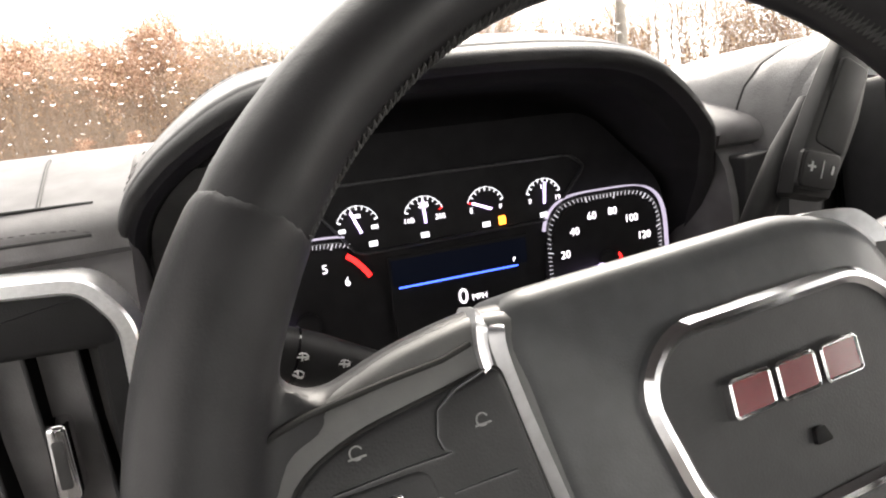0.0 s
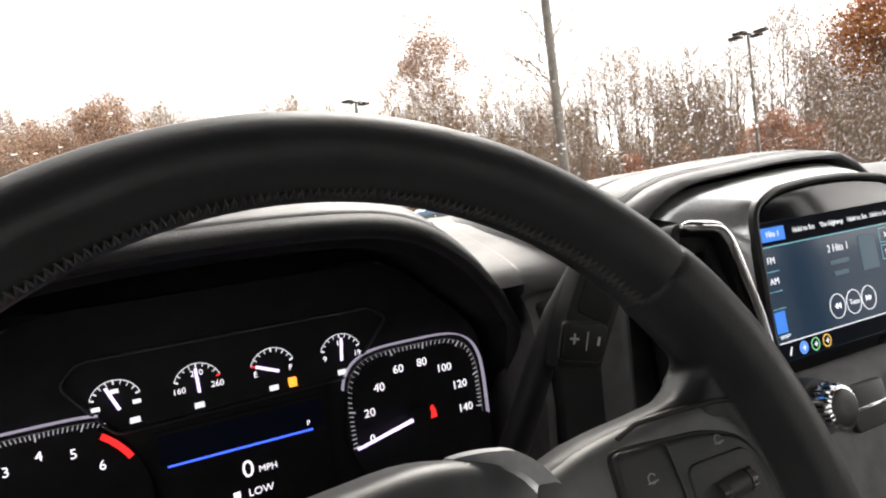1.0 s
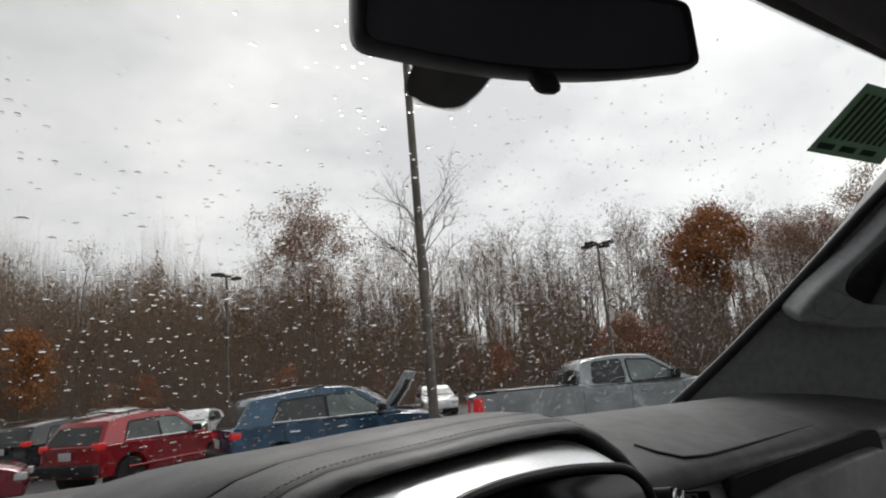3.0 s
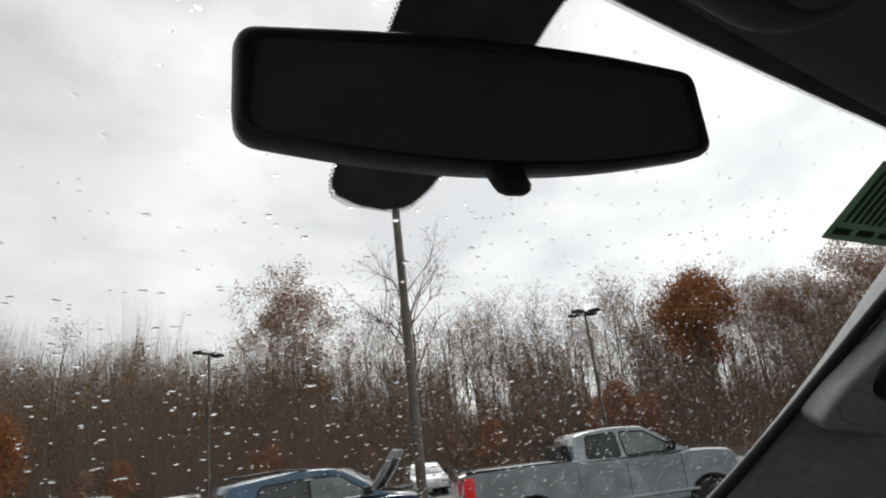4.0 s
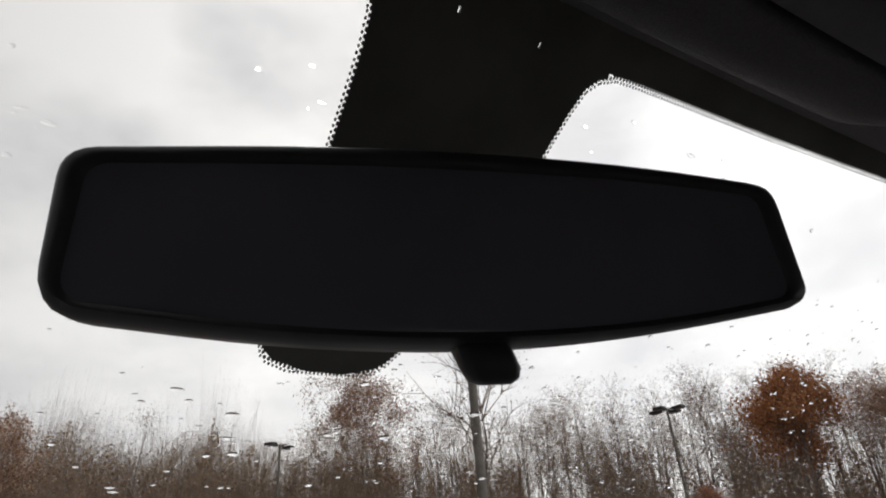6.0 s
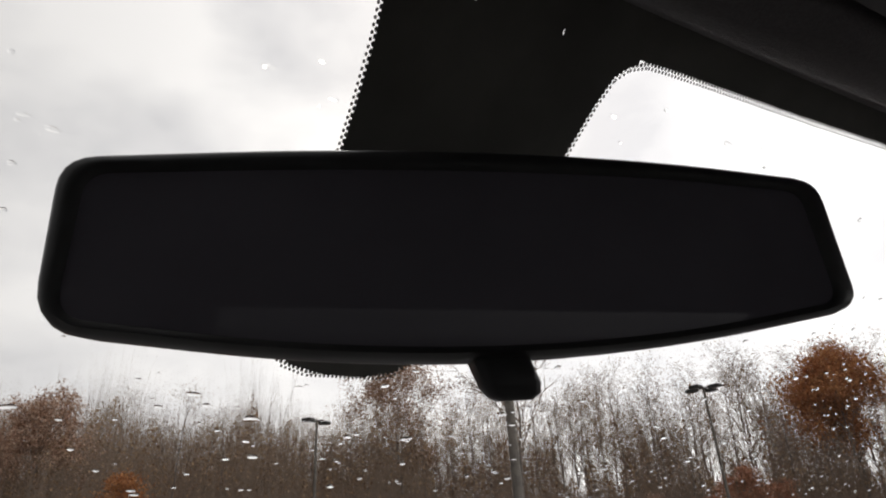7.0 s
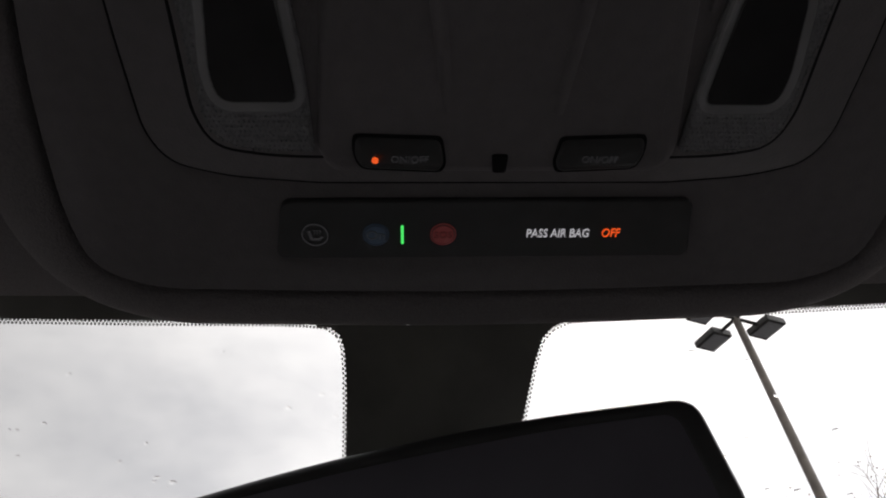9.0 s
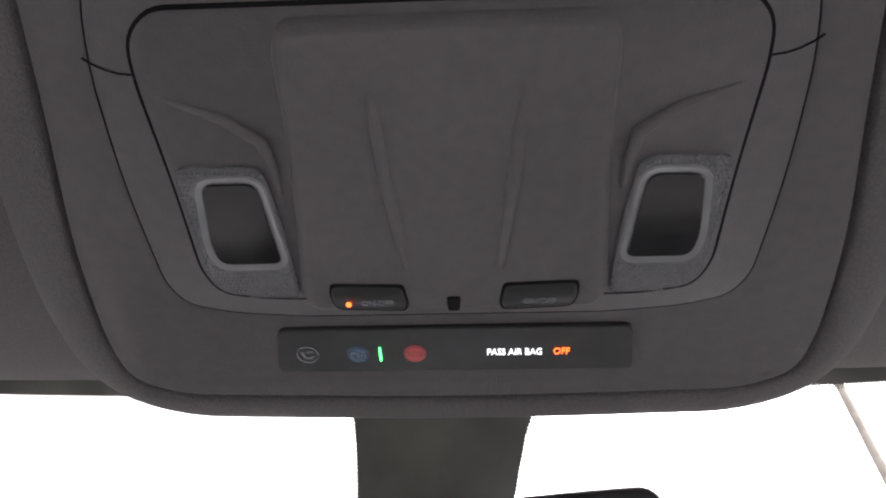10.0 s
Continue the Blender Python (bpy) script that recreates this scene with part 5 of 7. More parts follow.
dpart("horn_pad", wslab(HUBO, -0.007, 0.030, 0.010, 0.008, (0, -0.025)), PADSKIN, wheel, "dark grained horn pad", 50)
# bright trim strips either side of the pad
for s in (-1, 1):
    pth = [(-0.0915, 0.0668), (-0.0948, 0.0630), (-0.0965, 0.0570), (-0.0962, 0.0480), (-0.0945, 0.0320), (-0.0915, 0.0110), (-0.0870, -0.020), (-0.062, -0.085)] if s < 0 else \
        [(0.0400, 0.0672), (0.0560, 0.0618), (0.0652, 0.0545), (0.0718, 0.0420), (0.0750, 0.0240), (0.0762, 0.0080), (0.0730, -0.030), (0.052, -0.085)]
    dense = []
    for a, c in zip(pth, pth[1:]):
        dense += [tuple(Vector(a).lerp(Vector(c), q / 5)) for q in range(5)]
    dense.append(pth[-1])
    dense = [tuple(sum((Vector(dense[min(max(i + d, 0), len(dense) - 1)]) for d in (-2, -1, 0, 1, 2)), Vector((0, 0))) / 5) for i in range(len(dense))]
    nn = len(dense) - 1
    left, right = [], []
    for i, p in enumerate(dense):
        t = (Vector(dense[min(i + 1, nn)]) - Vector(dense[max(i - 1, 0)])).normalized()
        w = 0.0055 if s < 0 else 0.0068 * min(1.0, 0.30 + i / 9)
        left.append((p[0] - t.y * w, p[1] + t.x * w))
        right.append((p[0] + t.y * w, p[1] - t.x * w))
    bm = bmesh.new()
    rings = []
    for i, (l, r) in enumerate(zip(left, right)):
        up = (0.012 if s < 0 else 0.008) * max(0.0, 1 - i / 7) ** 2 + (0.0012 if s < 0 else 0.0040)
        c = ((l[0] + r[0]) / 2, (l[1] + r[1]) / 2)
        rings.append([tuple(WM @ Vector(q)) for q in ((l[0], 0.012, l[1]), (l[0], -0.002 + up, l[1]), (l[0] * 0.8 + c[0] * 0.2, -0.0092 + up, l[1] * 0.8 + c[1] * 0.2), (c[0], -0.0068 + up, c[1]), (r[0] * 0.8 + c[0] * 0.2, -0.0092 + up, r[1] * 0.8 + c[1] * 0.2), (r[0], -0.003 + up, r[1]), (r[0], 0.012, r[1]))])
    loft(bm, rings)
    dpart("trim_strip", bm, STRIP, wheel, "satin silver trim strip", 45)
# spokes with their button fields
for s in (-1, 1):
    so = rounded(([(-0.060, 0.0640, 0.006), (-0.0940, 0.0690, 0.01), (-0.106, 0.0676, 0.012), (-0.124, 0.0645, 0.02), (-0.148, 0.0570, 0.020), (-0.161, 0.0720, 0.016)] if s < 0 else [(0.050, 0.0500, 0.006), (0.088, 0.0572, 0.01), (0.104, 0.0582, 0.012), (0.126, 0.0585, 0.02), (0.143, 0.0590, 0.016), (0.160, 0.0720, 0.010)]) + [(s * 0.171, 0.095, 0.004), (s * 0.188, 0.000, 0.004), (s * 0.172, -0.045, 0.02), (s * 0.120, -0.064, 0.02), (s * 0.058, -0.078, 0.008)], 0.01, 5)
    bm = wslab(so, -0.004, 0.018, 0.008, 0.002, (s * 0.12, 0.0))
    grip = []
    for k in range(41):
        a = s * (54.1 + 73.9 * k / 40)
        grip.append(wring(a, 0.0166))
    loft(bm, grip)
    sp = dpart("grip_spoke", melted(bm, 0.0022, 6), LEATHER, wheel, "black leather grip running into its spoke", 80)
    bm = bmesh.new()
    tube(bm, [WM @ Vector((s * x, y - 0.0017, z)) for x, y, z in ((0.102, -0.0042, 0.0590 if s < 0 else 0.0545), (0.1114, -0.0046, 0.0569), (0.1283, -0.0048, 0.0558), (0.1504, -0.0048, 0.0535), (0.1593, -0.0046, 0.0515), (0.1690, -0.0042, 0.0470), (0.1740, -0.0035, 0.038))], 0.0010, 8)
    dpart("seam", bm, SEAL, sp, "dark leather seam")
    # a paler plate over the spoke paints in the light it catches
    top = [(-0.070, 0.0615), (-0.094, 0.0672), (-0.106, 0.0660), (-0.124, 0.0630)] if s < 0 else [(0.060, 0.0500), (0.088, 0.0555), (0.104, 0.0566), (0.126, 0.0570)]
    co = rounded(top + [(s * 0.146, 0.0560), (s * 0.161, 0.0460), (s * 0.171, 0.0270), (s * 0.173, 0.0), (s * 0.164, -0.036), (s * 0.120, -0.060), (s * 0.062, -0.074)], 0.006, 5)
    dpart("lit_spoke_face", wslab(co, -0.0056, 0.004, 0.006, 0.001, (s * 0.12, 0.0)), SPOKE_SHEEN, sp, "spoke leather made paler for the light it catches", 60)
    fo = rounded([(s * 0.096, 0.0510, 0.004), (s * 0.142, 0.0445, 0.016), (s * 0.160, 0.0360, 0.014), (s * 0.166, 0.010, 0.016), (s * 0.158, -0.022, 0.016), (s * 0.136, -0.042, 0.014), (s * 0.086, -0.046, 0.006)], 0.006, 5)
    dpart("field_gap", wslab(grow(fo, 0.0012), -0.0066, 0.004, 0.001, 0.001, (s * 0.12, 0.0)), SEAL, wheel, "", 50)
    field = dpart("button_field", wslab(fo, -0.0085, 0.004, 0.002, 0.001, (s * 0.12, 0.0)), SWITCH, wheel, "black button field", 50)
    inner = rounded([(s * 0.121, 0.0085, 0.005), (s * 0.158, 0.0100, 0.006), (s * 0.157, 0.0315 if s < 0 else 0.0345, 0.007), (s * 0.124, 0.0315 if s < 0 else 0.0370, 0.005)], 0.005, 4)
    dpart("rocker", wslab(inner, -0.0097, -0.006, 0.0010, 0.0004, (s * 0.14, 0.022)), SWITCH, field, "", 50)
    # seams between the four switches, drawn pale for the highlights along them
    for pl in ([(-0.1010, 0.0510), (-0.1112, 0.0483), (-0.1175, 0.0445), (-0.1194, 0.0380), (-0.1185, 0.0345), (-0.1161, 0.0327), (-0.1323, 0.0329), (-0.1500, 0.0325)], [(-0.1000, 0.0224), (-0.1190, 0.0227)], [(-0.1200, 0.0085), (-0.1140, -0.010), (-0.112, -0.042)], [(-0.0920, -0.010), (-0.1140, -0.010), (-0.162, -0.012)]) if s < 0 else ([(s * 0.1190, 0.0470), (s * 0.1195, 0.0300), (s * 0.1180, 0.0090)], [(s * 0.1590, 0.0090), (s * 0.1640, 0.0040)], [(s * 0.0950, 0.0190), (s * 0.1190, 0.0170)], [(s * 0.1200, 0.0085), (s * 0.1140, -0.010), (s * 0.112, -0.042)], [(s * 0.0920, -0.010), (s * 0.1140, -0.010), (s * 0.162, -0.012)]):
        bm = bmesh.new()
        strip(bm, pl, 0.0005, -0.0099, 0.0030, WM)
        dpart("switch_highlight", bm, GREYM, field, "", 0)
    for k, (x, z) in enumerate(((s * 0.1065, 0.0375), (s * 0.1415, 0.0400), (s * 0.1610, 0.0240), (s * 0.1240, 0.0205), (s * 0.1400, 0.0045), (s * 0.1060, 0.0060), (s * 0.1000, -0.026), (s * 0.138, -0.026))):
        if s > 0 and k == 2:
            continue
        bm = bmesh.new()
        strip(bm, [(x - 0.0024, z), (x + 0.0024, z)], 0.0005, -0.0114, 0.0004, WM)
        strip(bm, arc(x, z + 0.0012, 0.0017, 20, 300, 14), 0.0004, -0.0114, 0.0004, WM)
        dpart("symbol", bm, FAINT_PRINT, field, "", 0)
    for dx in (-0.0075, 0.0075):
        bm = bmesh.new()
        tube(bm, [WM @ Vector((s * 0.142 + dx - 0.0015, -0.0085, 0.0235)), WM @ Vector((s * 0.142 + dx + 0.0015, -0.0085, 0.0235))], 0.0050, 14)
        dpart("roller_end", bm, CHROME, field, "bright chrome roller end")
    bm = bmesh.new()
    tube(bm, [WM @ Vector((s * 0.142 - 0.0055, -0.0085, 0.0235)), WM @ Vector((s * 0.142 + 0.0055, -0.0085, 0.0235))], 0.0047, 14)
    dpart("roller", bm, PLASTIC, field)
dpart("spoke_bottom", wslab(rounded([(-0.052, -0.075), (-0.040, -0.178), (0.040, -0.178), (0.052, -0.075)], 0.006), 0.0, 0.016, 0.005, 0.0, (0, -0.13)), SOFT, wheel, "", 50)
# badge: a bright ring with a plain three-block mark
EM = WM @ pose(-0.002, -0.0155, 0.0135, -3)
eo = rounded([(-0.058, 0.018, 0.016), (-0.042, 0.034, 0.016), (0.042, 0.034, 0.016), (0.058, 0.018, 0.016), (0.051, -0.020, 0.02), (0.036, -0.035, 0.018), (-0.036, -0.035, 0.018), (-0.051, -0.020, 0.02)], 0.01, 5)
bm = bmesh.new()
frame_slab(bm, eo, grow(eo, -0.0058), -0.002, 0.012, 0.002, EM)
dpart("badge_ring", bm, CHROME, wheel, "bright chrome badge ring")
bm = bmesh.new()
slab(bm, grow(eo, -0.005), 0.001, 0.012, 0.0, EM)
dpart("badge_field", bm, SWITCH, wheel, "", 0)
MARKS = [[(x, 0.0005), (x + 0.0168, 0.0005), (x + 0.0188, 0.0125), (x + 0.0020, 0.0125)] for x in (-0.0305, -0.0115, 0.0075)]
for o in MARKS:
    bm = bmesh.new()
    frame_slab(bm, rounded(o, 0.002), grow(rounded(o, 0.002), -0.0012), -0.0032, 0.001, 0.0005, EM)
    e = dpart("mark_edge", bm, CHROME, wheel, "bright edged emblem block")
    bm = bmesh.new()
    slab(bm, grow(rounded(o, 0.002), -0.0010), -0.0026, 0.001, 0.0, EM)
    dpart("mark_fill", bm, RED_ENAMEL, e, "dark red enamel")
bm = bmesh.new()
slab(bm, rounded([(-0.0035, -0.0155), (0.0035, -0.0155), (0.002, -0.0105), (-0.002, -0.0105)], 0.001), -0.0006, 0.002, 0.0, EM)
dpart("badge_tick", bm, GLOSS, wheel)

# ---- rear-view mirror ----
mirror = thing("rearview_mirror", "black rear-view mirror with darkened glass hanging from the windshield", "rear-view mirror", at=(0.020, 0.215, 1.79))
MM = pose(0.0145, 0.147, 1.7790, 9.0, -1.8, -16.4) @ Matrix.Diagonal((0.984, 1.0, 0.985, 1.0)) @ Matrix.Translation((0, 0, -0.0008))
mo = rounded([(-0.1240, 0.0228, 0.010), (-0.055, 0.0287, 0.04), (0.0, 0.0306, 0.05), (0.06, 0.0300, 0.04), (0.1185, 0.0256, 0.010), (0.1245, -0.0215, 0.008), (0.06, -0.0318, 0.04), (0.0, -0.0362, 0.05), (-0.06, -0.0338, 0.04), (-0.1260, -0.0245, 0.012)], 0.012, 5)
# the glass sits low in a bezel that is broad along its top and ends
mg = rounded([(-0.1155, 0.0165, 0.006), (-0.055, 0.0205, 0.04), (0.0, 0.0222, 0.05), (0.06, 0.0220, 0.04), (0.1085, 0.0190, 0.006), (0.1140, -0.0190, 0.006), (0.06, -0.0278, 0.04), (0.0, -0.0318, 0.05), (-0.06, -0.0297, 0.04), (-0.1190, -0.0215, 0.007)], 0.012, 5)
bm = bmesh.new()
rings = [[(x, 0.030, z) for x, z in grow(mo, -0.020)], [(x, 0.026, z) for x, z in grow(mo, -0.010)], [(x, 0.014, z) for x, z in grow(mo, -0.001)], [(x, 0.002, z) for x, z in mo], [(x, -0.003, z) for x, z in grow(mo, -0.0010)], [(x, -0.0052, z) for x, z in grow(mo, -0.0026)],
         [(x, -0.0058, z) for x, z in grow(mg, 0.0022)], [(x, -0.0052, z) for x, z in grow(mg, 0.0006)], [(x, -0.0038, z) for x, z in mg]]
loft(bm, [[tuple(MM @ Vector(p)) for p in r] for r in rings])
dpart("housing", bm, PLASTIC, mirror, "black plastic housing", 50)
bm = bmesh.new()
slab(bm, grow(mg, 0.0004), -0.0044, -0.003, 0.0, MM)
dpart("mirror_glass", bm, MIRROR, mirror, "darkened mirror glass with its dim reflection in the colour", 0)
bm = bmesh.new()
rings = []
for z, w, y0, y1 in ((-0.026, 0.0115, 0.000, 0.012), (-0.035, 0.0105, -0.003, 0.009), (-0.042, 0.0105, -0.005, 0.005), (-0.0450, 0.0090, -0.0040, 0.0038), (-0.0465, 0.0060, -0.0025, 0.0022)):
    rings.append([tuple(MM @ Vector((-0.004 + 0.82 * w * cx + (z + 0.03) * -0.25, (y0 + y1) / 2 + (y1 - y0) / 2 * cy, z))) for cx, cy in ((-1, -0.6), (-0.7, -1), (0.7, -1), (1, -0.6), (1, 0.6), (0.7, 1), (-0.7, 1), (-1, 0.6))])
loft(bm, rings)
dpart("toggle", bm, PLASTIC, mirror, "small black dimming lever", 50)
bm = bmesh.new()
tube(bm, [MM @ Vector((0.0, 0.024, 0.004)), Vector((0.012, 0.188, 1.797)), Vector((0.012, 0.196, 1.801))], [0.012, 0.009, 0.011], 14)
dpart("ball_arm", bm, PLASTIC, mirror)
bm = bmesh.new()
slab(bm, rounded([(-0.017, -0.022), (0.017, -0.022), (0.013, 0.022), (-0.013, 0.022)], 0.006), -0.006, 0.004, 0.003, pose(0.012, 0.1965, 1.8020, -45))
dpart("mount_foot", bm, PLASTIC, mirror)
mirror.matrix_world = UPPER @ mirror.matrix_world

# label on the windshield's upper corner
lab = thing("windshield_label", "dark green printed label stuck on the windshield", "label", at=tuple(glass_at(0.52, 0.16)))
lo = [(0.518, 0.204), (0.541, 0.135), (0.70, 0.118), (0.70, 0.187)]
dpart("sheet", on_glass(lo, -0.0030, -0.0020), LABEL, lab, smooth=0)
for k in range(9):
    x, up = 0.552 + 0.015 * k, -0.0016 * k
    dpart("printed_bar", on_glass([(x, 0.142 + up), (x + 0.007, 0.141 + up), (x - 0.007, 0.186 + up), (x - 0.014, 0.187 + up)], -0.0042, -0.0034), LABELINK, lab, smooth=0)
for k in range(3):
    x, up = 0.532 + 0.050 * k, -0.0052 * k
    dpart("printed_bar", on_glass([(x, 0.1925 + up), (x + 0.035, 0.189 + up), (x + 0.033, 0.195 + up), (x - 0.002, 0.1985 + up)], -0.0042, -0.0034), LABELINK, lab, smooth=0)

# ---- overhead console ----
OX, OY = 0.036, 0.0
ohc = thing("overhead_console", "charcoal overhead console with map lamps, buttons and airbag display", "overhead console", at=(OX, OY, 1.86))


def zc(y):
    """Height of the console's face."""
    return 1.8275 + 0.16 * (0.033 - y)


def ring_at(outline, dz, inset=0.0):
    return [(OX + x, y, zc(y) + dz) for x, y in (grow(outline, -inset) if inset else outline)]


CO = rounded([(-0.1400, 0.028, 0.03), (-0.1370, 0.051, 0.014), (-0.116, 0.0612, 0.02), (0.0, 0.0648, 0.1), (0.116, 0.0612, 0.02), (0.1370, 0.051, 0.014), (0.1400, 0.028, 0.03), (0.1365, -0.015, 0.05), (0.1235, -0.078, 0.03), (0.114, -0.135, 0.02), (-0.114, -0.135, 0.02), (-0.1235, -0.078, 0.03), (-0.1365, -0.015, 0.05)], 0.02, 6)
# cushioned rim that rolls up into the roof lining
bm = bmesh.new()
loft(bm, [ring_at(CO, dz, -out) for dz, out in ((0.050, 0.0300), (0.0200, 0.0300), (0.0165, 0.0292), (0.0130, 0.0272), (0.0090, 0.0235), (0.0052, 0.0190), (0.0022, 0.0140), (0.0002, 0.0090), (-0.0008, 0.0045), (-0.0004, 0.0015), (0.0010, 0.0), (0.004, -0.0010), (0.012, -0.0012))])
dpart("rim", bm, HEADLINER, ohc, "cloth-wrapped rim", 60)
bm = bmesh.new()
loft(bm, [ring_at(CO, 0.020, 0.0026), ring_at(CO, 0.002, 0.0026), ring_at(CO, -0.0012, 0.0036), ring_at(CO, -0.0010, 0.0050), ring_at(CO, -0.0002, 0.0065)])
body = dpart("body", bm, CONSOLE, ohc, "", 50)


def oplate(outline, d0, d1, edge=0.001, r=0.004, n=4):
    """A plate on the console's face, d0 proud of it."""
    o = rounded(outline, r, n)
    b = bmesh.new()
    loft(b, [ring_at(o, -d1), ring_at(o, -d0 + edge), ring_at(o, -d0, edge)])
    return b


# sunk inner panel: groove, then panel
IP = [(0.0812, -0.0954, 0.008), (0.0891, -0.0881, 0.006), (0.0905, -0.0764, 0.01), (0.0891, -0.0423, 0.02), (0.0891, -0.0073, 0.010), (0.0847, 0.0027, 0.008), (0.0701, 0.0054, 0.008), (0.0565, 0.0060, 0.002)]
IP = [(-x, y, r) for x, y, r in IP][::-1] + IP
IP = IP[8:] + IP[:8]
GR = [(0.0780, -0.1305, 0.01), (0.0965, -0.1080, 0.02), (0.1040, -0.0800, 0.02), (0.1064, -0.0379, 0.02), (0.1049, -0.0004, 0.012), (0.0995, 0.0092, 0.008), (0.0833, 0.0139, 0.008), (0.0549, 0.0163, 0.004)]
GR = [(-x, y, r) for x, y, r in GR][::-1] + GR
dpart("panel_surround", oplate(GR, 0.0022, -0.004, 0.0015), CONSOLE, ohc, "", 50)
dpart("panel_joint", oplate([(x * 1.003, y + 0.0003, r) for x, y, r in GR], 0.0012, -0.003, 0.0003), MATT, ohc, "", 50)
for s in (-1, 1):
    bm = bmesh.new()
    tube(bm, [(OX + s * x, y, zc(y) - 0.0021) for x, y in ((0.1040, -0.0825), (0.1018, -0.0808), (0.0985, -0.0790), (0.0950, -0.0778), (0.0905, -0.0772))], 0.0004, 6)
    dpart("cross_joint", bm, MATT, ohc, "", 0)
dpart("inner_joint", oplate(grow([p[:2] for p in IP], 0.0007), 0.0030, -0.002, 0.0003, 0.008), MATT, ohc, "", 50)
dpart("inner_panel", oplate(IP, 0.0040, -0.003, 0.0015), CONSOLE, ohc, "", 50)
SG = [(0.0452, -0.0926, 0.008), (0.0490, -0.0840, 0.006), (0.0490, -0.0554, 0.02), (0.0519, -0.0216, 0.03), (0.0545, 0.0022, 0.004), (0.0506, 0.0095, 0.004), (0.0000, 0.0117, 0.03)]
SG = [(-x, y, r) for x, y, r in SG[:-1]][::-1] + SG[:-1]
bm = bmesh.new()
o = rounded(SG, 0.004, 6)
loft(bm, [ring_at(o, -d, i) for d, i in ((-0.003, 0.0), (0.0042, 0.0), (0.0056, 0.0006), (0.0066, 0.0016), (0.0072, 0.0030), (0.0071, 0.0042), (0.0067, 0.0054))])
dpart("glasses_lid", bm, CONSOLE, ohc, "closed sunglasses holder lid", 28)
for s in (-1, 1):
    bm = bmesh.new()
    tube(bm, [(OX + s * 0.0222, -0.073, zc(-0.073) - 0.0058), (OX + s * 0.0212, -0.060, zc(-0.060) - 0.0060), (OX + s * 0.0196, -0.040, zc(-0.040) - 0.0060), (OX + s * 0.0158, -0.010, zc(-0.010) - 0.0056)], [0.0010, 0.0021, 0.0024, 0.0018], 12)
    dpart("ridge", bm, CONSOLE, ohc)
    bm = bmesh.new()
    tube(bm, [(OX + s * 0.0850, -0.0710, zc(-0.071) - 0.0032), (OX + s * 0.0672, -0.0640, zc(-0.064) - 0.0040), (OX + s * 0.0568, -0.0566, zc(-0.0566) - 0.0043), (OX + s * 0.0552, -0.0475, zc(-0.0475) - 0.0043), (OX + s * 0.0545, -0.038, zc(-0.038) - 0.0040)], [0.0008, 0.0018, 0.0022, 0.0018, 0.0010], 10)
    dpart("crease", bm, CONSOLE, ohc)
    # map lamp
    lo = [(s * 0.0868, -0.0489, 0.004), (s * 0.0587, -0.0489, 0.006), (s * 0.0556, -0.0250, 0.01), (s * 0.0549, 0.0027, 0.002), (s * 0.0772, 0.0017, 0.008), (s * 0.0853, -0.0039, 0.008), (s * 0.0860, -0.0211, 0.01)]
    lm = dpart("map_lamp", oplate(lo, 0.0062, -0.003, 0.0010), LENS, ohc, "ribbed clear map lamp lens", 40)
    wo = [(s * 0.0785, -0.0439, 0.004), (s * 0.0613, -0.0439, 0.004), (s * 0.0584, -0.0131, 0.003), (s * 0.0797, -0.0131, 0.005), (s * 0.0811, -0.0208, 0.006)]
    o = rounded(wo, 0.004, 4)
    bm = bmesh.new()
    n = len(o)
    rings = [ring_at(o, -0.0050, -0.0030), ring_at(o, -0.0066, -0.0028), ring_at(o, -0.0070, -0.0024), ring_at(o, -0.0064, -0.0010), ring_at(o, -0.0060, 0.0), ring_at(o, -0.0050, 0.0)]
    vs = [[bm.verts.new(p) for p in r] for r in rings]
    for a, c in zip(vs, vs[1:] + vs[:1]):
        for i in range(n):
            bm.faces.new((a[i], a[(i + 1) % n], c[(i + 1) % n], c[i]))
    dpart("lamp_rim", bm, LENSEDGE, lm, "polished clear rim")
    dpart("lamp_window", oplate(wo, 0.0068, 0.004, 0.0003), DARKLENS, lm, "dark lamp window")
    # rows of lens beads round the lamp
    bm = bmesh.new()
    ol, ow = rounded(lo, 0.004, 3), grow(rounded(wo, 0.004, 3), 0.0036)
    for ix in range(24):
        for iy in range(36):
            px, py = s * (0.0545 + 0.0014 * ix + (0.0007 if iy % 2 else 0.0)), -0.0492 + 0.0015 * iy
            inside = []
            for poly in (ol, ow):
                hit = False
                for (ax, ay), (bx, by) in zip(poly, poly[1:] + poly[:1]):
                    if (ay > py) != (by > py) and px < (bx - ax) * (py - ay) / (by - ay) + ax:
                        hit = not hit
                inside.append(hit)
            if not inside[0] or inside[1]:
                continue
            z = zc(py) - 0.0060
            tip = bm.verts.new((OX + px, py, z - 0.0008))
            ring = [bm.verts.new((OX + px + 0.0007 * math.cos(t), py + 0.0007 * math.sin(t), z)) for t in (0, 1.57, 3.14, 4.71)]
            for i in range(4):
                bm.faces.new((ring[i], ring[(i + 1) % 4], tip))
    tagged(dpart("bead_fringe", bm, LENS, lm, "", 0), kind="stuff")
    # lamp buttons
    bo = [(s * 0.0427, -0.0033, 0.002), (s * 0.0182, -0.0025, 0.002), (s * 0.0168, 0.0046, 0.002), (s * 0.0182, 0.0076, 0.002), (s * 0.0414, 0.0065, 0.003), (s * 0.0433, 0.0021, 0.003)]
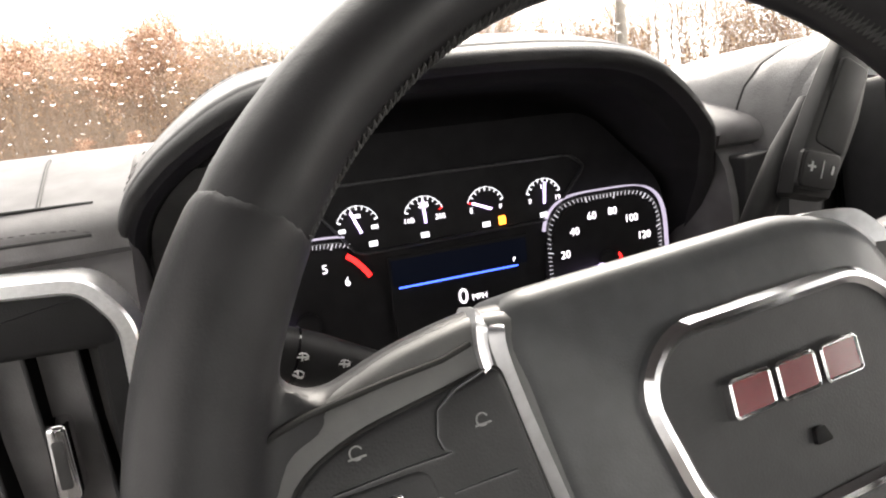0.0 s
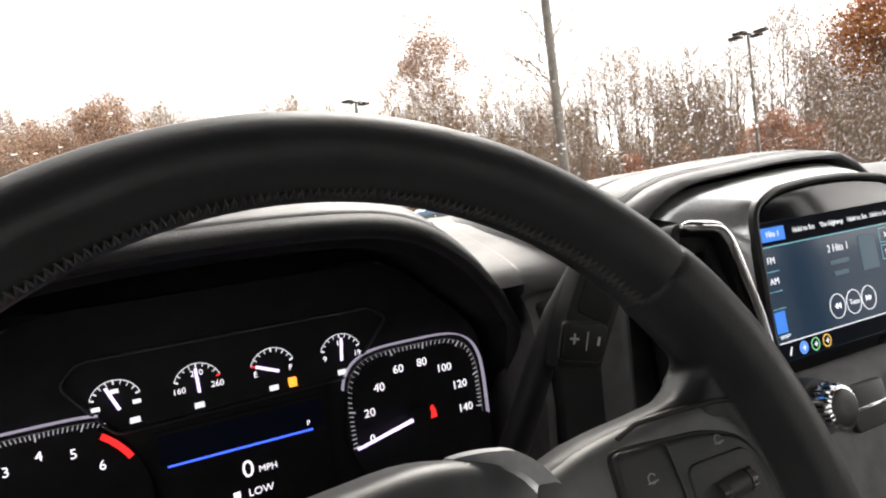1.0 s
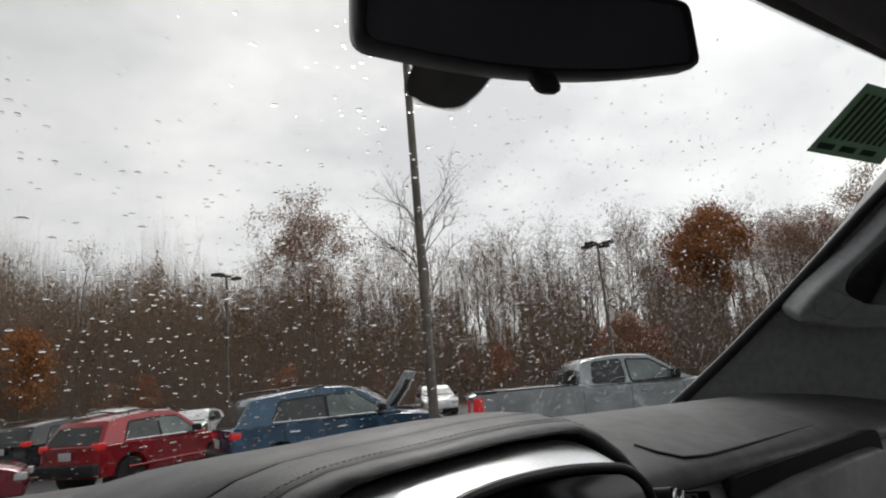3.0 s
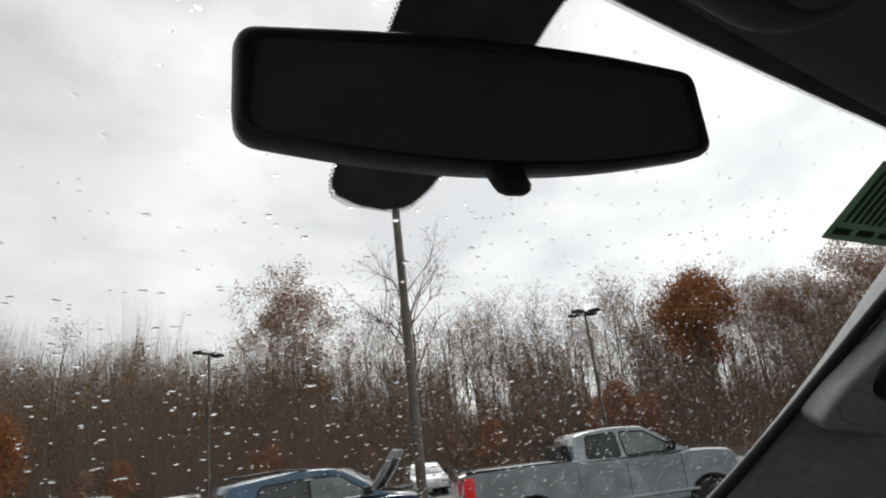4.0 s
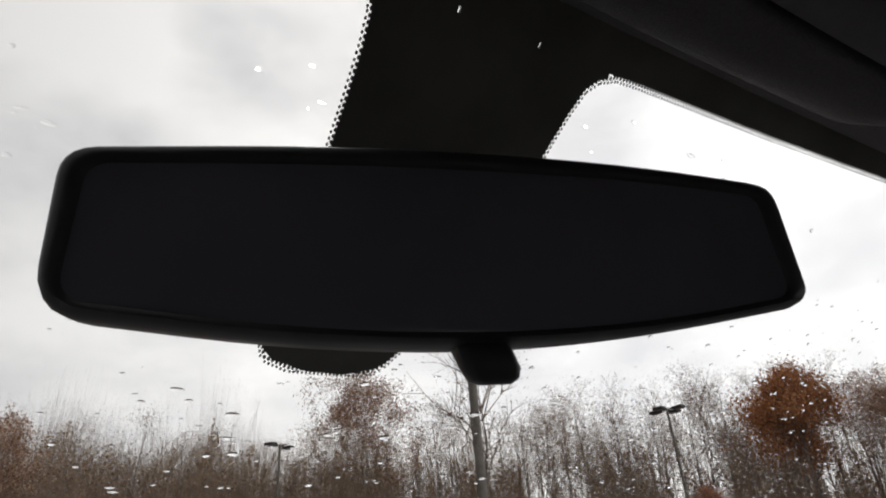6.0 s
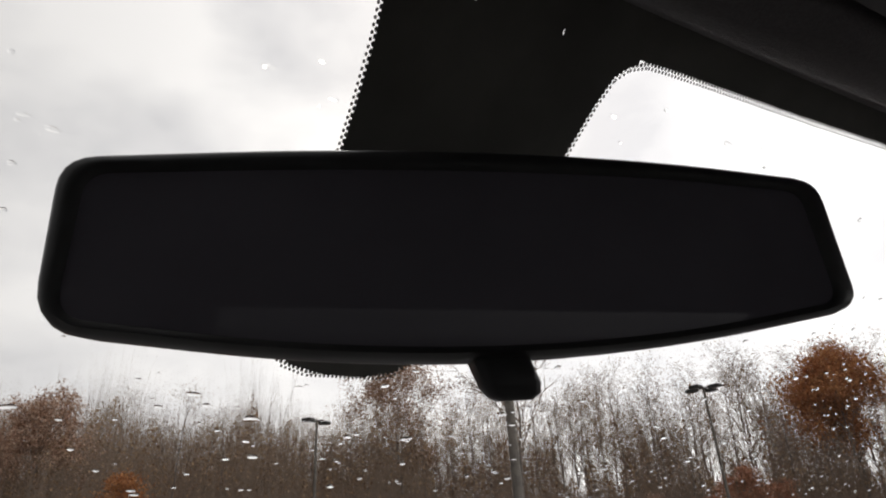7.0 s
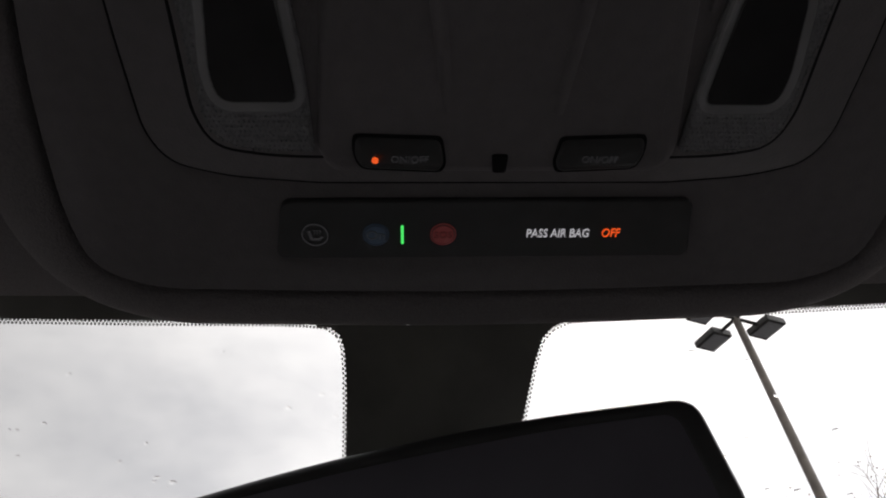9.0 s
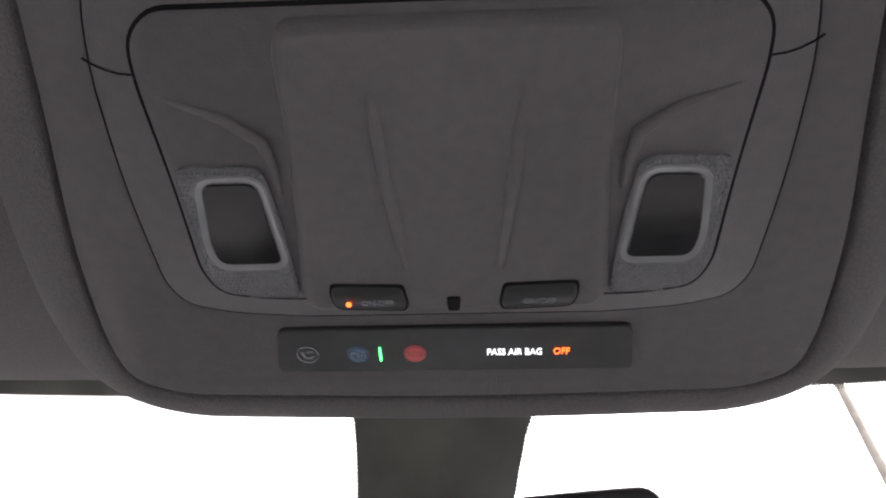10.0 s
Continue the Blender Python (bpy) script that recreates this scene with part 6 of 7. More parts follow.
    dpart("button_joint", oplate([(x + s * (0.0008 if abs(x) > 0.03 else -0.0008), y + (0.0008 if y > 0.0035 else -0.0008), r) for x, y, r in bo], 0.0074, 0.0, 0.0002), MATT, ohc, "", 50)
    bt = dpart("lamp_button", oplate(bo, 0.0088, 0.0, 0.0012), PLASTIC, ohc, "dark push button with faint print", 50)
    DN = pose(OX, 0, 0) @ pose(0, 0.0030, zc(0.0030) - 0.0090, 180 - 9.1)
    local(writing("print", "ON/OFF", 0.0031, DIM_LIT, bt, DN @ pose(s * 0.030 + (0.003 if s < 0 else 0), 0, 0)), bt)
bm = bmesh.new()
lathe(bm, [(0.0010, 0.0), (0.0010, 0.0006), (0.0004, 0.0008)], pose(OX - 0.0372, 0.0030, zc(0.0030) - 0.0090, 180), 12)
dpart("indicator", bm, SIGN_ORANGE, ohc, "lit orange indicator", 0)
dpart("microphone", oplate([(-0.0025, 0.0025, 0.001), (0.0025, 0.0025, 0.001), (0.0020, 0.0083, 0.001), (-0.0020, 0.0083, 0.001)], 0.0078, 0.0, 0.0003), MATT, ohc, "small black microphone slot")
# gloss panel with the emergency buttons and the airbag text
PO = [(-0.0682, 0.0222, 0.004), (0.0665, 0.0222, 0.004), (0.0700, 0.0448, 0.004), (-0.0722, 0.0448, 0.004)]
gp = dpart("button_strip", oplate(PO, 0.0022, -0.002, 0.0005), PLASTIC, ohc, "gloss black strip of round buttons")
DP = pose(OX, 0.0347, zc(0.0347) - 0.0025, 180 - 9.1)
TALL = Matrix.Diagonal((0.95, 1.28, 1.0, 1.0))
local(writing("airbag_text", "PASS AIR BAG", 0.0037, SIGN_WHITE, gp, DP @ pose(0.0227, 0, 0) @ TALL), gp)
local(writing("airbag_state", "OFF", 0.0038, SIGN_ORANGE, gp, DP @ pose(0.0408, 0, 0) @ TALL, label="lit orange letters"), gp)
for x, mt, txt in ((-0.0583, DIM_LIT, ""), (-0.0383, ON_DIM, "On"), (-0.0160, SOS_DIM, "SOS")):
    bm = bmesh.new()
    FLAT = DP @ pose(0, 0, 0, 90)
    strip(bm, arc(x, 0, 0.0042, 0, 345, 24), 0.0004, 0.0, 0.0002, FLAT, closed=True)
    if not txt:
        # a seat seen from the side, with three wavy marks over it
        strip(bm, [(x - 0.0020, -0.0016), (x - 0.0012, 0.0016), (x + 0.0014, 0.0018), (x + 0.0022, 0.0006)], 0.0010, 0.0, 0.0002, FLAT)
        for q in range(3):
            strip(bm, [(x - 0.0002 + 0.0009 * q, -0.0004), (x + 0.0001 + 0.0009 * q, -0.0012), (x - 0.0002 + 0.0009 * q, -0.0020)], 0.0003, 0.0, 0.0002, FLAT)
    else:
        slab(bm, arc(x, 0, 0.0036, 0, 345, 24), 0.0003, 0.0004, 0.0, FLAT)
    dpart("round_button", bm, mt, gp, "", 0)
    if txt:
        local(writing("print", txt, 0.0050 if txt == "On" else 0.0036, FAINT_PRINT if txt == "On" else SOS_INK, gp, DP @ pose(x, 0, 0.0006)), gp)
bm = bmesh.new()
strip(bm, [(-0.0296, -0.0036), (-0.0296, 0.0036)], 0.0009, 0.0, 0.0003, DP @ pose(0, 0, 0, 90))
dpart("indicator", bm, GREEN_LIT, gp, "lit green indicator bar", 0)
ohc.matrix_world = UPPER @ ohc.matrix_world

# ---- rain on the windshield ----
rng = random.Random(5)
bm = bmesh.new()
for k in range(23000):
    x = rng.uniform(-0.75, 0.72)
    v = rng.random() ** 0.75
    if rng.random() > (0.035 + 0.965 * v ** 1.25) * (1 - 0.5 * max(0.0, (v - 0.70) / 0.30)) * (0.70 + 0.50 * min(1.0, max(-0.8, x * 2.2))):
        continue
    # mostly fine beads; some broad drops that have run together
    broad = k % 5 == 0
    r = rng.uniform(0.0009, 0.0019) if broad else 0.00055 + 0.0008 * rng.random() ** 2
    if k % 160 == 0:
        r *= 1.6
    c = glass_point(x, v) + GLASS_N * 0.0052
    ux = Vector((1, 0, rng.uniform(-0.1, 0.1) + 0.5 * max(0.0, x - 0.15))).normalized()
    uy = GLASS_N.cross(ux).normalized()
    sx, sy = r * rng.uniform(1.1, 2.2), r * rng.uniform(0.6, 0.9)
    bend = rng.uniform(-0.25, 0.25) * sy if broad else 0.0
    rings = []
    for f in (1.0, 0.78, 0.45, 0.08):
        rings.append([c + ux * (sx * f * math.cos(t)) + uy * (sy * f * math.sin(t) + bend * math.cos(2 * t) * f) + GLASS_N * (sy * 0.46 * (1 - f * f)) for t in (2 * math.pi * q / 10 for q in range(10))])
    loft(bm, rings)
drops = part("raindrops", bm, WATER, smooth=50)
tagged(drops, "clear raindrops scattered over the windshield", "raindrops", kind="stuff")
drops.visible_shadow = False

# ---- outside: ground, lamp posts ----
LOT = -0.17  # level of the parking lot
bm = bmesh.new()
S = 1500
bm.faces.new([bm.verts.new(p) for p in ((-S, -S, LOT), (S, -S, LOT), (S, S, LOT), (-S, S, LOT))])
tagged(part("ground", bm, ASPHALT, smooth=0), "wet dark asphalt of the parking lot", "ground", kind="structure")
# leaf-covered bank that the wood stands on
def ground_z(d, az=0.0):
    """The hillside's height, steeper and higher towards the driver's side."""
    left = 1 / (1 + math.exp((az - 29) / 4))
    return LOT + max(0.0, 0.16 * (d - 47) if d < 52 else 0.8 + (min(d, 105) - 52) * (0.06 + 0.155 * left))


bm = bmesh.new()
rings = []
for k in range(41):
    a = radians(-50 + 160 * k / 40)
    pr = []
    for d in (46, 47, 49, 52, 57, 62, 70, 80, 95, 105, 150):
        d += math.sin(5 * a)
        pr.append((d * math.sin(a), d * math.cos(a), ground_z(d, math.degrees(a)) + ((0.3 + 0.012 * (d - 50)) * math.sin(11 * a) if d > 50 else 0.004)))
    rings.append(pr)
loft(bm, rings, closed=False)
tagged(part("bank", bm, LITTER), "low bank covered with brown leaf litter", "ground", kind="structure")
for k in range(9):
    bm = bmesh.new()
    x = -6 + 3.0 * k
    block(bm, (x, 22, LOT + 0.004), (0.12, 5.2, 0.008))
    tagged(part("parking_line", bm, PAINTLINE, smooth=0), "white painted parking bay line", "road marking", "parking lines", kind="structure")


def lamp_post(x, y, h, turn, heads, label):
    p = thing("lamp_post", label, "lamp post", "parking lot lamp posts", at=(x, y, LOT), turn=turn)
    b = bmesh.new()
    lathe(b, [(0.16, 0.0), (0.16, 0.03), (0.115, 0.05), (0.105, 0.3), (0.075, h - 0.2), (0.06, h)], None, 16)
    part("pole", b, POLE, p, "tapered steel pole")
    b = bmesh.new()
    lathe(b, [(0.30, 0.0), (0.30, 0.55), (0.27, 0.60), (0.11, 0.60)], None, 20)
    part("concrete_base", b, LAMPGLASS, p, "round concrete base")
    b = bmesh.new()
    tube(b, [(-0.75, 0, h - 0.10), (0.75, 0, h - 0.10)], 0.04, 8)
    tube(b, [(0, -0.5, h - 0.10), (0, 0.5, h - 0.10)], 0.04, 8)
    part("crossarm", b, DARKSTEEL, p, "steel crossarm")
    for hx, hy in heads:
        b = bmesh.new()
        block(b, (hx, hy, h - 0.12), (0.52, 0.62, 0.16), 0.03)
        hd = part("floodlight", b, DARKSTEEL, p, "dark rectangular floodlight")
        b = bmesh.new()
        block(b, (hx, hy, h - 0.206), (0.42, 0.50, 0.012), 0.01)
        part("lens", b, LAMPGLASS, hd, "pale lamp glass")
    return p


FOUR = [(-0.85, 0.0), (0.85, 0.0), (0.0, -0.75), (0.0, 0.75)]
lamp_post(7.08, 10.2, 10.07, 20, FOUR, "tall steel lamp post with four floodlights")
lamp_post(12.3, 38.8, 9.4, 35, [(-0.85, 0.0), (0.85, 0.0)], "far steel lamp post with two floodlights")
lamp_post(31.1, 24.6, 9.4, 10, FOUR, "far steel lamp post with four floodlights")


# ---- cars ----
def wheel_mesh(car, x, y, r=0.34, w=0.22):
    s = 1 if y > 0 else -1
    b = bmesh.new()
    lathe(b, [(r * 0.62, -w / 2), (r * 0.96, -w / 2), (r, -w / 2 + 0.03), (r, w / 2 - 0.03), (r * 0.96, w / 2), (r * 0.62, w / 2)], pose(x, y, r, 90), 24)
    t = part("wheel", b, TYRE, car, "black tyre on alloy rim")
    b = bmesh.new()
    m = pose(x, y + s * (w / 2 - 0.03), r, -90 * s)
    lathe(b, [(r * 0.64, -0.03), (r * 0.64, 0.02), (r * 0.58, 0.025), (r * 0.55, 0.0), (r * 0.1, 0.0)], m, 24)
    for k in range(6):
        a = 2 * math.pi * k / 6
        loft(b, [[tuple(m @ Vector((math.cos(a) * d - math.sin(a) * wd, math.sin(a) * d + math.cos(a) * wd, z))) for wd, z in ((-0.035, 0.0), (-0.02, 0.028), (0.02, 0.028), (0.035, 0.0))] for d in (r * 0.08, r * 0.6)])
    part("rim", b, ALLOY, t, "silver alloy rim")


def car(name, label, category, paint, tail, front, kind_of, width=1.86, trim=True):
    """A car along local x from its tail (0) to its nose (L), drawn from its side view: shares of the length, heights in metres."""
    tail, front = Vector(tail), Vector(front)
    L, hw = (front - tail).length, width / 2
    top, roof, panes, axles, r, sill = kind_of["top"], kind_of["roof"], kind_of["panes"], kind_of["axles"], kind_of["r"], kind_of["sill"]
    e = thing(name, label, category, at=(tail.x, tail.y, LOT), turn=math.degrees(math.atan2(front.y - tail.y, front.x - tail.x)))
    # lower body with its wheel arches
    out = smooth_run([(f * L, z) for f, z in top], 3)
    out += [(L * 0.985, sill + 0.05)]
    for f in reversed(axles):
        out += [(f * L + 1.15 * r * math.cos(a), r + 1.15 * r * math.sin(a)) for a in (math.pi * k / 12 for k in range(13)) if r + 1.15 * r * math.sin(a) > sill]
    out += [(0.02 * L, sill + 0.08)]
    b = bmesh.new()
    loft(b, [[(x, -hw, z) for x, z in grow(out, -0.035)], [(x, -hw + 0.07, z) for x, z in out], [(x, hw - 0.07, z) for x, z in out], [(x, hw, z) for x, z in grow(out, -0.035)]])
    for v in b.verts:
        v.co.y *= 1 - 0.10 * (max(0.0, 0.45 - v.co.x) / 0.45) ** 2 - 0.14 * (max(0.0, v.co.x - L + 0.7) / 0.7) ** 2
    part("body", b, paint, e, "painted body", 30)
    belt = min(roof[0][1], roof[-1][1])

    def half(z):
        return hw * 0.95 - max(0.0, z - belt) * 0.34

    g = smooth_run([(f * L, z) for f, z in roof], 3)
    b = bmesh.new()
    loft(b, [[(x, s * (half(z) - i), z) for x, z in (grow(g, -0.03) if i == 0 else g)] for s, i in ((-1, 0.0), (-1, 0.07), (1, 0.07), (1, 0.0))])
    part("cabin", b, paint, e, "painted cabin with pillars and roof", 30)
    for s in (-1, 1):
        for k, pane in enumerate(panes):
            poly = rounded([(f * L, z) for f, z in pane], 0.04, 3)
            b = bmesh.new()
            loft(b, [[(x, s * (half(z) + 0.006), z) for x, z in poly], [(x, s * (half(z) - 0.02), z) for x, z in poly]])
            fr = grow(poly, 0.035)
            w = bmesh.new()
            loft(w, [[(x, s * (half(z) + 0.003), z) for x, z in fr], [(x, s * (half(z) - 0.02), z) for x, z in fr]])
            part("window_surround", w, TYRE, e, "black window surround", 0)
            part("side_window", b, BRIGHT_PANE if k == len(panes) - 1 else CARGLASS, e, "side window beaded with rain", 0)
        x0, x1 = min(f for f, _ in panes[0]) * L, max(f for f, _ in panes[-1]) * L
        z0 = panes[0][0][1] - 0.03
        if trim:
            b = bmesh.new()
            tube(b, [(x0 + 0.12, s * (half(z0 + 0.2) + 0.004), z0 + 0.20), (x0 - 0.03, s * (half(z0) + 0.012), z0 + 0.01), (x1, s * (half(z0) + 0.012), z0)], 0.014, 6)
            part("window_trim", b, CHROME, e, "bright window trim")
        for fx in (panes[0][0][0] + 0.06, panes[-1][0][0] + 0.03):
            b = bmesh.new()
            block(b, (fx * L + 0.1, s * hw, belt - 0.13), (0.22, 0.05, 0.035), 0.01)
            part("door_handle", b, CHROME if trim else paint, e, "door handle")
        xd = panes[-1][0][0] * L - 0.05
        for x in (xd, xd + 1.02, xd - 0.92):
            b = bmesh.new()
            block(b, (x, s * (hw - 0.003), (sill + belt) / 2 + 0.02), (0.010, 0.012, belt - sill - 0.12))
            part("door_joint", b, TYRE, e)
        b = bmesh.new()
        tube(b, [(x0, s * (hw + 0.002), sill + 0.22), (x1 + 0.25, s * (hw + 0.002), sill + 0.24)], 0.03, 8)
        part("sill_moulding", b, paint, e)
        b = bmesh.new()
        block(b, (x1 - 0.12, s * (half(z0) + 0.12), z0 + 0.09), (0.12, 0.20, 0.16), 0.04)
        part("door_mirror", b, TYRE, e, "dark door mirror")
        b = bmesh.new()
        tx, tz, th = kind_of["tail"]
        block(b, (tx + 0.01, s * (hw * 0.83), tz), (0.20, hw * 0.22, th), 0.03)
        part("tail_lamp", b, TAIL, e, "red tail lamp")
        b = bmesh.new()
        block(b, (L - 0.14, s * hw * 0.74, top[-2][1] - 0.10), (0.26, 0.34, 0.13), 0.03)
        part("headlamp", b, HEADLAMP, e, "clear headlamp")
        for f in axles:
            wheel_mesh(e, f * L, s * (hw - 0.13), r)
            b = bmesh.new()
            lathe(b, [(r * 1.13, -0.12), (r * 1.13, 0.0), (r * 0.5, 0.0)], pose(f * L, s * (hw - 0.26), r, -90 * s), 24)
            part("wheel_well", b, TYRE, e, "dark wheel well")
    # glass of the two ends
    for a, c, sg in ((g[0], g[len(g) // 4], -1), (g[-1], g[-len(g) // 4], 1)):
        p, q = Vector((a[0], 0, a[1])).lerp(Vector((c[0], 0, c[1])), 0.12), Vector((a[0], 0, a[1])).lerp(Vector((c[0], 0, c[1])), 0.82)
        n = Vector((sg * abs(q.z - p.z), 0, abs(q.x - p.x))).normalized() * 0.014
        quad = [(p.x, -half(p.z) + 0.10, p.z), (p.x, half(p.z) - 0.10, p.z), (q.x, half(q.z) - 0.12, q.z), (q.x, -half(q.z) + 0.12, q.z)]
        b = bmesh.new()
        loft(b, [[tuple(Vector(v) + n) for v in quad], [tuple(Vector(v) - n) for v in quad]])
        part("rear_window" if sg < 0 else "windscreen", b, CARGLASS, e, "dark glass", 0)
    b = bmesh.new()
    block(b, (-0.03, 0, 0.55), (0.16, width * 0.94, 0.24), 0.05)
    part("rear_bumper", b, TYRE if not kind_of.get("bed") else DARKSTEEL, e, "dark rear bumper")
    b = bmesh.new()
    block(b, (-0.06, 0, 0.84), (0.03, 0.32, 0.16), 0.01)
    part("number_plate", b, PRINT, e, "white number plate")
    if kind_of.get("bed"):
        f0, f1 = kind_of["bed"]
        zb = top[2][1]
        for s in (-1, 1):
            b = bmesh.new()
            block(b, ((f0 + f1) / 2 * L, s * (hw - 0.07), zb + 0.008), ((f1 - f0) * L, 0.12, 0.03), 0.01)
            part("bed_rail", b, TYRE, e, "black bed rail cap")
        # a flat black sheet stands for the bed's inside
        b = bmesh.new()
        block(b, ((f0 + f1) / 2 * L, 0, zb - 0.01), ((f1 - f0) * L - 0.05, width * 0.80, 0.03), 0.01)
        part("bed_inside", b, TYRE, e, "flat black sheet in place of the bed's inside")
        # a plain block stands for the dark shape at the cab's back
        b = bmesh.new()
        block(b, (f1 * L - 0.04, 0, zb + 0.14), (0.16, width * 0.70, 0.30), 0.05)
        part("cab_back_block", b, TYRE, e, "dark block behind the cab")
    elif trim:
        for s in (-1, 1):
            b = bmesh.new()
            zr = max(z for _, z in roof)
            tube(b, [(roof[2][0] * L + 0.1, s * (half(zr) - 0.06), zr + 0.0), (roof[3][0] * L, s * (half(zr) - 0.06), zr + 0.045), (roof[-3][0] * L - 0.2, s * (half(zr) - 0.06), zr + 0.01)], 0.018, 8)
            part("roof_rail", b, DARKSTEEL, e)
    if kind_of.get("open"):
        hx, hz = kind_of["open"]
        b = bmesh.new()
        m = pose(hx * L, 0, hz, 0, 36, 0)
        slab(b, rounded([(-0.07, 0.0), (0.06, 0.0), (0.09, 0.7), (0.02, 1.25), (-0.05, 1.25), (-0.03, 0.7)], 0.03, 3), -width * 0.42, width * 0.42, 0.03, m)
        hood = part("open_hood", b, paint, e, "raised hood")
        b = bmesh.new()
        slab(b, rounded([(0.066, 0.10), (0.094, 0.70), (0.060, 1.0), (0.020, 1.0), (0.020, 0.10)], 0.008, 3), -width * 0.22, width * 0.22, 0.01, m)
        part("insulation", b, TYRE, hood, "dark lining under the hood")
        b = bmesh.new()
        block(b, (hx * L + 0.45, 0, hz - 0.06), (0.8, width * 0.7, 0.16), 0.05)
        part("engine", b, DARKSTEEL, e, "dark engine in its bay")
    return e


def paint(name, c, metal=0.3):
    return material(name, c, 0.22, metal=metal, var=0.08, vscale=3, coat=0.8, big=0.15, bigscale=1.5)


RED, DRED, BLUE, GREY, WHITE, SILV, BLACK = (paint("red_car_paint", (0.34, 0.014, 0.022)), paint("maroon_car_paint", (0.17, 0.010, 0.022)), paint("blue_car_paint", (0.022, 0.075, 0.14)), paint("grey_car_paint", (0.36, 0.39, 0.405)),
                                             paint("white_car_paint", (0.75, 0.75, 0.75), 0), paint("silver_car_paint", (0.45, 0.46, 0.48)), paint("black_car_paint", (0.015, 0.015, 0.017)))
SUV = dict(top=[(0.0, 0.62), (0.004, 0.95), (0.03, 1.10), (0.30, 1.10), (0.66, 1.08), (0.74, 1.08), (0.88, 1.00), (0.97, 0.86), (0.995, 0.62)], sill=0.30, axles=(0.19, 0.80), r=0.36, tail=(0.10, 1.00, 0.14),
           roof=[(0.012, 1.06), (0.075, 1.52), (0.11, 1.63), (0.30, 1.74), (0.44, 1.75), (0.55, 1.66), (0.735, 1.07)],
           panes=[[(0.165, 1.16), (0.205, 1.52), (0.385, 1.57), (0.385, 1.13)], [(0.40, 1.13), (0.40, 1.57), (0.53, 1.55), (0.655, 1.14)]])
SEDAN = dict(top=[(0.0, 0.60), (0.006, 0.88), (0.04, 1.02), (0.20, 1.02), (0.60, 0.98), (0.74, 0.96), (0.90, 0.84), (0.975, 0.72), (0.995, 0.52)], sill=0.26, axles=(0.19, 0.81), r=0.33, tail=(0.10, 0.92, 0.13),
             roof=[(0.06, 0.99), (0.18, 1.30), (0.26, 1.42), (0.38, 1.46), (0.48, 1.45), (0.57, 1.36), (0.74, 0.96)],
             panes=[[(0.21, 1.06), (0.27, 1.32), (0.40, 1.37), (0.40, 1.04)], [(0.415, 1.04), (0.415, 1.37), (0.52, 1.34), (0.66, 1.03)]])
TRUCK = dict(top=[(0.0, 0.70), (0.004, 1.22), (0.015, 1.41), (0.38, 1.43), (0.44, 1.36), (0.73, 1.35), (0.81, 1.38), (0.94, 1.33), (0.988, 1.17), (0.996, 0.80)], sill=0.46, axles=(0.23, 0.865), r=0.42, tail=(0.09, 1.12, 0.42), bed=(0.01, 0.385),
             roof=[(0.388, 1.34), (0.405, 1.78), (0.44, 1.885), (0.53, 1.925), (0.63, 1.905), (0.69, 1.82), (0.815, 1.35)],
             panes=[[(0.445, 1.44), (0.455, 1.79), (0.555, 1.81), (0.56, 1.41)], [(0.585, 1.41), (0.58, 1.81), (0.665, 1.77), (0.765, 1.42)]])


def raised(kind_of, f):
    """The same car with its heights scaled."""
    return dict(kind_of, top=[(a, z * f) for a, z in kind_of["top"]], roof=[(a, z * f) for a, z in kind_of["roof"]], panes=[[(a, z * f) for a, z in p] for p in kind_of["panes"]])


OPENED = dict(SUV, open=(0.72, 1.06))
car("pickup_truck", "wet silver-grey crew-cab pickup truck parked side-on", "pickup truck", GREY, (7.85, 10.00), (12.14, 7.00), TRUCK, 2.0, False)
car("blue_suv", "wet dark blue family SUV parked in the lot", "car", BLUE, (3.88, 13.30), (8.95, 12.85), raised(SUV, 1.03), 1.95)
car("red_suv", "wet red compact SUV seen from behind", "car", RED, (1.40, 15.30), (4.95, 17.50), raised(SUV, 0.93), 1.84)
car("maroon_car", "wet maroon car parked beside the red one", "car", DRED, (-3.60, 15.20), (0.75, 14.60), raised(SUV, 0.92), 1.84)
car("silver_car", "silver car with its hood raised", "car", SILV, (7.46, 18.49), (10.64, 15.31), OPENED, 1.85)
car("white_hatchback", "white car parked far off in the lot", "car", WHITE, (8.7, 30.6), (6.6, 27.6), raised(SUV, 0.80), 1.8)
car("white_van", "white car far off behind the red ones", "car", WHITE, (3.4, 25.0), (5.2, 28.6), SUV, 1.85)
car("white_car", "white car parked far off near the wood", "car", WHITE, (20.6, 29.4), (18.6, 25.6), raised(SUV, 0.86), 1.85)
car("black_car", "black car parked behind the maroon one", "car", BLACK, (0.5, 21.2), (4.0, 23.6), raised(SUV, 0.9), 1.8)
car("grey_car", "grey car parked in the far row", "car", SILV, (-4.6, 22.0), (-0.9, 23.2), SEDAN, 1.8)


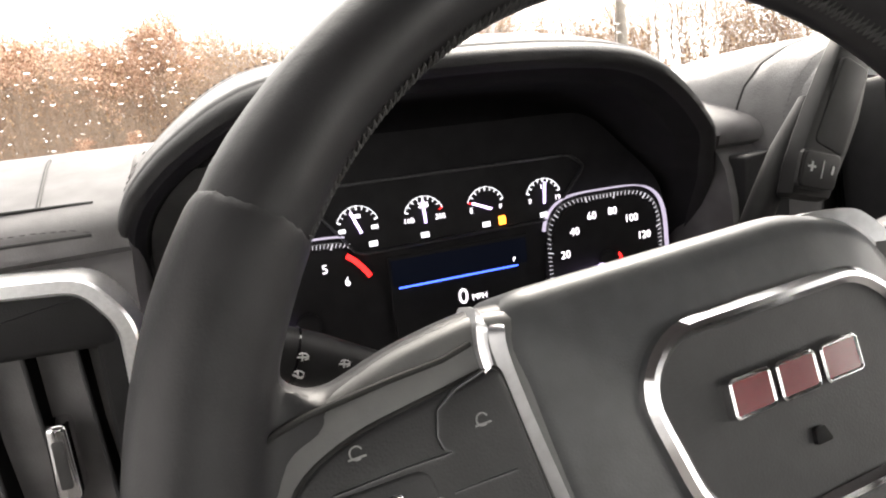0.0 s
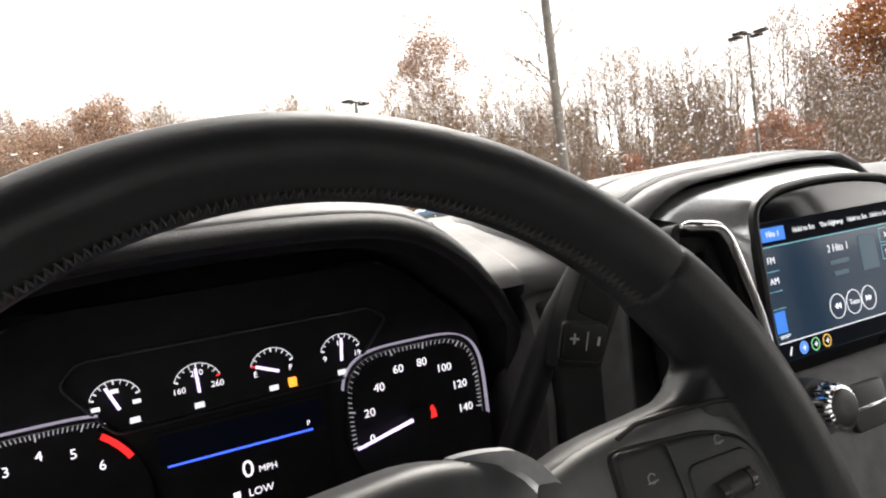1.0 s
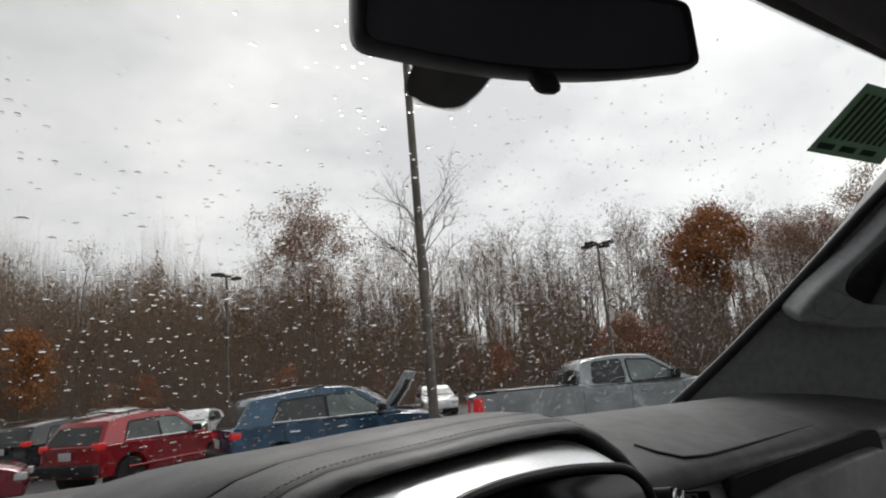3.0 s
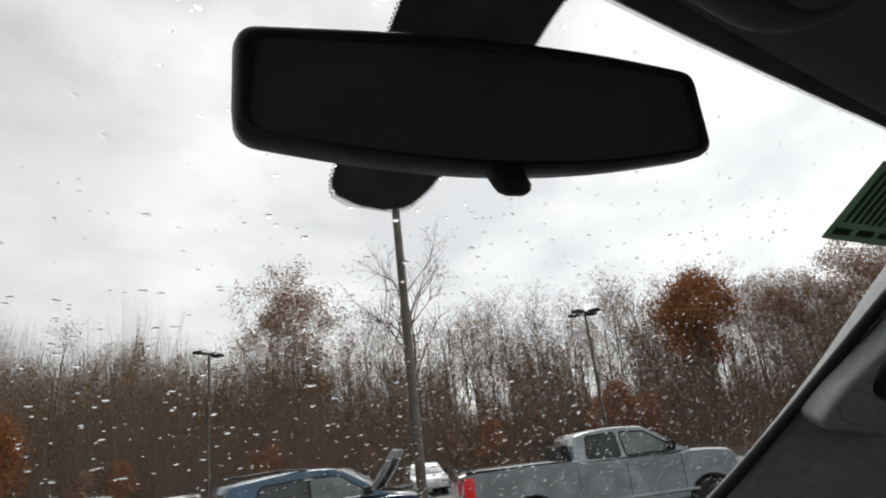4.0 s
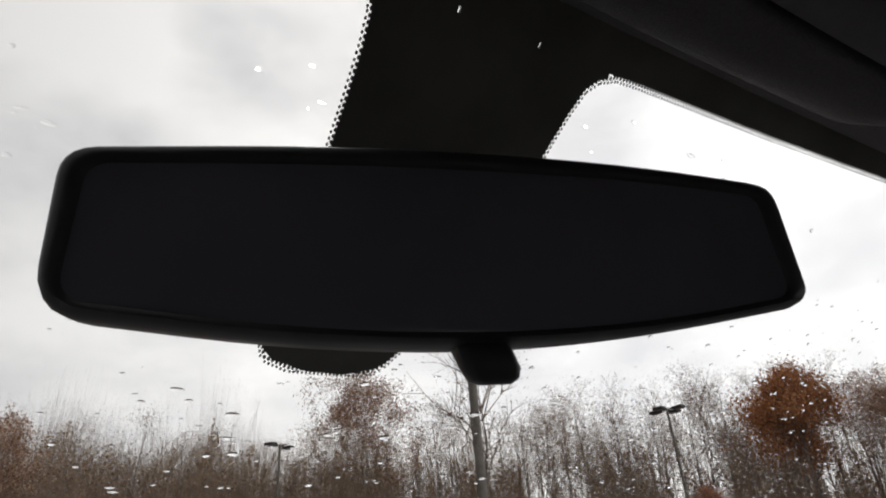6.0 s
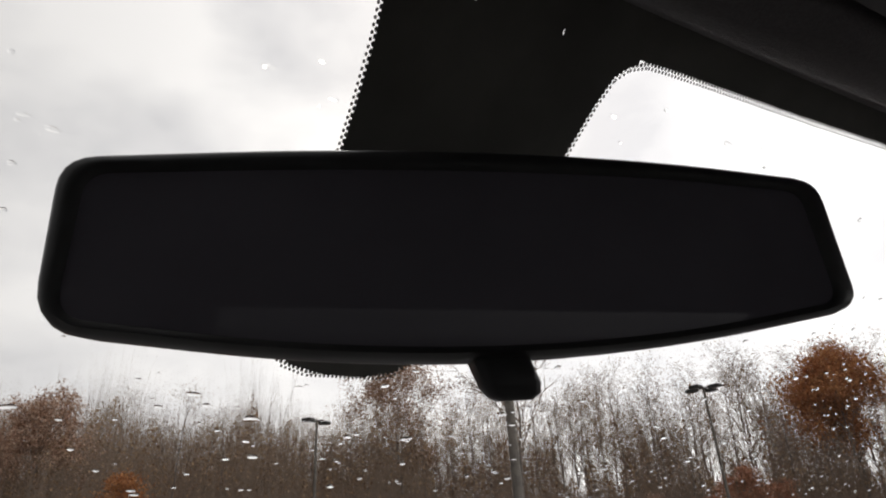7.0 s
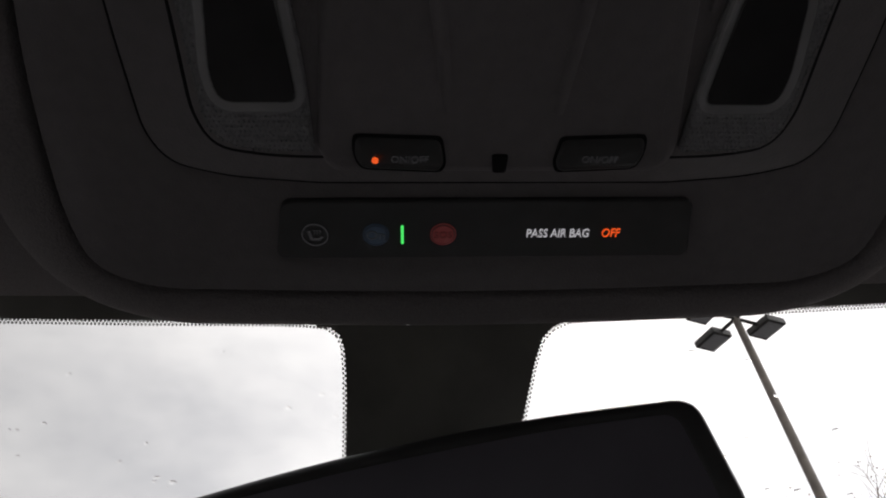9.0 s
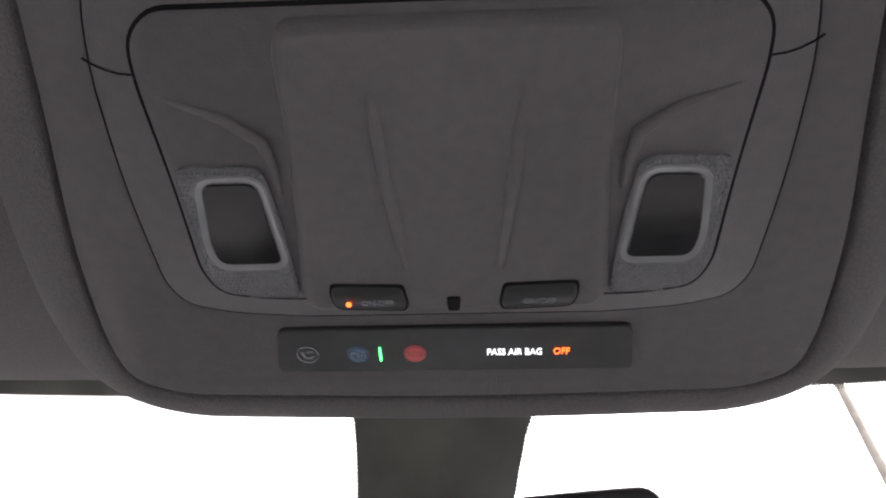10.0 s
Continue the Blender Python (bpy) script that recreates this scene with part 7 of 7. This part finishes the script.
# ---- trees ----
def branch(b, p, d, length, r, depth, rng, tips, seg, keep=0.45):
    """One limb with its side limbs, tapering along a slightly bent line."""
    n = 3 if depth else 2
    pts, rad = [p.copy()], [r]
    q = d.copy()
    for k in range(n):
        q = (q + Vector((rng.uniform(-1, 1), rng.uniform(-1, 1), rng.uniform(-0.3, 0.6))) * 0.16).normalized()
        pts.append(pts[-1] + q * (length / n))
        rad.append(max(0.005, r * (1 - 0.78 * (k + 1) / n)))
    vs = []
    for i, c in enumerate(pts):
        t = (pts[min(i + 1, n)] - pts[max(i - 1, 0)]).normalized()
        s = t.orthogonal().normalized()
        u = t.cross(s)
        vs.append([b.verts.new(c + (s * math.cos(a) + u * math.sin(a)) * rad[i]) for a in (2 * math.pi * k / seg for k in range(seg))])
    for a, c in zip(vs, vs[1:]):
        for i in range(seg):
            b.faces.new((a[i], a[(i + 1) % seg], c[(i + 1) % seg], c[i]))
    if depth == 0:
        tips.append((pts[-1], q))
        tips.append((pts[-2], q))
        return
    for k in range(rng.choice((3, 4, 4))):
        f = rng.uniform(0.35, 1.0)
        i = min(n - 1, int(f * n))
        c = pts[i].lerp(pts[i + 1], f * n - i)
        side = q.orthogonal().normalized()
        side.rotate(Matrix.Rotation(rng.uniform(0, 2 * math.pi), 3, q))
        nd = (q * rng.uniform(0.5, 0.9) + side * rng.uniform(0.5, 0.9) + Vector((0, 0, 0.25))).normalized()
        branch(b, c, nd, length * rng.uniform(0.5, 0.72), max(0.0065, r * keep), depth - 1, rng, tips, 3, keep)


def tree_meshes(seed, h, spread, leaf_mat, leaves, leaf_size, fork=0.35, limbs=20, deep=2, stout=1.0):
    rng = random.Random(seed)
    trunk, twigs, tips = bmesh.new(), bmesh.new(), []
    pts, rad = [Vector((0, 0, -0.2))], [0.010 * h + 0.04]
    n = 7
    for k in range(n):
        pts.append(pts[-1] + Vector((rng.uniform(-0.03, 0.03) * h / n * 4, rng.uniform(-0.03, 0.03) * h / n * 4, h * 0.92 / n)))
        rad.append((0.0095 * h) * (1 - (k + 1) / (n + 0.4)) + 0.012)
    tube(trunk, pts, rad, 7)
    for k in range(limbs):
        f = fork + (1 - fork) * (k + rng.random()) / limbs
        i = min(n - 1, int(f * n))
        c = pts[i].lerp(pts[i + 1], f * n - i)
        a = rng.uniform(0, 2 * math.pi)
        d = Vector((math.cos(a), math.sin(a), rng.uniform(0.8, 1.9))).normalized()
        branch(twigs, c, d, h * spread * (1.15 - f * 0.75) * rng.uniform(0.7, 1.1), 0.0040 * h * stout * (1.1 - f * 0.7), deep, rng, tips, 3, 0.45 * stout ** 0.4)
    leaf = None
    if leaves:
        leaf = bmesh.new()
        for k in range(leaves):
            p, d = tips[rng.randrange(len(tips))]
            c = p + Vector((rng.gauss(0, 1), rng.gauss(0, 1), rng.gauss(0, 0.8))) * h * (0.028 if leaf_mat is LEAF_RUST else 0.040)
            e = Euler((rng.uniform(0, 6.28), rng.uniform(0, 6.28), rng.uniform(0, 6.28))).to_matrix()
            s = leaf_size * rng.uniform(0.6, 1.3)
            leaf.faces.new([leaf.verts.new(c + e @ (Vector(v) * s)) for v in ((-0.5, 0, 0), (0, -0.32, 0.08), (0.55, 0, 0), (0, 0.32, 0.08))])
    return trunk, twigs, leaf


def tree(seed, h, spread, leaf_mat, leaves, leaf_size, label, name="tree", fork=0.35, limbs=20, deep=2, stout=1.0):
    t = thing(name, label, "tree", "trees of the wood")
    trunk, twigs, leaf = tree_meshes(seed, h, spread, leaf_mat, leaves, leaf_size, fork, limbs, deep, stout)
    part("trunk", trunk, BARK, t, "", 60)
    part("limbs", twigs, TWIG, t, "bare branching limbs", 0)
    if leaf:
        part("crown", leaf, leaf_mat, t, "", 0)
    return t


BARE = [tree(11 + k, hh, sp, LEAF_BROWN, 1500 if k % 2 else 600, 0.10, "bare grey-brown woodland tree in late autumn") for k, (hh, sp) in enumerate(((11.5, 0.28), (12.5, 0.24), (10.5, 0.32), (13.0, 0.27), (9.5, 0.30)))]
RUSTY = [tree(31 + k, hh, 0.56, LEAF_RUST, 13000, 0.12, "oak with thinning rust-brown leaves", fork=0.42) for k, hh in enumerate((10.5, 8.0))]
ORANGE = tree(41, 10.0, 0.42, LEAF_ORANGE, 26000, 0.16, "tree in full orange autumn leaf", fork=0.46, limbs=26)
FORKED = tree(47, 12.5, 0.50, LEAF_BROWN, 500, 0.10, "tall bare tree with long spreading limbs", fork=0.50, limbs=13, stout=2.0)
BUSH = tree(51, 4.6, 0.34, LEAF_ORANGE, 6000, 0.10, "small orange-leaved tree at the wood's edge", fork=0.08)
SHRUB = tree(52, 4.2, 0.36, LEAF_RUST, 3500, 0.11, "shrub with sparse rust-brown leaves", fork=0.08)

RUSSET = tree(53, 4.6, 0.36, LEAF_RED, 5000, 0.11, "shrub in russet-red autumn leaf", fork=0.08)


def put(src, az, d, scale=1.0, turn=0.0, first=False):
    m = Matrix.Translation((d * math.sin(radians(az)), d * math.cos(radians(az)), ground_z(d, az) - 0.1)) @ pose(0, 0, 0, 0, 0, turn)
    if first:
        src.matrix_world = m
        src.scale = (scale,) * 3
        return src
    c = copy_thing(src, m)
    c.scale = (scale,) * 3
    return c


rng = random.Random(77)
for k, s in enumerate(BARE):
    put(s, 10 + 17 * k, 55, 1.0, 40 * k, True)
put(RUSTY[0], 25.4, 52, 1.30, 0, True)
put(RUSTY[1], -3.0, 52, 1.30, 30, True)
put(ORANGE, 61.2, 50, 1.08, 0, True)
put(FORKED, 35.2, 41, 1.12, 60, True)
put(BUSH, 2.8, 46.5, 1.5, 0, True)
put(SHRUB, -10.0, 47, 1.0, 0, True)
put(RUSSET, 53.5, 47.5, 1.15, 0, True)
for az, d, sc in ((51.5, 48, 1.0), (55.5, 48, 0.9), (42.0, 47, 0.85), (22.5, 47.5, 0.8), (11.5, 47, 0.8)):
    put(RUSSET, az, d, sc, az * 11)
put(BARE[0], 6.5, 50, 1.14, 200)
for az, d, sc in ((66, 53, 0.90), (70, 52, 0.86), (-8, 52, 1.1), (-14, 50, 1.2), (75, 50, 1.0)):
    put(RUSTY[0 if az > 0 else 1], az, d, sc, az * 13)
for az, d, sc in ((8.5, 47, 0.6), (38.5, 48, 0.6), (46, 48, 0.7), (51, 47, 0.6), (21, 48, 0.6), (-6, 47, 0.8), (56, 48, 0.5), (31, 48, 0.5)):
    put(SHRUB, az, d, sc * 1.3, az * 7)
for k in range(205):
    az = -36 + 126 * (k + rng.random()) / 205
    d = rng.uniform(51, 72)
    put(BARE[rng.randrange(5)], az, d, rng.uniform(0.84, 1.08) * (0.95 + 0.16 * (d - 50) / 20) * (0.86 if az < 31 else 1.07 if 36 < az < 58 else 1.0), rng.uniform(0, 360))

# slight, twiggy trees that close the wood further up the slope, too far to tell apart
FAR = []
for k, hh in enumerate((10.5, 12.0, 9.0)):
    trunk, twigs, _ = tree_meshes(61 + k, hh, 0.26, LEAF_BROWN, 0, 0.12, 0.25, 12, 1)
    verts, faces = [], []
    for b in (trunk, twigs):
        b.verts.index_update()
        faces += [[len(verts) + v.index for v in f.verts] for f in b.faces]
        verts += [v.co.copy() for v in b.verts]
        b.free()
    FAR.append((verts, faces))
verts, faces = [], []
for k in range(300):
    az = -36 + 70 * (k + rng.random()) / 240 if k < 240 else 34 + 56 * (k - 240 + rng.random()) / 60
    d = 60 + 44 * rng.random()
    m = Matrix.Translation((d * math.sin(radians(az)), d * math.cos(radians(az)), ground_z(d, az) - 0.1)) @ pose(0, 0, 0, 0, 0, rng.uniform(0, 360)) @ Matrix.Scale(rng.uniform(0.75, 1.05), 4)
    vs, fs = FAR[rng.randrange(3)]
    faces += [[len(verts) + i for i in f] for f in fs]
    verts += [m @ v for v in vs]
me = bpy.data.meshes.new("far_wood")
me.from_pydata(verts, [], faces)
me.materials.append(TWIG)
tagged(new("far_wood", me), "slender bare trees up the wooded slope", "wood", kind="stuff")


def thick(az):
    """How tall and dense the undergrowth stands, by direction in degrees."""
    return 0.62 + 0.30 / (1 + math.exp((az - 27) / 4)) + 0.22 * math.sin(az * 0.55 + 1.0) + 0.16 * math.sin(az * 1.7) + 0.12 * math.sin(az * 4.1 + 2.0)


# undergrowth of brush and withered leaves at the wood's foot
bm = bmesh.new()
for k in range(95000):
    az, d = radians(-36 + 128 * rng.random() ** (1.0 if k % 2 else 1.5)), 47 + (52 if k % 2 else 26) * rng.random() ** 1.4
    c = Vector((d * math.sin(az), d * math.cos(az), ground_z(d, math.degrees(az)) - 0.1))
    hgt = rng.uniform(0.8, 1.5 + 7.5 * thick(math.degrees(az))) * (1 + 0.02 * (d - 47))
    lean = Vector((rng.gauss(0, 0.09), rng.gauss(0, 0.09), 1)) * hgt
    w = Vector((math.cos(az), -math.sin(az), 0)) * rng.uniform(0.004, 0.010) * (3.0 if k % 14 == 0 else 1.0)
    a, e = c, c + lean
    bm.faces.new([bm.verts.new(p) for p in (a - w, a + w, e + w * 0.3, e - w * 0.3)])
tagged(part("brush", bm, TWIG, smooth=0), "thicket of bare brown brush under the trees", "undergrowth", kind="stuff")
bm = bmesh.new()
for k in range(300000):
    az, d = radians(-36 + 128 * rng.random() ** 1.25), rng.uniform(47, 100)
    if rng.random() > 0.25 + thick(math.degrees(az)):
        continue
    zt = rng.random() ** 1.7 * (2.0 + 7.5 * thick(math.degrees(az)))
    c = Vector((d * math.sin(az), d * math.cos(az), ground_z(d, math.degrees(az)) + zt))
    e = Euler((rng.uniform(0, 6.28), rng.uniform(0, 6.28), rng.uniform(0, 6.28))).to_matrix()
    s = rng.uniform(0.09, 0.25)
    bm.faces.new([bm.verts.new(c + e @ (Vector(v) * s)) for v in ((-0.5, 0, 0), (0, -0.35, 0.1), (0.55, 0, 0), (0, 0.35, 0.1))])
tagged(part("withered_foliage", bm, LEAF_BROWN, smooth=0), "withered brown leaves of the undergrowth", "undergrowth", kind="stuff")
